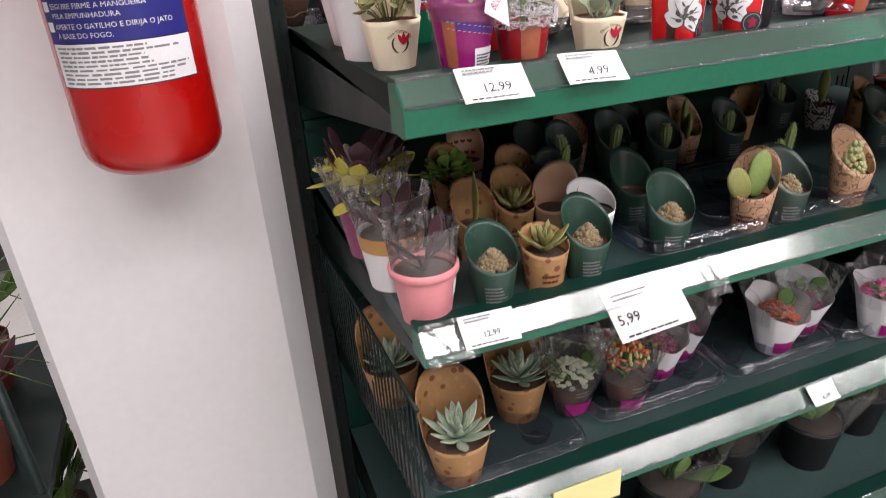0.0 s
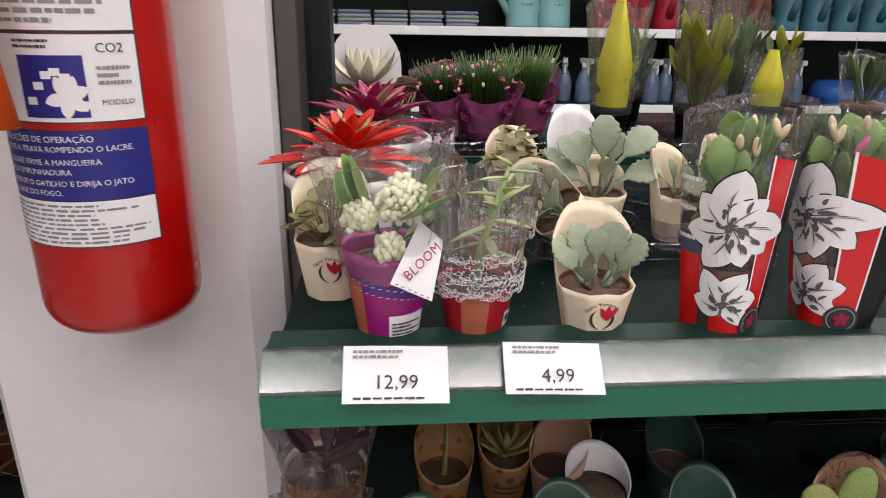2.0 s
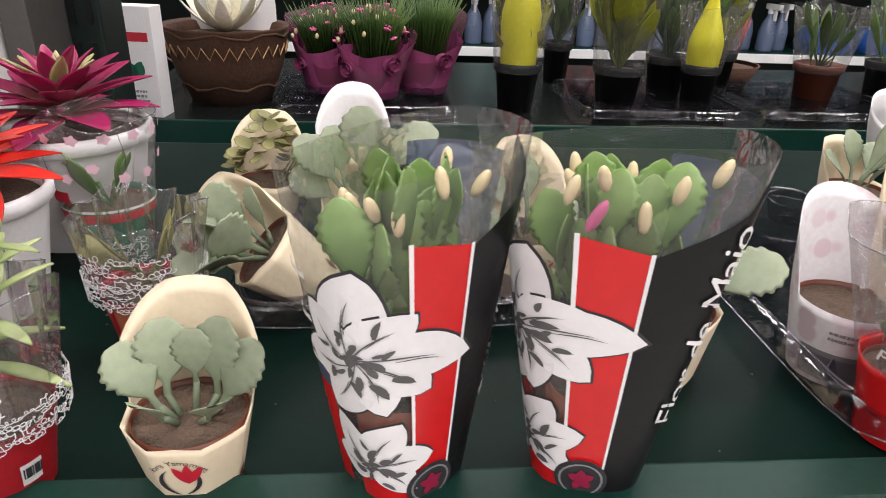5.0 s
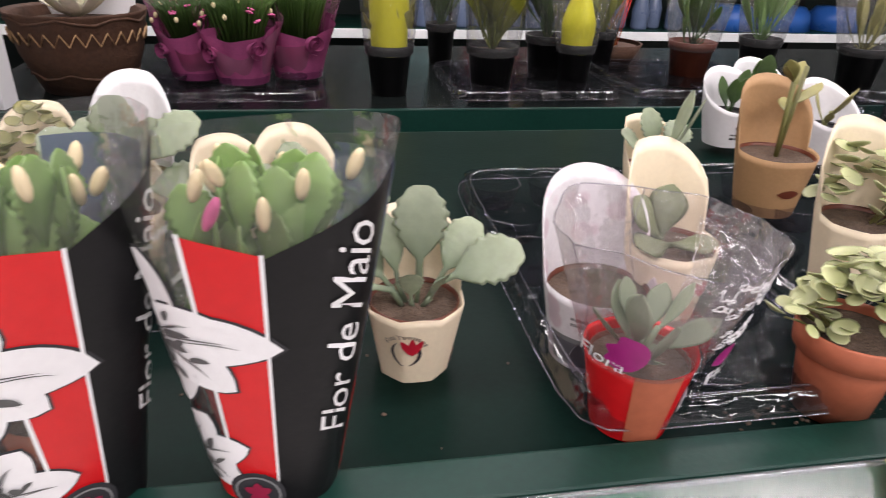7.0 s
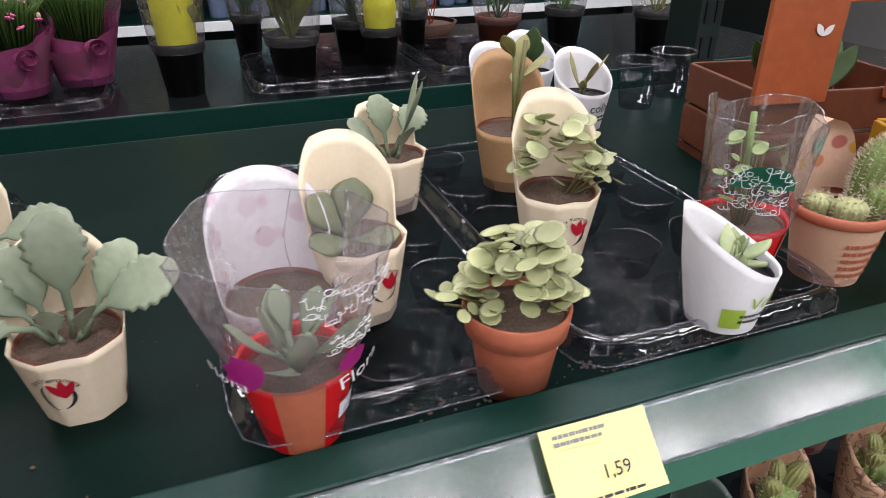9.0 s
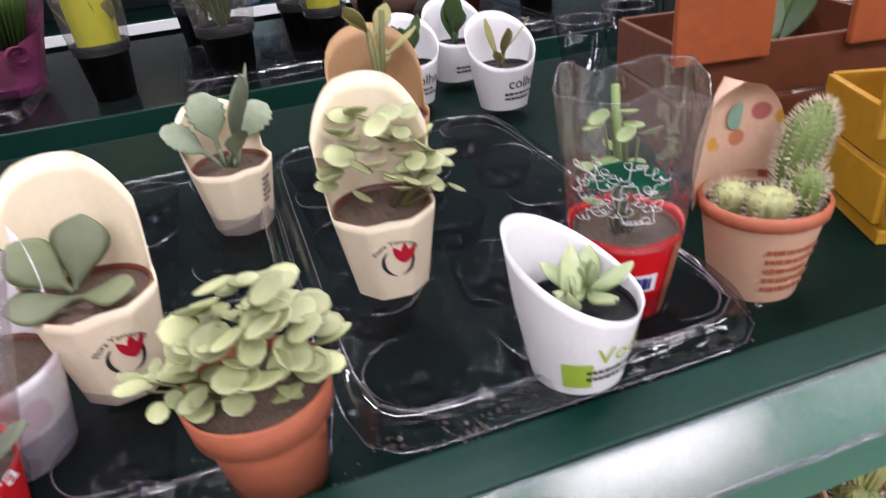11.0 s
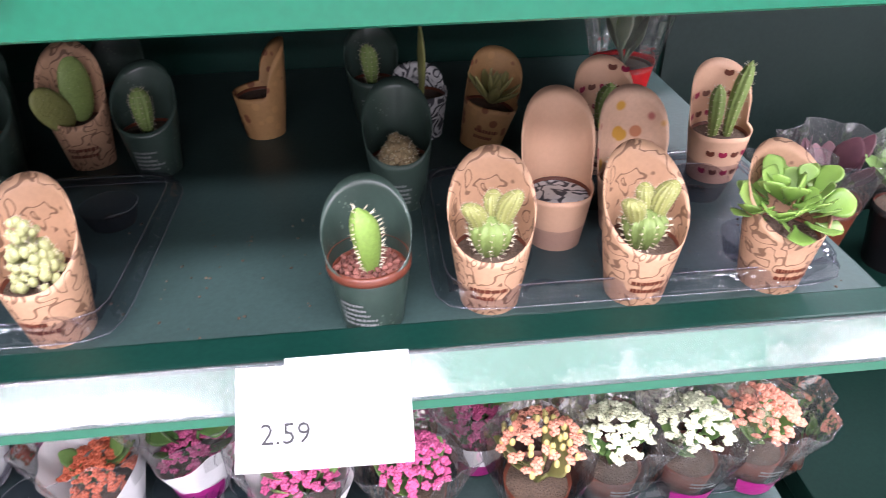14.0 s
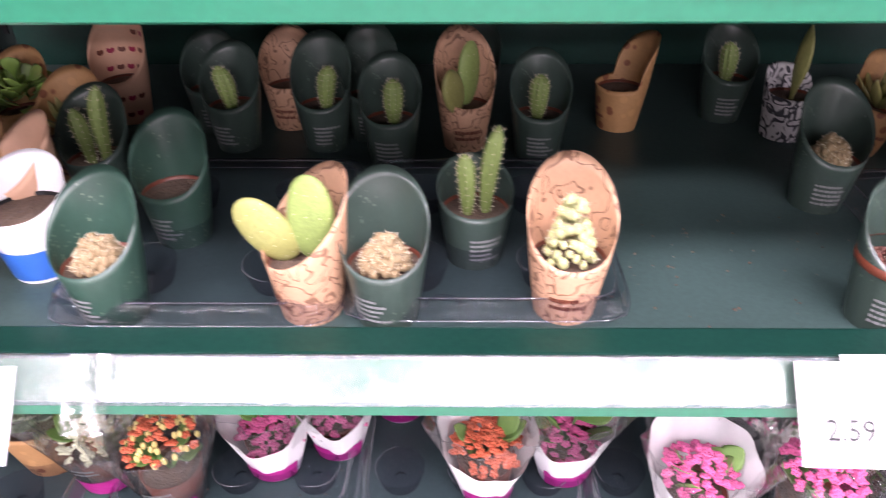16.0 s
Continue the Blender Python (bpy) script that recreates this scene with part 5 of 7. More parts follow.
    part("seal_ring", wrapped((ring, [(k, (k + 1) % 20, 20 + (k + 1) % 20, 20 + k) for k in range(20)]), at, 0.0135, 0.002, -0.12, 0.028), GREY_INK, seal)
    part("seal_mark", wrapped(join([petal(0.006, 0.004, a) for a in (0.5, 1.6, 2.7, 4.2, 5.5)]), at, 0.0135, 0.002, -0.12, 0.028), MAROON_INK, seal)
    me = leaf_mesh("segment", SEGMENT_LEAF, lambda: leaf_shape(0.036, 0.021, 0.0014, 0.3, 0.68, 0.11, 0.15))
    for k in range(52):
        a = 2.4 * k
        q = math.sqrt(k / 52)
        put_leaf(ob, me, 0.026 * q * math.cos(a), 0.008 * q * math.sin(a), 0.055 + 0.066 * (k % 5) / 4, math.degrees(a), rnd.uniform(66, 89), rnd.uniform(0.7, 1.1), rnd.uniform(-75, 75))
    me2 = leaf_mesh("bud", PINK_BUD, lambda: ball(0.0068, 0.0027, 0.0027, 10, 7))
    for k in range(9):
        a = 0.7 * k
        m = pose(0.04 * math.cos(a) * rnd.uniform(0.5, 1), 0.017 * math.sin(a), 0.135 + rnd.uniform(0, 0.018), 0, rnd.uniform(-110, -60), math.degrees(a))
        part("bud", me2, None, ob, m=m)
    for k in range(5):
        part("stem", tube([(0.006 * math.cos(k * 1.3), 0.006 * math.sin(k * 1.3), 0.04), (0.02 * math.cos(k * 1.3), 0.012 * math.sin(k * 1.3), 0.1)], 0.0025, 6), GREEN_LEAF, ob)


holiday_pack(0.51, 0.583, 34, 1)
holiday_pack(0.598, 0.583, -12, 2)


# ---- clear trays ----
def tray(x0, x1, y0, y1, z, nx, ny, label="clear thermoformed plastic plant tray", h=0.022, r=0.024):
    cx, cy, w, d = (x0 + x1) / 2, (y0 + y1) / 2, (x1 - x0) / 2, (y1 - y0) / 2
    ob = thing("plant_tray", pose(cx, cy, z), label, "tray", "clear plant trays")
    def loop(t, grow, zz):
        a = 2 * math.pi * t
        k = (abs(math.cos(a)) ** 10 + abs(math.sin(a)) ** 10) ** -0.1
        return (w + grow) * math.cos(a) * k, (d + grow) * math.sin(a) * k, zz
    part("rim", sheet(lambda u, v: loop(u, (-0.006, -0.004, 0.0, 0.001, 0.0035, 0.004)[round(v * 5)], (h, h + 0.001, h, h - 0.006, h - 0.008, h - 0.012)[round(v * 5)]), 96, 5, True), TRAY, ob, "double-stepped clear rim")
    part("web", sheet(lambda u, v: (-w + 0.006 + (2 * w - 0.012) * u, -d + 0.006 + (2 * d - 0.012) * v, h - 0.002), 4, 4), TRAY_WEB, ob, "clear web")
    for edge in (-0.0055, 0.004):
        part("rim_edge", tube([loop(k / 64, edge, h - (0.0 if edge < 0 else 0.012)) for k in range(65)], 0.00055, 5), TRAY_EDGE, ob)
    me = mesh_of("cell", turned([(r, h - 0.001), (r * 0.97, h - 0.004), (r * 0.8, 0.003), (r * 0.76, 0.001), (r * 0.3, 0.001), (r * 0.25, 0.006), (0.0, 0.006)], 24), TRAY)
    # Tapered arc on each cell's ridge: a glint put in as a shape.
    glint_me = mesh_of("cell_ring", tube([(r * math.cos(k * 0.2), r * math.sin(k * 0.2), h - 0.001 + 0.0006 * math.sin(k)) for k in range(13)], [0.0001 + 0.0005 * math.sin(k * 0.26) for k in range(13)], 4), TRAY_EDGE)
    hump = mesh_of("grip", sheet(lambda u, v: ((0.013 - 0.002 * v) * math.cos(math.pi * u), -0.003 * v, h + (0.009 - 0.001 * v) * math.sin(math.pi * u)), 14, 2), TRAY)
    for i in range(nx):
        for j in range(ny):
            part("cell_ring", glint_me, None, ob, m=pose(-w + 2 * w * (i + 0.5) / nx, -d + 2 * d * (j + 0.5) / ny, 0, 0, 0, (i * 77 + j * 139 + nx * 31) % 360))
            part("cell", me, None, ob, m=Matrix.Translation((-w + 2 * w * (i + 0.5) / nx, -d + 2 * d * (j + 0.5) / ny, 0)))
        part("grip", hump, None, ob, m=Matrix.Translation((-w + 2 * w * (i + 0.5) / nx + 0.02, -d - 0.001, 0)))
    return ob


tray(0.742, 0.912, 0.583, 0.93, Z1 + 0.0015, 3, 5)
tray(0.922, 1.122, 0.579, 0.93, Z1 + 0.0015, 3, 5)
tray(0.40, 0.60, 0.70, 0.95, Z1 + 0.0015, 3, 4)

# pots that stand in the trays
ob, at = potted(0.774, 0.6, Z1 + 0.002, 0, 0.02, 0.0285, 0.046, 0.046, BRIGHT_RED, "plain", label="small plant in a red cup with a flared clear film", fill=0.84)
cone_wrap(ob, 0.045, 0.112, 0.03, 0.05, HAZY, 5, waves=4, amp=0.05)
cs = cup_surface(0.026, 0.05, 0.115)
part("film_text", wrapped(shift(lettering("Flora", 0.012), pose(0.016, 0.052, 0, 0, 0, 12)), cs, 0, 0.002, 0.25, 0.033), WHITE_CARD, ob, "white lettering on the film")
part("film_text", wrapped(shift(lettering("Flora", 0.010), pose(-0.018, 0.058, 0, 0, 0, -12)), cs, 0, 0.002, -0.4, 0.033), WHITE_CARD, ob)
part("film_print", wrapped(join([petal(0.016, 0.012, a, 0, 0.072) for a in (2.2, 2.8, 3.3)]), cs, -0.01, 0.002, -0.45, 0.035), PURPLE, ob, "magenta print on the film")
part("film_print", wrapped(petal(0.014, 0.012, 0.5, 0, 0.06), cs, 0.0, 0.002, 0.35, 0.035), PURPLE, ob)
part("film_text", wrapped(join([curls(2, 0.04, 0.094, 0.008, 0.0022, 31), curls(2, 0.02, 0.074, 0.006, 0.002, 33)]), cs, 0, 0.002, 0.5, 0.04), WHITE_CARD, ob)
part("pot_window", wrapped(rect(0.02, 0.045, 6, 4), at, 0.024, 0.0008, -0.1, 0.024), TERRACOTTA, ob)
part("sticker", wrapped(rect(0.014, 0.01, 4, 2), at, 0.022, 0.0009, 0.95, 0.024), WHITE_CARD, ob, "white sticker")
fan(ob, 9, 0.032, 0.016, GREY_LEAF, 41, (5, 65), 0, 0.008)
ROSE_CARD = printed("white_card_with_pale_roses", (0.78, 0.77, 0.79), (0.66, 0.55, 0.6), 60, 0.07, kind="dot", ink2=(0.7, 0.62, 0.66), rough=0.35)
ob, at = potted(0.776, 0.662, Z1 + 0.001, 6, 0.024, 0.033, 0.052, 0.108, ROSE_CARD, "flap", label="white printed sleeve with a rounded back flap and a dry plant", fill=0.85)
part("photo_print", wrapped(rect(0.045, 0.02, 10, 3), at, 0.014, 0.0008, -0.6, 0.027), GREY_INK, ob, "grey photo print at the foot")
part("sleeve_text", wrapped(bars(2, 0.02, 0.008, 17), at, 0.036, 0.0009, -0.6, 0.029), GREY_INK, ob)
ob, at = cream_pot(0.826, 0.678, 12, 42, 0, plant="heart", label="cream card sleeve with a heart-leaved succulent", zz=Z1 + 0.014, hh=0.054, mark=0.15)
heart_leaf = leaf_mesh("heart", HEART_LEAF, lambda: leaf_shape(0.036, 0.027, 0.0028, 0.1, 0.6, 0, 0.05))
for az, el, roll, size, x, y in ((150, 52, -30, 0.9, -0.008, 0.002), (48, 54, 25, 0.95, -0.006, 0.003), (185, 8, -20, 0.8, -0.006, -0.006), (-30, 6, 10, 0.75, -0.006, -0.006)):
    put_leaf(ob, heart_leaf, x, y, ob["zs"] + 0.003, az, el, size, roll)
cream_pot(0.966, 0.692, -6, 43, 44, leaf=PALE_LEAF, plant="round", label="cream card sleeve with a trailing round-leaved plant", zz=Z1 + 0.022, mark=0.1)
ob, at = cream_pot(0.894, 0.838, 20, 44, "few", 0.044, 0.03, label="small cream sleeve with grey-brown leaves", zz=Z1 + 0.008, logo=False, high=0.085)
part("print_panel", wrapped(bars(5, 0.012, 0.02, 5), at, 0.03, 0.0009, 0.6, 0.025), INK, ob)
fan(ob, 2, 0.06, 0.032, GREY_LEAF, 45, (50, 70), 0.0, 0.008, lift=0.03)
ob, at = potted(1.006, 0.842, Z1 + 0.012, 0, 0.025, 0.034, 0.055, 0.112, KRAFT, label="plain kraft sleeve with an upright jade plant", group="kraft sleeves")
part("stem", tube([(0, 0, 0.045), (0.004, 0, 0.085), (0.009, 0.002, 0.125)], 0.0022, 6), OLIVE_LEAF, ob)
fan(ob, 5, 0.034, 0.016, OLIVE_LEAF, 46, (0, 40), 0, 0.004, lift=0.03)
part("mouth_print", wrapped(petal(0.02, 0.008, 0, -0.01, 0.0), at, 0.024, 0.0009, 0.0, 0.03), BROWN_POT, ob, "dark cut-out slot")

# terracotta pot with a trailing plant
ob = thing("potted_plant", pose(0.889, 0.594, Z1 + 0.003) @ Matrix.Diagonal((0.95, 0.95, 0.92, 1)), "brown plastic pot of trailing round pale leaves", "potted plant")
part("pot", turned([(0.02, 0.0), (0.0255, 0.04), (0.0255, 0.0405), (0.029, 0.0412), (0.0305, 0.056), (0.0295, 0.057), (0.028, 0.055), (0.0265, 0.044)], 32), TERRACOTTA, ob, "ribbed brown pot")
part("soil", turned([(0.0, 0.053), (0.0275, 0.051)], 20), SOIL, ob)
ob["zs"] = 0.052
round_leaves(ob, 72, 0.0076, PALE_LEAF, 51, 0.025, 0.046, 0.002, 0.004, stems=False)
round_leaves(ob, 12, 0.006, PALE_LEAF, 52, 0.012, 0.022, -0.03, 0.004)

# white cups
def white_cup(x, y, zz, turn, seed, words, green=True, size=1.0, high=0.082):
    ob, at = potted(x, y, zz, turn, 0.023, 0.031, 0.042, high, WHITE_CARD, "oval", label="white printed cup with a small succulent", group="white printed cups", pot=BLACK, fill=0.84, size=size, soil=BLACK)
    part("cup_text", wrapped(lettering(words, 0.0145), at, 0.026, 0.0009, 0.35 - radians(turn), 0.028), LIME_INK if green else INK, ob)
    part("cup_print", wrapped(bars(2, 0.04, 0.009, seed), at, 0.014, 0.0009, 0.4 - radians(turn), 0.027), INK, ob)
    if green:
        part("colour_patch", wrapped(rect(0.014, 0.016, 5, 3), at, 0.014, 0.0008, -0.5 - radians(turn), 0.026), LIME_INK, ob, "lime green patch")
    return ob, at


ob, at = white_cup(1.024, 0.59, Z1 + 0.018, 58, 3, "Você", high=0.08, size=0.88)
rosette(ob, (5, 4), 0.026, 0.0125, WAXY_LEAF, 61, tip=0.8, el0=12, el1=60, thick=0.0035, x=0.004, y=-0.004)
rosette(ob, (2, 2), 0.03, 0.011, WAXY_LEAF, 62, tip=0.9, el0=35, el1=70, thick=0.0035, x=-0.012, y=0.002)
ob, at = white_cup(1.08, 1.035, Z1 + 0.011, 0, 4, "colhe", False)
fan(ob, 4, 0.04, 0.022, DARK_LEAF, 62, (50, 85), 0, 0.004)
ob, at = white_cup(1.155, 0.972, Z1 + 0.011, 0, 5, "colhe", False)
fan(ob, 4, 0.04, 0.012, OLIVE_LEAF, 63, (20, 70), 0, 0.003)
ob, at = white_cup(1.15, 1.09, Z1 + 0.011, 0, 6, "", False)
fan(ob, 4, 0.04, 0.02, DARK_LEAF, 64, (50, 85), 0, 0.003)

# red cup with a green round print
ob, at = potted(1.08, 0.642, Z1 + 0.004, -8, 0.0205, 0.029, 0.05, 0.05, BRIGHT_RED, "plain", label="red cup in clear film with a round green print", fill=0.9)
cone_wrap(ob, 0.045, 0.122, 0.029, 0.034, CLEAR, 7, waves=5, amp=0.06)
cs = cup_surface(0.026, 0.04, 0.125)
part("round_print", wrapped(([(0.017 * math.cos(k * 0.157), 0.075 + 0.0165 * math.sin(k * 0.157), 0) for k in range(21)], [tuple(range(21))]), cs, 0.006, 0.002, -0.45, 0.033), GREEN_RAIL, ob, "half-round green print", smooth=False)
part("lace_print", wrapped(curls(4, 0.036, 0.056, 0.008, 0.0026, 4), cs, 0.012, 0.0026, -0.55, 0.033), WHITE_CARD, ob, "white lace print")
part("barcode", wrapped(rect(0.022, 0.011, 5, 2), at, 0.026, 0.0009, -0.2, 0.026), WHITE_CARD, ob, "white barcode")
part("barcode_print", wrapped(join([rect(0.0005 + 0.0004 * (k % 3), 0.0075, 1, 1, -0.006 + 0.0012 * k) for k in range(11)]), at, 0.026, 0.0014, -0.15, 0.026), BLUE_INK, ob)
part("pot_window", wrapped(rect(0.014, 0.045, 6, 4), at, 0.023, 0.0008, 0.8, 0.024), TERRACOTTA, ob)
part("stem", tube([(0, 0, 0.045), (-0.006, 0, 0.09), (-0.008, 0, 0.12)], 0.002, 6), LIME_LEAF, ob)
round_leaves(ob, 14, 0.006, LIME_LEAF, 65, 0.014, 0.07, -0.005, 0)

# cactus in a printed kraft cup
ob, at = potted(1.157, 0.632, Z1, 6, 0.023, 0.031, 0.05, 0.05, PEACH, "plain", label="spiny cactus in a peach printed cup with a floral flap", fill=0.94)
part("rim", turned([(0.0312, 0.046), (0.0325, 0.047), (0.033, 0.053), (0.0305, 0.054)], 32), TERRACOTTA, ob, "brown pot rim")
part("back_flap", sheet(lambda u, v: (0.033 * (u - 0.5) * 2 * math.sqrt(max(0.0, 1 - max(0, v - 0.35) ** 2 / 0.4225)), 0.03 + 0.006 * v - 0.014 * (2 * u - 1) ** 2, 0.046 + 0.062 * v), 16, 14), FLORAL, ob, "floral printed back flap")
part("round_patch", sheet(lambda u, v: (0.009 + 0.0075 * v * math.cos(6.2832 * u), 0.0315, 0.085 + 0.0075 * v * math.sin(6.2832 * u)), 20, 2, True), plain("sage_print", (0.2, 0.33, 0.25), 0.6), ob, "round sage print")
part("cup_print", wrapped(bars(5, 0.036, 0.03, 9), at, 0.022, 0.0009, 0.0, 0.026), TERRACOTTA, ob)
column(ob, 0.016, -0.002, 0.054, 0.0098, CACTUS_GREEN, 13, (0.014, 0), 71, 0.005, 22)
column(ob, 0.013, -0.014, 0.026, 0.0075, CACTUS_GREEN, 11, seed=74, spine=0.005, rows=10)
column(ob, -0.01, -0.012, 0.02, 0.0105, CACTUS_PALE, 11, seed=72, spine=0.004, rows=7)
column(ob, -0.016, 0.006, 0.018, 0.009, CACTUS_PALE, 10, seed=73, spine=0.004, rows=6)


# painted wooden crates at the end of the shelf
def crate(name, x, y, z, w, d, h, board, colour, tall=0.0, label="", turn=0.0, lead=0.0, body=None):
    ob = thing(name, pose(x, y, z, 0, 0, turn), label, "crate")
    body = body or board
    part("base_board", block(0, w, 0, d, 0.008, 0.014, 0.001), body, ob, smooth=False)
    for k in range(2):
        z0 = 0.012 + k * (h - 0.012) / 2
        z1 = z0 + (h - 0.012) / 2 - 0.004
        for face, g in (("front_slat", block(0, w, -0.005, 0, z0, z1, 0.0012)), ("back_slat", block(0, w, d, d + 0.005, z0, z1, 0.0012)), ("side_slat", block(-0.005, 0, 0, d, z0, z1, 0.0012)), ("side_slat", block(w, w + 0.005, 0, d, z0, z1, 0.0012))):
            part(face, g, body, ob, smooth=False)
    for a in (0.01, w - 0.02):
        part("foot", block(a - 0.012, a + 0.022, -0.004, d + 0.004, 0, 0.009, 0.001), body, ob, smooth=False)
    if tall:
        for a in (0.0, w - 0.04):
            p = part("tall_slat", block(a - lead, a - lead + 0.07, -0.012, -0.006, h - 0.012, h + tall, 0.0015), board, ob, f"{colour} upright slat with white scrolls", smooth=False)
            sc = [(a - lead + 0.035 + 0.016 * math.cos(k * 0.5) * (1 - k * 0.06), -0.0135, h + tall * 0.5 + 0.02 * math.sin(k * 0.5) * (1 - k * 0.06) + 0.0015 * k) for k in range(13)]
            part("scroll", tube(sc, 0.002, 5), WHITE_CARD, p, "white painted scroll")
            part("scroll", shift(join([petal(0.012, 0.006, 0.8), petal(0.012, 0.006, 2.2)]), pose(a - lead + 0.05, -0.0135, h + tall * 0.3, 90, 0, 0)), WHITE_CARD, p)
    ob["zs"] = h * 0.6
    return ob


ob = crate("wooden_crate", 1.247, 0.632, Z1, 0.16, 0.085, 0.082, YELLOW_WOOD, "yellow", 0.1, "yellow painted wooden crate planter with a dry plant", -22, 0.02)
part("plant_pot", turned([(0.03, 0.014), (0.04, 0.09), (0.038, 0.09)], 24), BROWN_POT, ob, m=Matrix.Translation((0.08, 0.025, 0)))
rnd = random.Random(8)
part("dry_foliage", join([tube([(0.08, 0.03, 0.08), (0.08 + 0.03 * math.cos(k), 0.03 + 0.03 * math.sin(k), 0.12), (0.08 + 0.05 * math.cos(k + 0.4), 0.03 + 0.045 * math.sin(k + 0.4), 0.11 + 0.04 * rnd.random())], 0.001, 4) for k in range(26)]), OLIVE_LEAF, ob)
ob = crate("wooden_crate", 1.215, 0.775, Z1, 0.17, 0.12, 0.095, ORANGE_WOOD, "orange", 0.15, "orange painted wooden crate planter with white scrolls", -10, 0.018, DARK_WOOD)
part("cross_slat", block(0.0, 0.17, -0.006, 0.0, 0.165, 0.19, 0.001), ORANGE_WOOD, ob, smooth=False)
fan(ob, 6, 0.06, 0.025, DARK_LEAF, 81, (30, 80), 0, 0.02, dx=0.085, dy=0.06)
card = thing("printed_card", pose(1.335, 0.758, Z1 + 0.014), "white card with a black foliage print", "card")
part("sheet", block(-0.04, 0.04, 0, 0.002, 0.0, 0.075), WHITE_CARD, card, smooth=False)
part("foliage_print", shift(join([petal(0.012, 0.006, 0.5 + 0.5 * k, -0.032 + 0.0085 * k, 0.05 + 0.006 * (k % 3)) for k in range(8)]), pose(0, -0.001, 0) @ UP), INK, card)


# ---- rear shelf ----
OLIVE_BUSH = leafy("olive_bush_leaf", (0.1, 0.12, 0.015), (0.26, 0.28, 0.03), 0.5, along=0.05)
def black_pot(x, y, sleeve, label, seed, r=0.036, tall=0.2, leaf=OLIVE_LEAF, clear=True, z=None, pot=BLACK, n=12):
    ob = thing("potted_plant", pose(x, y, ZB if z is None else z), label, "potted plant", "black pots on the rear shelf")
    part("pot", turned([(r * 0.72, 0), (r * 0.9, 0.07), (r, 0.071), (r * 1.02, 0.085), (r * 0.97, 0.086), (r * 0.9, 0.07)], 28), pot, ob, "black plastic pot" if pot is BLACK else "")
    part("soil", turned([(0, 0.078), (r * 0.93, 0.075)], 18), SOIL, ob)
    ob["zs"] = 0.075
    if sleeve:
        part("sleeve", sheet(lambda u, v: ((r * (0.72 + 0.12 * math.sin(math.pi * v * 0.8)) * (1 - 0.85 * max(0, v - 0.4) / 0.6)) * math.sin((u - 0.5) * 4.4), -(r * (0.95 + 0.3 * v) * (1 - 0.6 * max(0, v - 0.45) / 0.55)) * math.cos((u - 0.5) * 4.4), 0.07 + (tall - 0.07) * v), 20, 12), sleeve, ob, "coloured paper sleeve")
    if clear:
        cone_wrap(ob, 0.07, tall * 0.95, r, r * 1.5, CLEAR, seed, waves=5, amp=0.07)
    reach = 0.22 if sleeve else 0.5 if n < 20 else 0.3
    fan(ob, 8 if sleeve else n, tall * reach, tall * 0.1, leaf, seed, (40, 85), 0, r * 0.4, lift=0.02 if n < 20 else 0.05)
    return ob


black_pot(0.735, 1.535, YELLOW_SLEEVE, "black pot with a yellow paper sleeve in clear film", 101, r=0.042, tall=0.3, leaf=OLIVE_LEAF)
black_pot(0.92, 1.535, None, "black pot of bushy olive leaves in clear film", 102, r=0.046, tall=0.33, leaf=OLIVE_BUSH, n=44)
black_pot(1.06, 1.66, None, "black pot of dark bushy leaves in clear film", 107, r=0.042, tall=0.28, leaf=DARK_LEAF, n=36)
black_pot(1.085, 1.56, YELLOW_SLEEVE, "black pot with a small yellow-green sleeve", 103, r=0.036, tall=0.2, leaf=DARK_LEAF, n=26)
black_pot(1.34, 1.60, None, "dark red pot with a small dark plant", 104, r=0.045, tall=0.2, leaf=DARK_LEAF, pot=BROWN_POT)
black_pot(1.52, 1.65, None, "black pot with leggy green plant", 105, r=0.042, tall=0.25, leaf=GREEN_LEAF)
black_pot(1.68, 1.55, None, "black pot with wiry leaves", 106, r=0.045, tall=0.19, leaf=OLIVE_LEAF)

MAUVE_FILM = film("mauve_film", 0.35, (0.75, 0.3, 0.5), 0.5, 40, 0.4, 0.15)
black_pot(1.2, 1.72, None, "black pot of a fine yellow-green tuft in clear film", 108, r=0.03, tall=0.2, leaf=OLIVE_BUSH, n=30)
black_pot(0.87, 1.80, None, "black pot of dark leafy stems in clear film", 109, r=0.032, tall=0.22, leaf=DARK_LEAF, n=34)
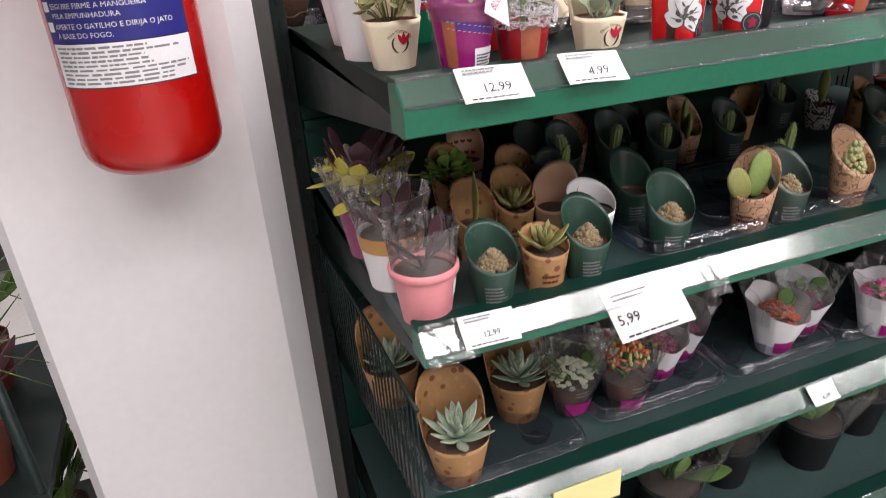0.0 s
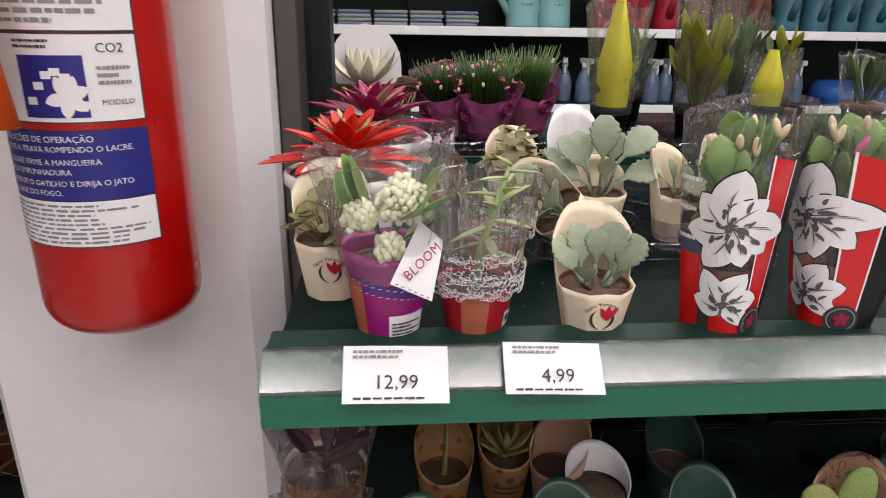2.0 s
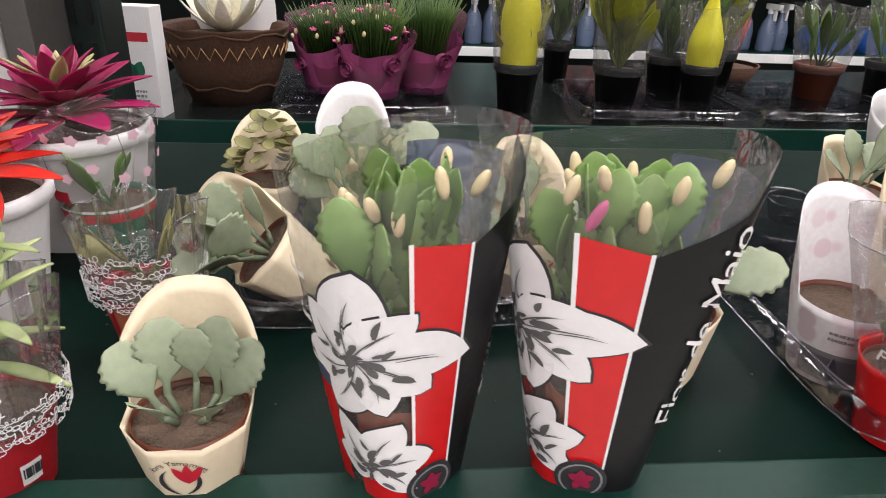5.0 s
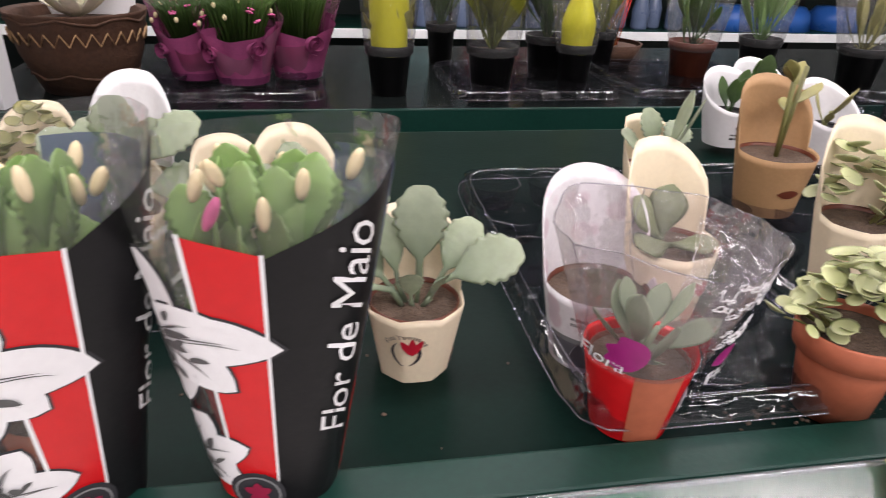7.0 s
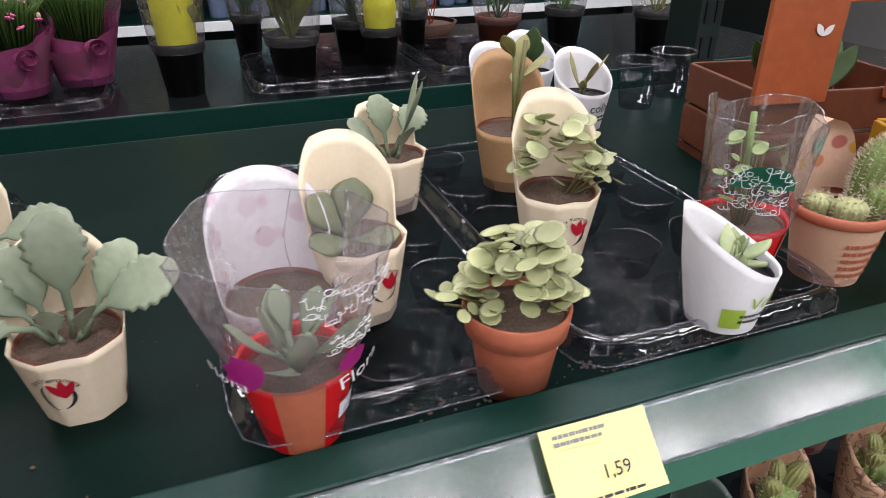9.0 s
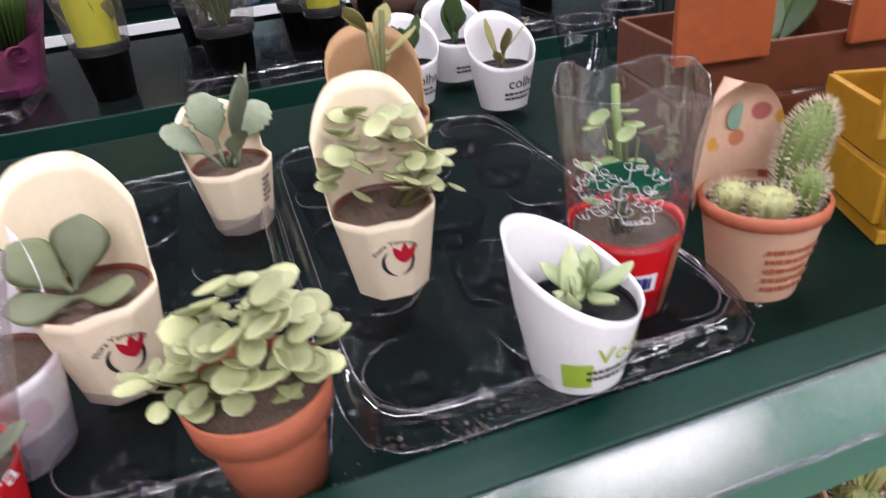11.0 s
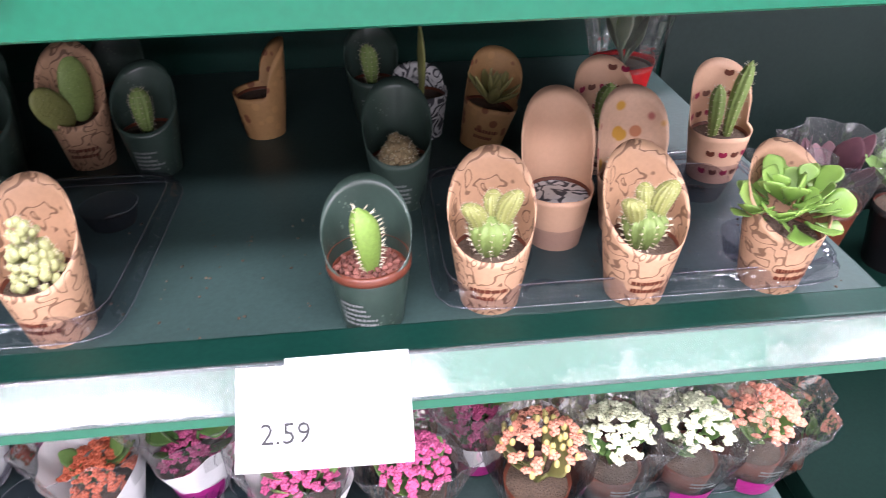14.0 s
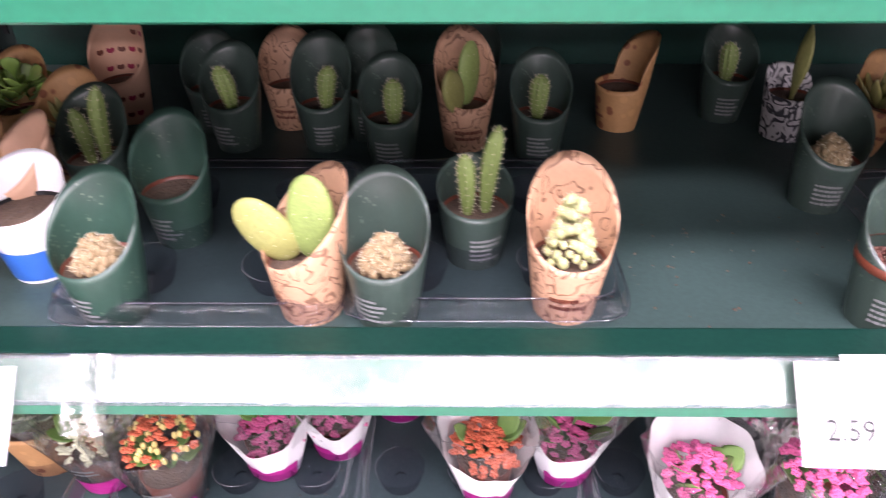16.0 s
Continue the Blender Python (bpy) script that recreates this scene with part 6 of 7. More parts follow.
# pink-wrapped flowering pots in mauve paper
def mauve_pot(x, y, seed, flowers, leaf, tall, label):
    ob = thing("potted_plant", pose(x, y, ZB + 0.004) @ Matrix.Diagonal((1.15, 1.15, 1.0, 1)), label, "potted plant", "mauve wrapped pots")
    part("pot", turned([(0.032, 0), (0.042, 0.07), (0.04, 0.07)], 24), BLACK, ob)
    part("soil", turned([(0, 0.066), (0.038, 0.064)], 18), SOIL, ob)
    cone_wrap(ob, 0.004, 0.115, 0.038, 0.06, MAUVE, seed, waves=4, amp=0.1, name="paper_wrap", front=0.03)
    cone_wrap(ob, 0.02, 0.15, 0.041, 0.062, MAUVE_FILM, seed + 5, waves=3, amp=0.12, name="outer_wrap", front=0.09)
    for ax, az, sz in ((0.5, 0.07, 1.0), (-0.7, 0.06, 0.8)):
        roll = sheet(lambda u, v: ((0.004 + 0.014 * u) * sz * math.cos(11 * u), -0.012 * v * sz, (0.004 + 0.014 * u) * sz * math.sin(11 * u)), 44, 1)
        part("paper_roll", shift(roll, pose(0.056 * math.sin(ax), -0.056 * math.cos(ax), az, 0, 0, math.degrees(ax))), MAUVE, ob, "rolled paper rose")
    ob["zs"] = 0.066
    rnd = random.Random(seed)
    gs = []
    for k in range(170):
        a, q = 2.4 * k, math.sqrt(k / 170)
        x1, y1 = 0.055 * q * math.cos(a), 0.055 * q * math.sin(a)
        gs.append(tube([(x1 * 0.5, y1 * 0.5, 0.06), (x1 * 0.9, y1 * 0.9, 0.06 + tall * 0.6), (x1 * 1.25, y1 * 1.25, 0.06 + tall * rnd.uniform(0.7, 1.05))], [0.0014, 0.0013, 0.0005], 4))
    part("foliage", join(gs), leaf, ob)
    if flowers:
        blossoms(ob, 34, PINK_FLOWER, seed, 0.06, tall * 0.75, 0.0065, buds=PINK_BUD, z=0.08)
    return ob


mauve_pot(0.395, 1.64, 113, True, GRASS_LEAF, 0.1, "pink-flowered pot wrapped in folded mauve paper")
mauve_pot(0.48, 1.60, 111, True, GRASS_LEAF, 0.12, "pink-flowered pot wrapped in mauve paper")
mauve_pot(0.575, 1.65, 112, False, GRASS_LEAF, 0.13, "tufted green plant wrapped in mauve paper")
# bark basket with a striped plant
ob = thing("potted_plant", pose(0.222, 1.59, ZB) @ Matrix.Diagonal((1.4, 1.4, 1.25, 1)), "woven bark basket with a cream-striped plant", "potted plant")
part("basket", turned([(0.05, 0), (0.068, 0.05), (0.076, 0.1), (0.078, 0.104), (0.07, 0.1), (0.06, 0.06)], 32), BARK, ob, "woven brown bark basket")
part("basket_band", join([tube([((0.0535 + 0.023 * f) * math.cos(a), (0.0535 + 0.023 * f) * math.sin(a), f * 0.1 + 0.004 * math.sin(a * 7)) for a in [k * 0.2618 for k in range(25)]], 0.0022, 5) for f in (0.25, 0.55, 0.95)]), BARK, ob)
part("soil", turned([(0, 0.092), (0.068, 0.088)], 18), SOIL, ob)
part("zigzag_thread", tube([((0.072 + 0.003 * (k % 2)) * math.cos(0.11 * k), (0.072 + 0.003 * (k % 2)) * math.sin(0.11 * k), 0.066 + 0.016 * (k % 2)) for k in range(58)], 0.0011, 4), KRAFT, ob, "pale zigzag stitching")
ob["zs"] = 0.088
rosette(ob, (9, 8, 6), 0.075, 0.024, VARIEGATED, 121, el0=15, el1=60, bend=0.9)
part("white_card", sheet(lambda u, v: (0.062 * math.sin((u - 0.5) * 2.2) * math.sqrt(max(0, 1 - max(0, v - 0.4) ** 2 / 0.36)), 0.05, 0.07 + 0.12 * v), 12, 24), WHITE_CARD, ob, "pale round-topped card")

box = thing("carton", pose(0.112, 1.46, ZB, 0, 0, -8), "tall white carton with red mark and green print", "carton")
part("carton_body", block(-0.035, 0.035, -0.02, 0.02, 0, 0.17, 0.001), WHITE_CARD, box, smooth=False)
part("red_mark", shift(rect(0.054, 0.014), pose(0, -0.0206, 0.125) @ UP), RED_INK, box, "red logo bar")
part("green_mark", shift(join([petal(0.03, 0.02, 2.0), petal(0.03, 0.02, 1.2)]), pose(0, -0.0206, 0.06) @ UP), GREEN_RAIL, box, "green leaf print")
part("fine_print", shift(bars(4, 0.05, 0.03, 12), pose(0, -0.0206, 0.03) @ UP), GREY_INK, box)

tray(0.31, 0.62, 1.44, 1.72, ZB + 0.001, 3, 3)
tray(0.84, 1.14, 1.44, 1.72, ZB + 0.001, 3, 3)
tray(1.17, 1.47, 1.45, 1.74, ZB + 0.001, 3, 3)
ob = thing("potted_plant", pose(1.25, 1.80, ZB), "brown bark bowl of sprouting red stems", "potted plant")
part("bowl", turned([(0.05, 0), (0.075, 0.05), (0.07, 0.05)], 28), BARK, ob)
part("soil", turned([(0, 0.045), (0.066, 0.043)], 18), BARK, ob)
part("red_sprout", join([tube([(0.02 * math.cos(k), 0.02 * math.sin(k), 0.04), (0.04 * math.cos(k * 1.3), 0.03 * math.sin(k * 1.3), 0.14 + 0.01 * (k % 4))], 0.0012, 4) for k in range(14)]), RED_LEAF, ob)
for rx, ry in ((1.21, 1.13), (1.285, 1.09), (1.36, 1.12)):
    empty_pot = thing("empty_cup", pose(rx, ry - 0.04, Z1), "empty clear plastic cup", "cup", "empty clear cups")
    part("cup_wall", turned([(0.02, 0), (0.03, 0.06)], 28), TRAY, empty_pot)
    part("cup_rim", tube([(0.03 * math.cos(k * 0.2618), 0.03 * math.sin(k * 0.2618), 0.06) for k in range(25)], 0.0009, 5), TRAY_EDGE, empty_pot, "bright rolled rim")


# ---- second shelf: small cacti in printed sleeves ----
def cactus_pot(x, y, card, plant, seed, turn=0, size=1.0, tilt=(0, 0), z=Z2, high=0.098, kind="oval", label="", soil=SOIL, h=0.05, extra=""):
    kinds = {"DARK": (DARK_CARD, "dark green"), "GREEN": (GREEN_CARD, "green"), "SWIRL": (KRAFT_SWIRL, "kraft swirl-printed"), "DOT": (KRAFT_DOT, "kraft dotted"), "HEART": (PEACH, "heart-printed"), "PEACH": (PEACH, "plain peach"), "FLORAL": (FLORAL, "floral"), "MARBLE": (MARBLE_CARD, "black and white")}
    mat, word = kinds[card]
    what = {"column": "an upright cactus", "clump": "a knobbly pale cactus", "trio": "a three-armed cactus", "pads": "a yellow-green pad cactus", "ball": "a round spiny cactus", "succ": "a leafy green succulent", "rosette": "a rosette succulent", "bright": "a bright green spine-edged cactus", "none": "a dry top", "tall": "a tall green cactus", "leaf": "a long upright leaf"}[plant]
    ob, at = potted(x, y, z, turn, 0.021, 0.028, h, high, mat, kind, label=label or f"{word} sleeve with {what}", group=f"{word} cactus sleeves", pot=BROWN_POT, soil=soil, tilt=tilt, fill=0.84, size=size)
    rnd = random.Random(seed)
    if card in ("DARK", "GREEN"):
        part("sleeve_text", wrapped(bars(5, 0.028, 0.022, seed), at, 0.02, 0.0008, rnd.uniform(-0.4, 0.4), 0.025), GREY_INK, ob, "pale lettering bars")
    if card == "HEART":
        for k in range(22):
            t, zz = math.pi + (k % 5 - 2) * 0.42 + 0.21 * (k // 5 % 2), 0.008 + 0.019 * (k // 5)
            heart = join([petal(0.0064, 0.0046, radians(a)) for a in (62, 118)])
            part("heart_print", wrapped(heart, at, zz + 0.002, -0.0016 if zz > h - 0.006 else 0.0008, t if zz > h - 0.006 else t - math.pi, 0.026), (MAROON_INK, BROWN_POT)[k % 2], ob)
    if card in ("SWIRL", "DOT"):
        part("sleeve_text", wrapped(bars(2, 0.03, 0.014, seed), at, 0.02, 0.0008, 0.0, 0.025), BROWN_POT, ob)
    if plant == "column":
        column(ob, rnd.uniform(-0.004, 0.004), 0, 0.045, 0.0085, CACTUS_GREEN, 10, (rnd.uniform(-0.008, 0.008), 0), seed)
    elif plant == "tall":
        column(ob, -0.006, 0, 0.05, 0.0065, CACTUS_GREEN, 7, (-0.003, 0), seed)
        column(ob, 0.008, 0, 0.07, 0.0065, CACTUS_GREEN, 7, (0.008, 0), seed + 1)
    elif plant == "clump":
        clump(ob, 70, 0.0034, CACTUS_PALE if seed % 2 else DRY_CACTUS, seed, 0.016, 0.045 if seed % 2 else 0.02)
    elif plant == "ball":
        column(ob, 0, 0, 0.026, 0.0165, CACTUS_GREEN, 13, seed=seed, spine=0.005, rows=8)
    elif plant == "trio":
        column(ob, 0, 0, 0.03, 0.014, CACTUS_GREEN, 12, seed=seed, spine=0.004, rows=7)
        column(ob, -0.009, -0.002, 0.021, 0.0072, CACTUS_YELLOW, 12, (-0.007, -0.003), seed + 1, 0.0014, 10, ob["zs"] + 0.018)
        column(ob, 0.008, 0.0, 0.029, 0.0072, CACTUS_YELLOW, 12, (0.009, 0.0), seed + 2, 0.0014, 12, ob["zs"] + 0.018)
        column(ob, 0.001, 0.004, 0.022, 0.006, CACTUS_YELLOW, 12, (0.0, 0.006), seed + 3, 0.0018, 8, ob["zs"] + 0.02)
    elif plant == "pads":
        pad(ob, -0.006, -0.006, 0.054, 0.0165, CACTUS_YELLOW, -34, 52)
        pad(ob, 0.002, 0.004, 0.064, 0.0165, CACTUS_GREEN, 4, 40)
    elif plant == "succ":
        spoon = leaf_mesh("spoon", SPOON_LEAF, lambda: leaf_shape(0.027, 0.021, 0.0013, 0.25, 0.48, 0.02, 0.25))
        for k in range(44):
            q, a = math.sqrt(k / 44), 2.4 * k
            put_leaf(ob, spoon, 0.02 * q * math.cos(a), 0.02 * q * math.sin(a), ob["zs"] + 0.034 * (1 - 0.6 * q * q) * rnd.uniform(0.6, 1.1), math.degrees(a) + rnd.uniform(-40, 40), 66 - 66 * q + rnd.uniform(-28, 28), rnd.uniform(0.6, 1.1), rnd.uniform(-40, 40))
    elif plant == "rosette":
        rosette(ob, (7, 6, 4), 0.036, 0.012, OLIVE_LEAF, seed, tip=1.0, thick=0.003, el0=25)
    elif plant == "leaf":
        put_leaf(ob, leaf_mesh("longleaf", CACTUS_YELLOW, lambda: leaf_shape(0.075, 0.02, 0.003, 0.1, 0.85, 0, 0)), 0, 0, ob["zs"] - 0.002, 0, 86)
    elif plant == "bright":
        column(ob, 0, 0, 0.05, 0.0095, CACTUS_BRIGHT, 3, (-0.004, 0), seed, 0.0046, 16)
        me = leaf_mesh("chip", CHIPS, lambda: ball(0.0028, 0.0023, 0.0017, 6, 4, 0.5))
        for k in range(60):
            a, q = 2.4 * k, math.sqrt(k / 60)
            part("gravel", me, None, ob, m=pose(0.0235 * q * math.cos(a), 0.0235 * q * math.sin(a), ob["zs"] + 0.0002, rnd.uniform(0, 90), rnd.uniform(0, 90), 0))
    return ob


# right-hand stretch
ob = cactus_pot(1.068, 0.596, "DARK", "bright", 201, high=0.097, soil=CHIPS)
part("pot_rim", turned([(0.0268, 0.045), (0.0285, 0.046), (0.0285, 0.052), (0.0262, 0.0522)], 32), BROWN_POT, ob, "brown pot rim")
cactus_pot(1.152, 0.608, "SWIRL", "trio", 202, turn=-8, high=0.106)
cactus_pot(1.258, 0.604, "SWIRL", "trio", 212, turn=6, high=0.106)
cactus_pot(1.362, 0.606, "SWIRL", "succ", 204, turn=8, high=0.1)
cactus_pot(1.217, 0.68, "PEACH", "none", 205, kind="flap", high=0.118, soil=MARBLE_CARD)
cactus_pot(1.28, 0.69, "FLORAL", "ball", 206, kind="flap", high=0.112)
cactus_pot(1.39, 0.77, "HEART", "tall", 207, kind="flap", high=0.102)
cactus_pot(1.29, 0.80, "HEART", "column", 208, kind="flap", high=0.1)
cactus_pot(1.095, 0.755, "DARK", "clump", 210, high=0.105)
cactus_pot(1.182, 0.865, "DOT", "rosette", 211, kind="flap", high=0.095, tilt=(0, 14))
cactus_pot(1.125, 0.90, "MARBLE", "leaf", 213, kind="flap", high=0.07, turn=20)
cactus_pot(1.075, 0.95, "DARK", "column", 214, high=0.1)
cactus_pot(0.955, 0.925, "DOT", "none", 215, kind="flap", high=0.1, turn=-75, label="kraft sleeve turned edge-on with torn card")
ob, at = potted(1.35, 0.93, Z2, 0, 0.024, 0.034, 0.06, 0.06, BRIGHT_RED, "plain", label="red cup in clear printed film", fill=0.9)
cone_wrap(ob, 0.055, 0.13, 0.035, 0.05, CLEAR, 17)
fan(ob, 6, 0.05, 0.02, GREY_LEAF, 217, (40, 85), 0, 0.005)
# left-hand stretch
row = [
    (0.853, 0.608, "SWIRL", "clump", 221, 0, 0.106), (0.792, 0.672, "DARK", "tall", 222, 10, 0.075), (0.73, 0.6, "DARK", "clump", 224, 0, 0.1),
    (0.676, 0.606, "SWIRL", "pads", 223, -52, 0.104), (0.716, 0.838, "DARK", "column", 226, 0, 0.1),
    (0.788, 0.875, "SWIRL", "pads", 228, 10, 0.115), (0.86, 0.85, "DARK", "column", 229, 0, 0.1), (0.69, 0.90, "DARK", "none", 236, 0, 0.112), (0.645, 0.875, "DARK", "column", 231, 0, 0.11),
    (0.554, 0.875, "DARK", "column", 232, 0, 0.1), (0.54, 0.6, "GREEN", "clump", 234, -8, 0.1), (0.555, 0.70, "GREEN", "none", 235, 0, 0.1),
    (0.414, 0.945, "HEART", "none", 237, 0, 0.115), (0.435, 0.70, "PEACH", "none", 238, -40, 0.1), (0.35, 0.86, "DOT", "succ", 239, 0, 0.1), (0.43, 0.80, "DOT", "rosette", 240, 0, 0.1),
    (0.29, 0.585, "GREEN", "clump", 260, 0, 0.09), (0.358, 0.59, "DOT", "rosette", 242, 0, 0.07), (0.414, 0.59, "GREEN", "clump", 262, 0, 0.096), (0.385, 0.72, "DOT", "rosette", 244, 0, 0.1), (0.32, 0.70, "DOT", "leaf", 245, 0, 0.1),
    (0.47, 0.755, "DARK", "tall", 246, 0, 0.1), (0.60, 0.93, "SWIRL", "none", 247, 0, 0.1), (0.52, 0.92, "DARK", "none", 248, 0, 0.1), (0.80, 0.97, "DARK", "none", 249, 0, 0.1),
]
for x, y, card, plant, seed, turn, high in row:
    cactus_pot(x, y, card, plant, seed, turn, high=high)
tray(1.115, 1.41, 0.586, 0.78, Z2 + 0.0015, 3, 2, h=0.02)
tray(0.70, 0.895, 0.584, 0.80, Z2 + 0.0015, 2, 2, h=0.02)
tray(0.50, 0.695, 0.578, 0.80, Z2 + 0.0015, 2, 2, h=0.02)
ob, at = potted(0.462, 0.655, Z2, 0, 0.022, 0.03, 0.055, 0.085, WHITE_CARD, "oval", label="white and blue printed cup with a black rim", pot=BLACK)
part("blue_band", wrapped(rect(0.17, 0.026, 30, 2), at, 0.016, 0.0008, 0, 0.025), BASIN_BLUE, ob, "blue printed band")
# end of the second shelf by the pillar
ob, at = potted(0.212, 0.592, Z2, 0, 0.027, 0.036, 0.062, 0.062, PINKISH, "plain", label="pink plastic pot with crinkled clear film", fill=0.9)
part("rim", turned([(0.0362, 0.056), (0.0385, 0.057), (0.0385, 0.064), (0.0355, 0.065)], 32), PINKISH, ob)
part("sticker", wrapped(rect(0.01, 0.02, 4, 3), at, 0.04, 0.0009, 0.9, 0.032), WHITE_CARD, ob, "white sticker")
cone_wrap(ob, 0.06, 0.11, 0.035, 0.037, CRINKLE, 21, waves=10, amp=0.1)
fan(ob, 7, 0.045, 0.018, PURPLE_LEAF, 251, (20, 70), 0, 0.006)
ob, at = potted(0.205, 0.685, Z2, 0, 0.03, 0.04, 0.07, 0.07, WHITE_CARD, "plain", label="white pot with an ochre band and clear film", fill=0.9)
part("ochre_band", wrapped(rect(0.25, 0.02, 36, 2), at, 0.062, 0.001, 0, 0.04), OCHRE, ob)
cone_wrap(ob, 0.068, 0.12, 0.04, 0.05, CRINKLE, 22, waves=8, amp=0.08)
fan(ob, 8, 0.05, 0.02, PURPLE_LEAF, 252, (20, 70), 0, 0.006)
ob, at = potted(0.205, 0.785, Z2, 0, 0.03, 0.042, 0.08, 0.08, MAUVE, "plain", label="yellowing leafy plant in a crinkled film pot", fill=0.9)
fan(ob, 26, 0.042, 0.026, YELLOW_LEAF, 253, (-30, 75), 0.06, 0.03, lift=0.02)
fan(ob, 12, 0.05, 0.03, PURPLE_LEAF, 254, (30, 85), 0.03, 0.02, lift=0.03)
cone_wrap(ob, 0.07, 0.13, 0.042, 0.06, CRINKLE, 23, waves=8, amp=0.08)

# ---- third shelf: wrapped flowering pots ----
def bouquet(x, y, seed, flower, wrap=WHITE_CARD, buds=None, film=True, z=Z3, scale=1.0, label="", tall=0.085, leaf=GREEN_LEAF):
    names = {WHITE_FLOWER: "white", PINK_FLOWER: "hot pink", SALMON_FLOWER: "salmon", RED_FLOWER: "red", YELLOW_BUD: "yellow"}
    ob = thing("potted_plant", pose(x, y, z) @ Matrix.Diagonal((scale, scale, scale, 1)), label or f"{names[flower]} kalanchoe bouquet in a printed wrap", "potted plant", "wrapped kalanchoes")
    part("pot", turned([(0.02, 0), (0.028, 0.05), (0.027, 0.05), (0.024, 0.04)], 20), BROWN_POT, ob)
    part("soil", turned([(0, 0.046), (0.026, 0.045)], 16), SOIL, ob)
    ob["zs"] = 0.046
    cone_wrap(ob, 0.002, 0.1, 0.023, 0.046, CRINKLE if wrap is CLEAR else wrap, seed, waves=4, amp=0.05, name="wrap", front=0.03)
    at = cup_surface(0.024, 0.044, 0.1)
    part("wrap_print", wrapped(rect(0.05, 0.022, 10, 3), at, 0.02, 0.0025, 0.1, 0.03), PURPLE, ob, "magenta printed base")
    part("wrap_print", wrapped(bars(2, 0.03, 0.012, seed), at, 0.05, 0.003, 0.1, 0.036), GREY_INK, ob)
    if film:
        cone_wrap(ob, 0.06, 0.115, 0.04, 0.055, CLEAR, seed + 1, waves=6, amp=0.08)
    fan(ob, 6, 0.036, 0.022, leaf, seed, (15, 60), 0.03, 0.008, lift=0.014)
    blossoms(ob, 84, flower, seed, 0.033, 0.032, 0.005, z=tall, buds=buds)
    return ob


for x, y, seed, flower, wrap, buds, tall in (
    (0.991, 0.612, 301, PINK_FLOWER, WHITE_CARD, None, 0.07), (1.09, 0.605, 302, PINK_FLOWER, CLEAR, None, 0.085), (1.272, 0.615, 304, WHITE_FLOWER, CLEAR, None, 0.09),
    (1.345, 0.615, 305, WHITE_FLOWER, CLEAR, None, 0.092), (1.412, 0.62, 306, SALMON_FLOWER, CLEAR, None, 0.09), (0.807, 0.648, 307, RED_FLOWER, WHITE_CARD, None, 0.062),
    (0.884, 0.67, 309, PINK_FLOWER, WHITE_CARD, None, 0.05), (0.515, 0.635, 310, RED_FLOWER, CLEAR, YELLOW_BUD, 0.085), (0.60, 0.675, 311, PINK_FLOWER, WHITE_CARD, None, 0.05),
    (0.66, 0.70, 312, PINK_FLOWER, WHITE_CARD, None, 0.05), (1.153, 0.67, 313, PINK_FLOWER, WHITE_CARD, None, 0.06), (0.44, 0.66, 314, WHITE_FLOWER, CLEAR, None, 0.06),
    (0.72, 0.75, 315, PINK_FLOWER, WHITE_CARD, None, 0.05), (0.95, 0.76, 316, PINK_FLOWER, WHITE_CARD, None, 0.05), (1.21, 0.78, 317, PINK_FLOWER, WHITE_CARD, None, 0.05)):
    bouquet(x, y, seed, flower, wrap, buds, tall=tall - 0.01)
bouquet(1.199, 0.60, 303, SALMON_FLOWER, CLEAR, YELLOW_BUD, film=False, label="salmon and yellow budding kalanchoe with broad leaves", scale=1.1, leaf=OLIVE_LEAF)
for a, b in ((0.455, 0.68), (0.69, 0.9), (0.905, 1.1), (1.17, 1.42)):
    tray(a, b, 0.60, 0.82, Z3 + 0.0015, 3, 2)
for x, y, seed in ((0.244, 0.612, 321), (0.37, 0.688, 322), (0.215, 0.80, 323)):
    ob, at = potted(x, y, Z3, 0, 0.03, 0.044, 0.07, 0.14, KRAFT_DOT, "flap", label="kraft dotted sleeve with an echeveria", group="kraft echeverias", fill=0.8)
    rosette(ob, (10, 9, 7, 5), 0.05, 0.0135, ROSETTE_LEAF, seed, tip=1.0, thick=0.0022, el0=14, el1=70, y=-0.008)
tray(0.20, 0.42, 0.575, 0.78, Z3 + 0.0015, 2, 2)
tag = thing("price_label", pose(0.385, 0.525, 0.728), "yellow paper label on the lower rail", "price label", "price labels")
part("paper", block(-0.05, 0.05, -0.001, 0.0, -0.02, 0.025), YELLOW_PAPER, tag, smooth=False)

# ---- bottom shelf: dark foliage ----
for k, (x, y) in enumerate(((0.30, 0.68), (0.48, 0.7), (0.64, 0.66), (0.80, 0.7), (0.97, 0.67), (1.13, 0.7), (1.3, 0.68))):
    ob, at = potted(x, y, Z4, 0, 0.04, 0.055, 0.1, 0.1, BLACK, "plain", label="dark pot of leafy foliage in clear film", group="foliage pots")
    fan(ob, 14, 0.09, 0.03, DARK_LEAF if k % 2 else GREEN_LEAF, 330 + k, (20, 80), 0.0, 0.015, lift=0.02)
    cone_wrap(ob, 0.09, 0.2, 0.055, 0.09, CLEAR, 340 + k)

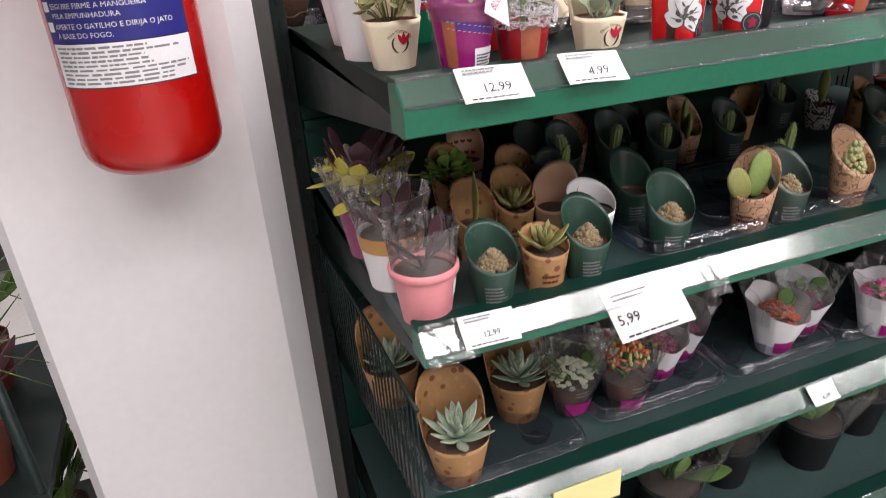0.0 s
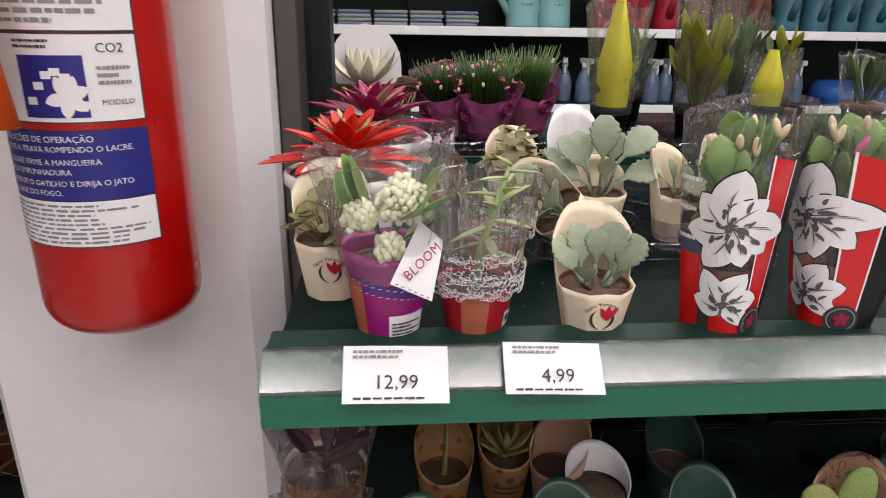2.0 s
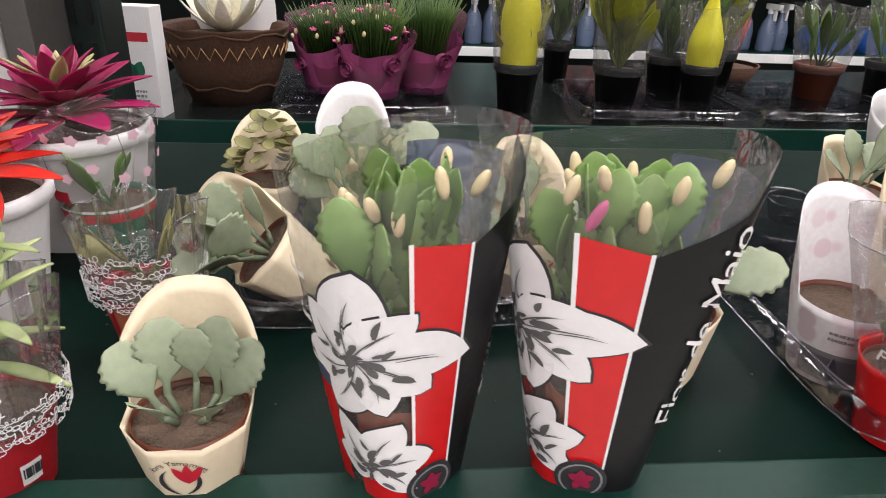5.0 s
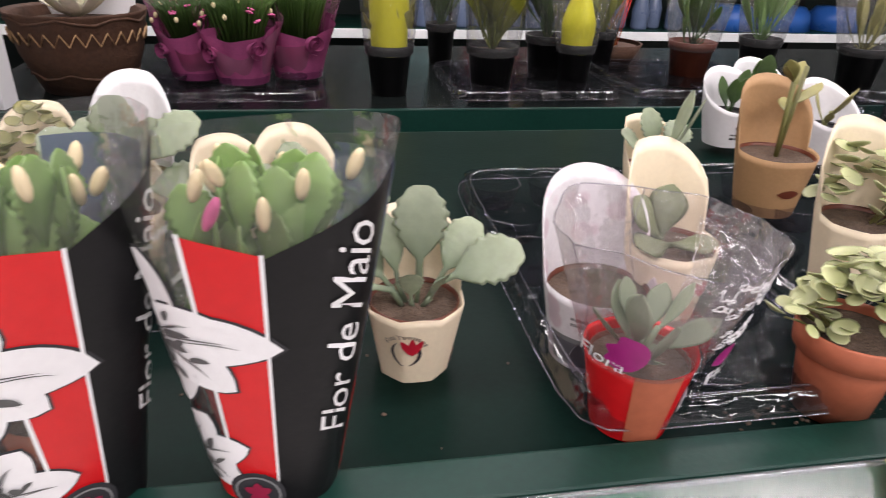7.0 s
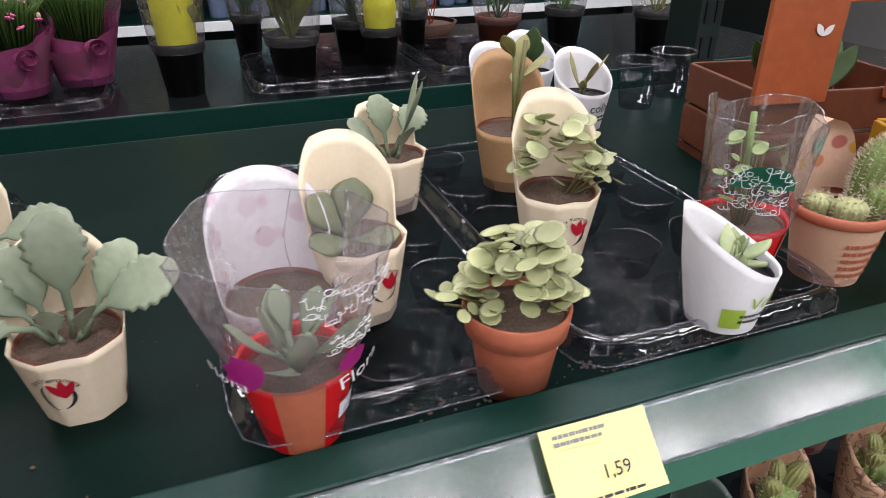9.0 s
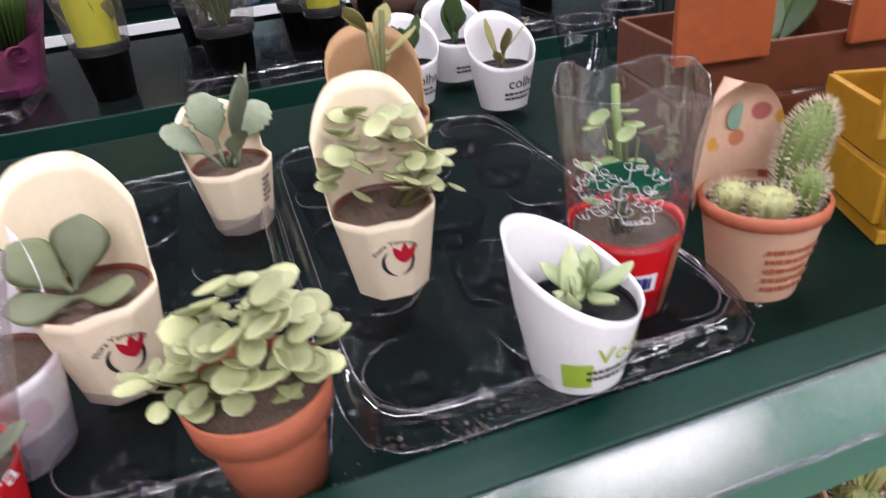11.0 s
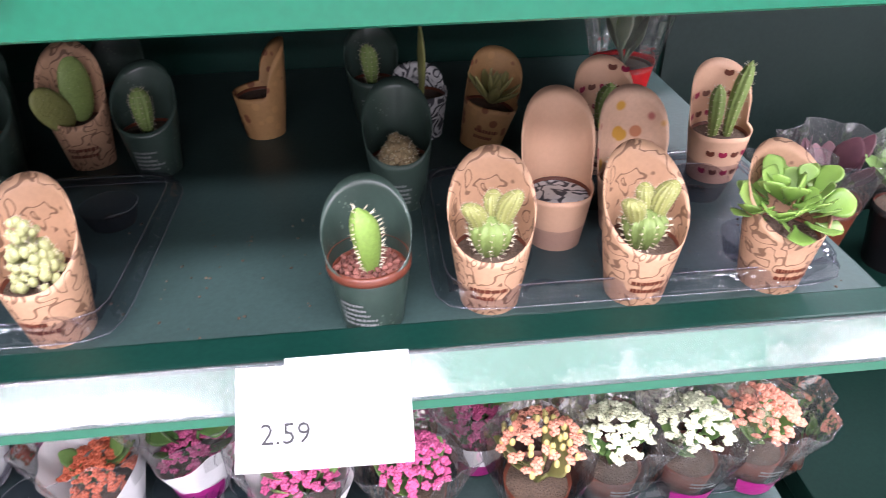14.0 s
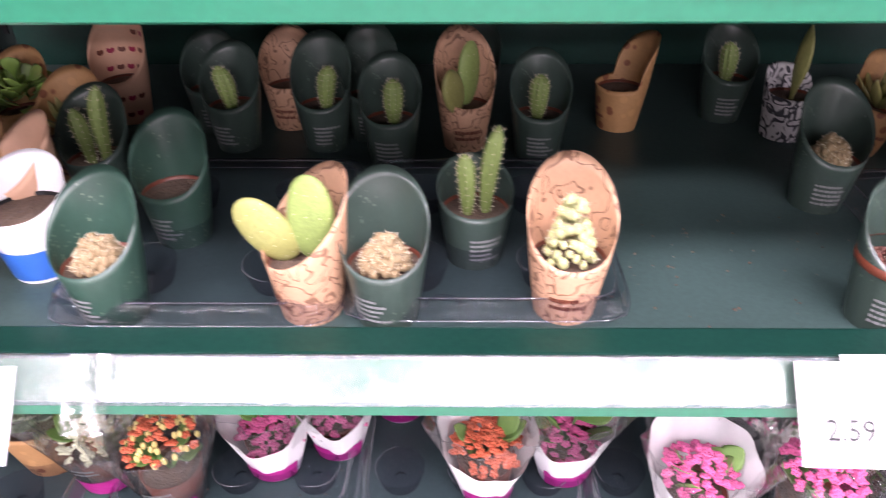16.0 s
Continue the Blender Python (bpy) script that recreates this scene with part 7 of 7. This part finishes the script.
# plants on the unit that carries on to the side
for k, (x, y, leaf) in enumerate(((1.60, 0.96, DARK_LEAF), (1.71, 1.02, PURPLE_LEAF), (1.83, 0.98, GREEN_LEAF), (1.94, 1.02, DARK_LEAF))):
    ob, at = potted(x, y, Z3 - 0.03, 0, 0.04, 0.055, 0.1, 0.1, BROWN_POT if k % 2 else BLACK, "plain", label="dark pot of leafy foliage in crinkled clear film", group="film-wrapped pots on the side unit")
    fan(ob, 12, 0.075, 0.035, leaf, 420 + k, (15, 70), 0.03, 0.02, lift=0.02)
    cone_wrap(ob, 0.09, 0.185, 0.055, 0.075, CLEAR, 430 + k, waves=7, amp=0.08)
# ---- plants beyond the pillar ----
stand = thing("plant_stand", pose(-0.62, 1.15, 0), "dark metal plant stand with wire shelves", "stand")
for z in (0.3, 0.68):
    part("stand_shelf", block(-0.32, 0.32, -0.25, 0.25, z - 0.02, z, 0.003), DARK_STEEL, stand, smooth=False)
for a in (-0.31, 0.31):
    for b in (-0.24, 0.24):
        part("leg", tube([(a, b, 0), (a, b, 1.0)], 0.009), DARK_STEEL, stand)
for k, (x, y, z) in enumerate(((-0.4, 0.98, 0.68), (-0.55, 1.1, 0.68), (-0.75, 1.02, 0.68), (-0.42, 0.95, 0.3), (-0.58, 1.0, 0.3), (-0.44, 1.25, 0.68), (-0.74, 1.0, 0.3), (-0.4, 1.2, 0.3), (-0.62, 1.25, 0.68))):
    ob, at = potted(x, y, z, 0, 0.045, 0.06, 0.1, 0.1, BROWN_POT, "plain", label="dark leafy foliage plant in a brown pot", group="plants on the stand")
    fan(ob, 20, 0.15, 0.045, DARK_LEAF if k % 2 else PURPLE_LEAF, 360 + k, (10, 80), 0.0, 0.02, lift=0.03)
    part("grass_tuft", join([tube([(0, 0, 0.09), (0.08 * math.cos(j), 0.08 * math.sin(j), 0.22), (0.15 * math.cos(j + 0.3), 0.15 * math.sin(j + 0.3), 0.2 + 0.05 * math.sin(3 * j))], [0.003, 0.0025, 0.0006], 4) for j in range(18)]), DARK_LEAF, ob)
# foliage that shows in the slit beside the pillar
for k, (x, y, z) in enumerate(((0.14, 1.75, 0.35), (0.12, 1.8, 0.75), (0.13, 1.82, 1.05))):
    ob, at = potted(x, y, z, 0, 0.05, 0.07, 0.1, 0.1, BROWN_POT, "plain", label="dark foliage pot on a low rack", group="plants on the rack")
    fan(ob, 14, 0.12, 0.04, PURPLE_LEAF if k else DARK_LEAF, 380 + k, (10, 80), 0.0, 0.02, lift=0.03)
rack = thing("plant_rack", pose(0.12, 1.82, 0), "dark wire plant rack", "rack")
for z in (0.35, 0.75, 1.05):
    part("rack_shelf", block(-0.09, 0.06, -0.12, 0.12, z - 0.012, z, 0.002), DARK_STEEL, rack, smooth=False)
for a in (-0.085, 0.055):
    part("leg", tube([(a, 0.115, 0), (a, 0.115, 1.3)], 0.008), DARK_STEEL, rack)

# ---- shelving across the aisle ----
FY = 3.4
far = thing("far_shelving_unit", pose(0, FY, 0), "store shelving across the aisle with white price strips", "shelf")
part("back_panel", block(-2.4, 4.6, 0.5, 0.52, 0.1, 2.4), DARK_STEEL, far, smooth=False)
for z in (0.25, 0.66, 1.05, 1.405, 1.78, 2.13):
    d = part("far_deck", block(-2.4, 4.6, 0.0, 0.5, z - 0.03, z, 0.002), GREEN_PAINT, far, smooth=False)
    part("price_strip", block(-2.4, 4.6, -0.012, -0.002, z - 0.035, z + 0.005, 0.002), STRIP_WHITE, d, "white price strip", smooth=False)
    for k in range(9):
        part("strip_label", block(-1.6 + 0.65 * k, -1.53 + 0.65 * k, -0.015, -0.0125, z - 0.03, z), PAPER, d, smooth=False)
for k in range(6):
    part("upright", block(-2.42 + 1.4 * k, -2.38 + 1.4 * k, 0.42, 0.48, 0, 2.4), BLACK, far, smooth=False)


def watering_can(colour):
    ob = thing("watering_can", pose(0, 0, 0), f"{colour} plastic watering can on the far shelf", "watering can", "watering cans")
    mat = CAN_COLOURS[colour]
    part("body", turned([(0.08, 0), (0.085, 0.01), (0.08, 0.1), (0.072, 0.18), (0.05, 0.2), (0.045, 0.2), (0.0, 0.19)], 28, 0.8), mat, ob)
    part("handle", tube([(0.03 * math.cos(a) + 0.05, 0, 0.13 + 0.14 * math.sin(a)) if k else (0.07, 0, 0.12) for k, a in enumerate([0.3 * j for j in range(10)])], 0.011, 8), mat, ob)
    part("spout", tube([(-0.07, 0, 0.06), (-0.13, 0, 0.15), (-0.17, 0, 0.21)], [0.022, 0.014, 0.011], 10), mat, ob)
    part("rose", shift(turned([(0.011, 0), (0.026, 0.02), (0.0, 0.024)], 14), pose(-0.17, 0, 0.21, 0, -40, 0)), mat, ob)
    for k in range(3):
        part("dimple", shift(ball(0.008, 0.004, 0.008), Matrix.Translation((-0.02 + 0.02 * k, -0.066, 0.11))), mat, ob)
    return ob


cans = {c: watering_can(c) for c in CAN_COLOURS}
line = ["turquoise", "turquoise", "red", "red", "red", "brown", "brown", "brown", "blue", "blue", "blue", "blue"]
used = set()
for k, c in enumerate(line):
    m = pose(0.93 + 0.155 * k + (0.1 if k > 1 else 0), FY + 0.16, 1.405, 0, 0, 10 if k < 2 else 82)
    if c in used:
        copy_thing(cans[c], m)
    else:
        cans[c].matrix_basis = m
        used.add(c)

bottle = thing("spray_bottle", pose(0.9, FY + 0.12, 1.05), "slate blue spray bottle with a white trigger", "spray bottle", "spray bottles")
part("body", turned([(0.036, 0), (0.04, 0.01), (0.04, 0.09), (0.03, 0.13), (0.014, 0.16), (0.014, 0.175), (0, 0.175)], 20), SPRAY_BLUE, bottle)
part("trigger_head", join([block(-0.012, 0.012, -0.055, 0.03, 0.19, 0.215, 0.004), block(-0.006, 0.006, -0.035, -0.02, 0.14, 0.19, 0.002), turned([(0.016, 0.172), (0.016, 0.192), (0, 0.192)], 14)]), STRIP_WHITE, bottle, "white trigger head")
for k in range(1, 18):
    copy_thing(bottle, pose(0.9 + 0.088 * k, FY + 0.12 + 0.05 * (k % 2), 1.05, 0, 0, (k * 37) % 50 - 25))
for k in range(3):
    b = thing("plastic_basin", pose(2.65 + 0.3 * k, FY + 0.2, 1.05), "blue plastic basin upside down on the far shelf", "basin", "blue basins")
    part("shell", turned([(0.14, 0.0), (0.125, 0.08), (0.1, 0.11), (0.0, 0.115)], 28), BASIN_BLUE, b)
rnd = random.Random(9)
for k in range(10):
    x = -0.9 + 0.17 * k
    cl = thing("folded_cloth", pose(x, FY + 0.18, 1.405), "folded grey and blue cloth stack on the far shelf", "cloth", "folded cloths")
    for j in range(4):
        part("fold", block(-0.08, 0.08 - rnd.random() * 0.01, -0.09, 0.1, 0.018 * j, 0.018 * j + 0.016, 0.006), CLOTH if (k + j) % 3 else SPRAY_BLUE, cl)
for k in range(16):
    for z in (0.66, 1.78):
        j = thing("jar", pose(-1.0 + 0.23 * k, FY + 0.15, z), "small coloured container on the far shelf", "jar", "far containers")
        part("body", turned([(0.05, 0), (0.055, 0.01), (0.05, 0.12 + 0.06 * ((k * 7) % 3) / 2), (0.02, 0.16 + 0.06 * ((k * 7) % 3) / 2), (0, 0.165 + 0.06 * ((k * 7) % 3) / 2)], 16), (STRIP_WHITE, SPRAY_BLUE, CAN_COLOURS["turquoise"], YELLOW_SLEEVE)[k % 4], j)

# crumbs of soil spilt on the decks
rnd = random.Random(77)
for z, n, x0, x1, y0, y1 in ((Z1, 150, 0.82, 1.12, 0.576, 0.6), (Z1, 90, 0.25, 0.8, 0.58, 0.9), (Z2, 130, 0.85, 1.42, 0.58, 0.75), (Z3, 120, 0.3, 1.4, 0.58, 0.75)):
    gs = []
    for k in range(n):
        s = rnd.uniform(0.0005, 0.0016)
        gs.append(shift(ball(s, s * 0.8, s * 0.6, 6, 4, 0.5, k), pose(rnd.uniform(x0, x1), rnd.uniform(y0, y1), z + s * 0.4, 0, 0, rnd.uniform(0, 360))))
    tagged(new("spilt_soil", mesh_of("spilt_soil", join(gs), SOIL)), "crumbs of brown potting soil spilt on the deck", "soil", kind="stuff")
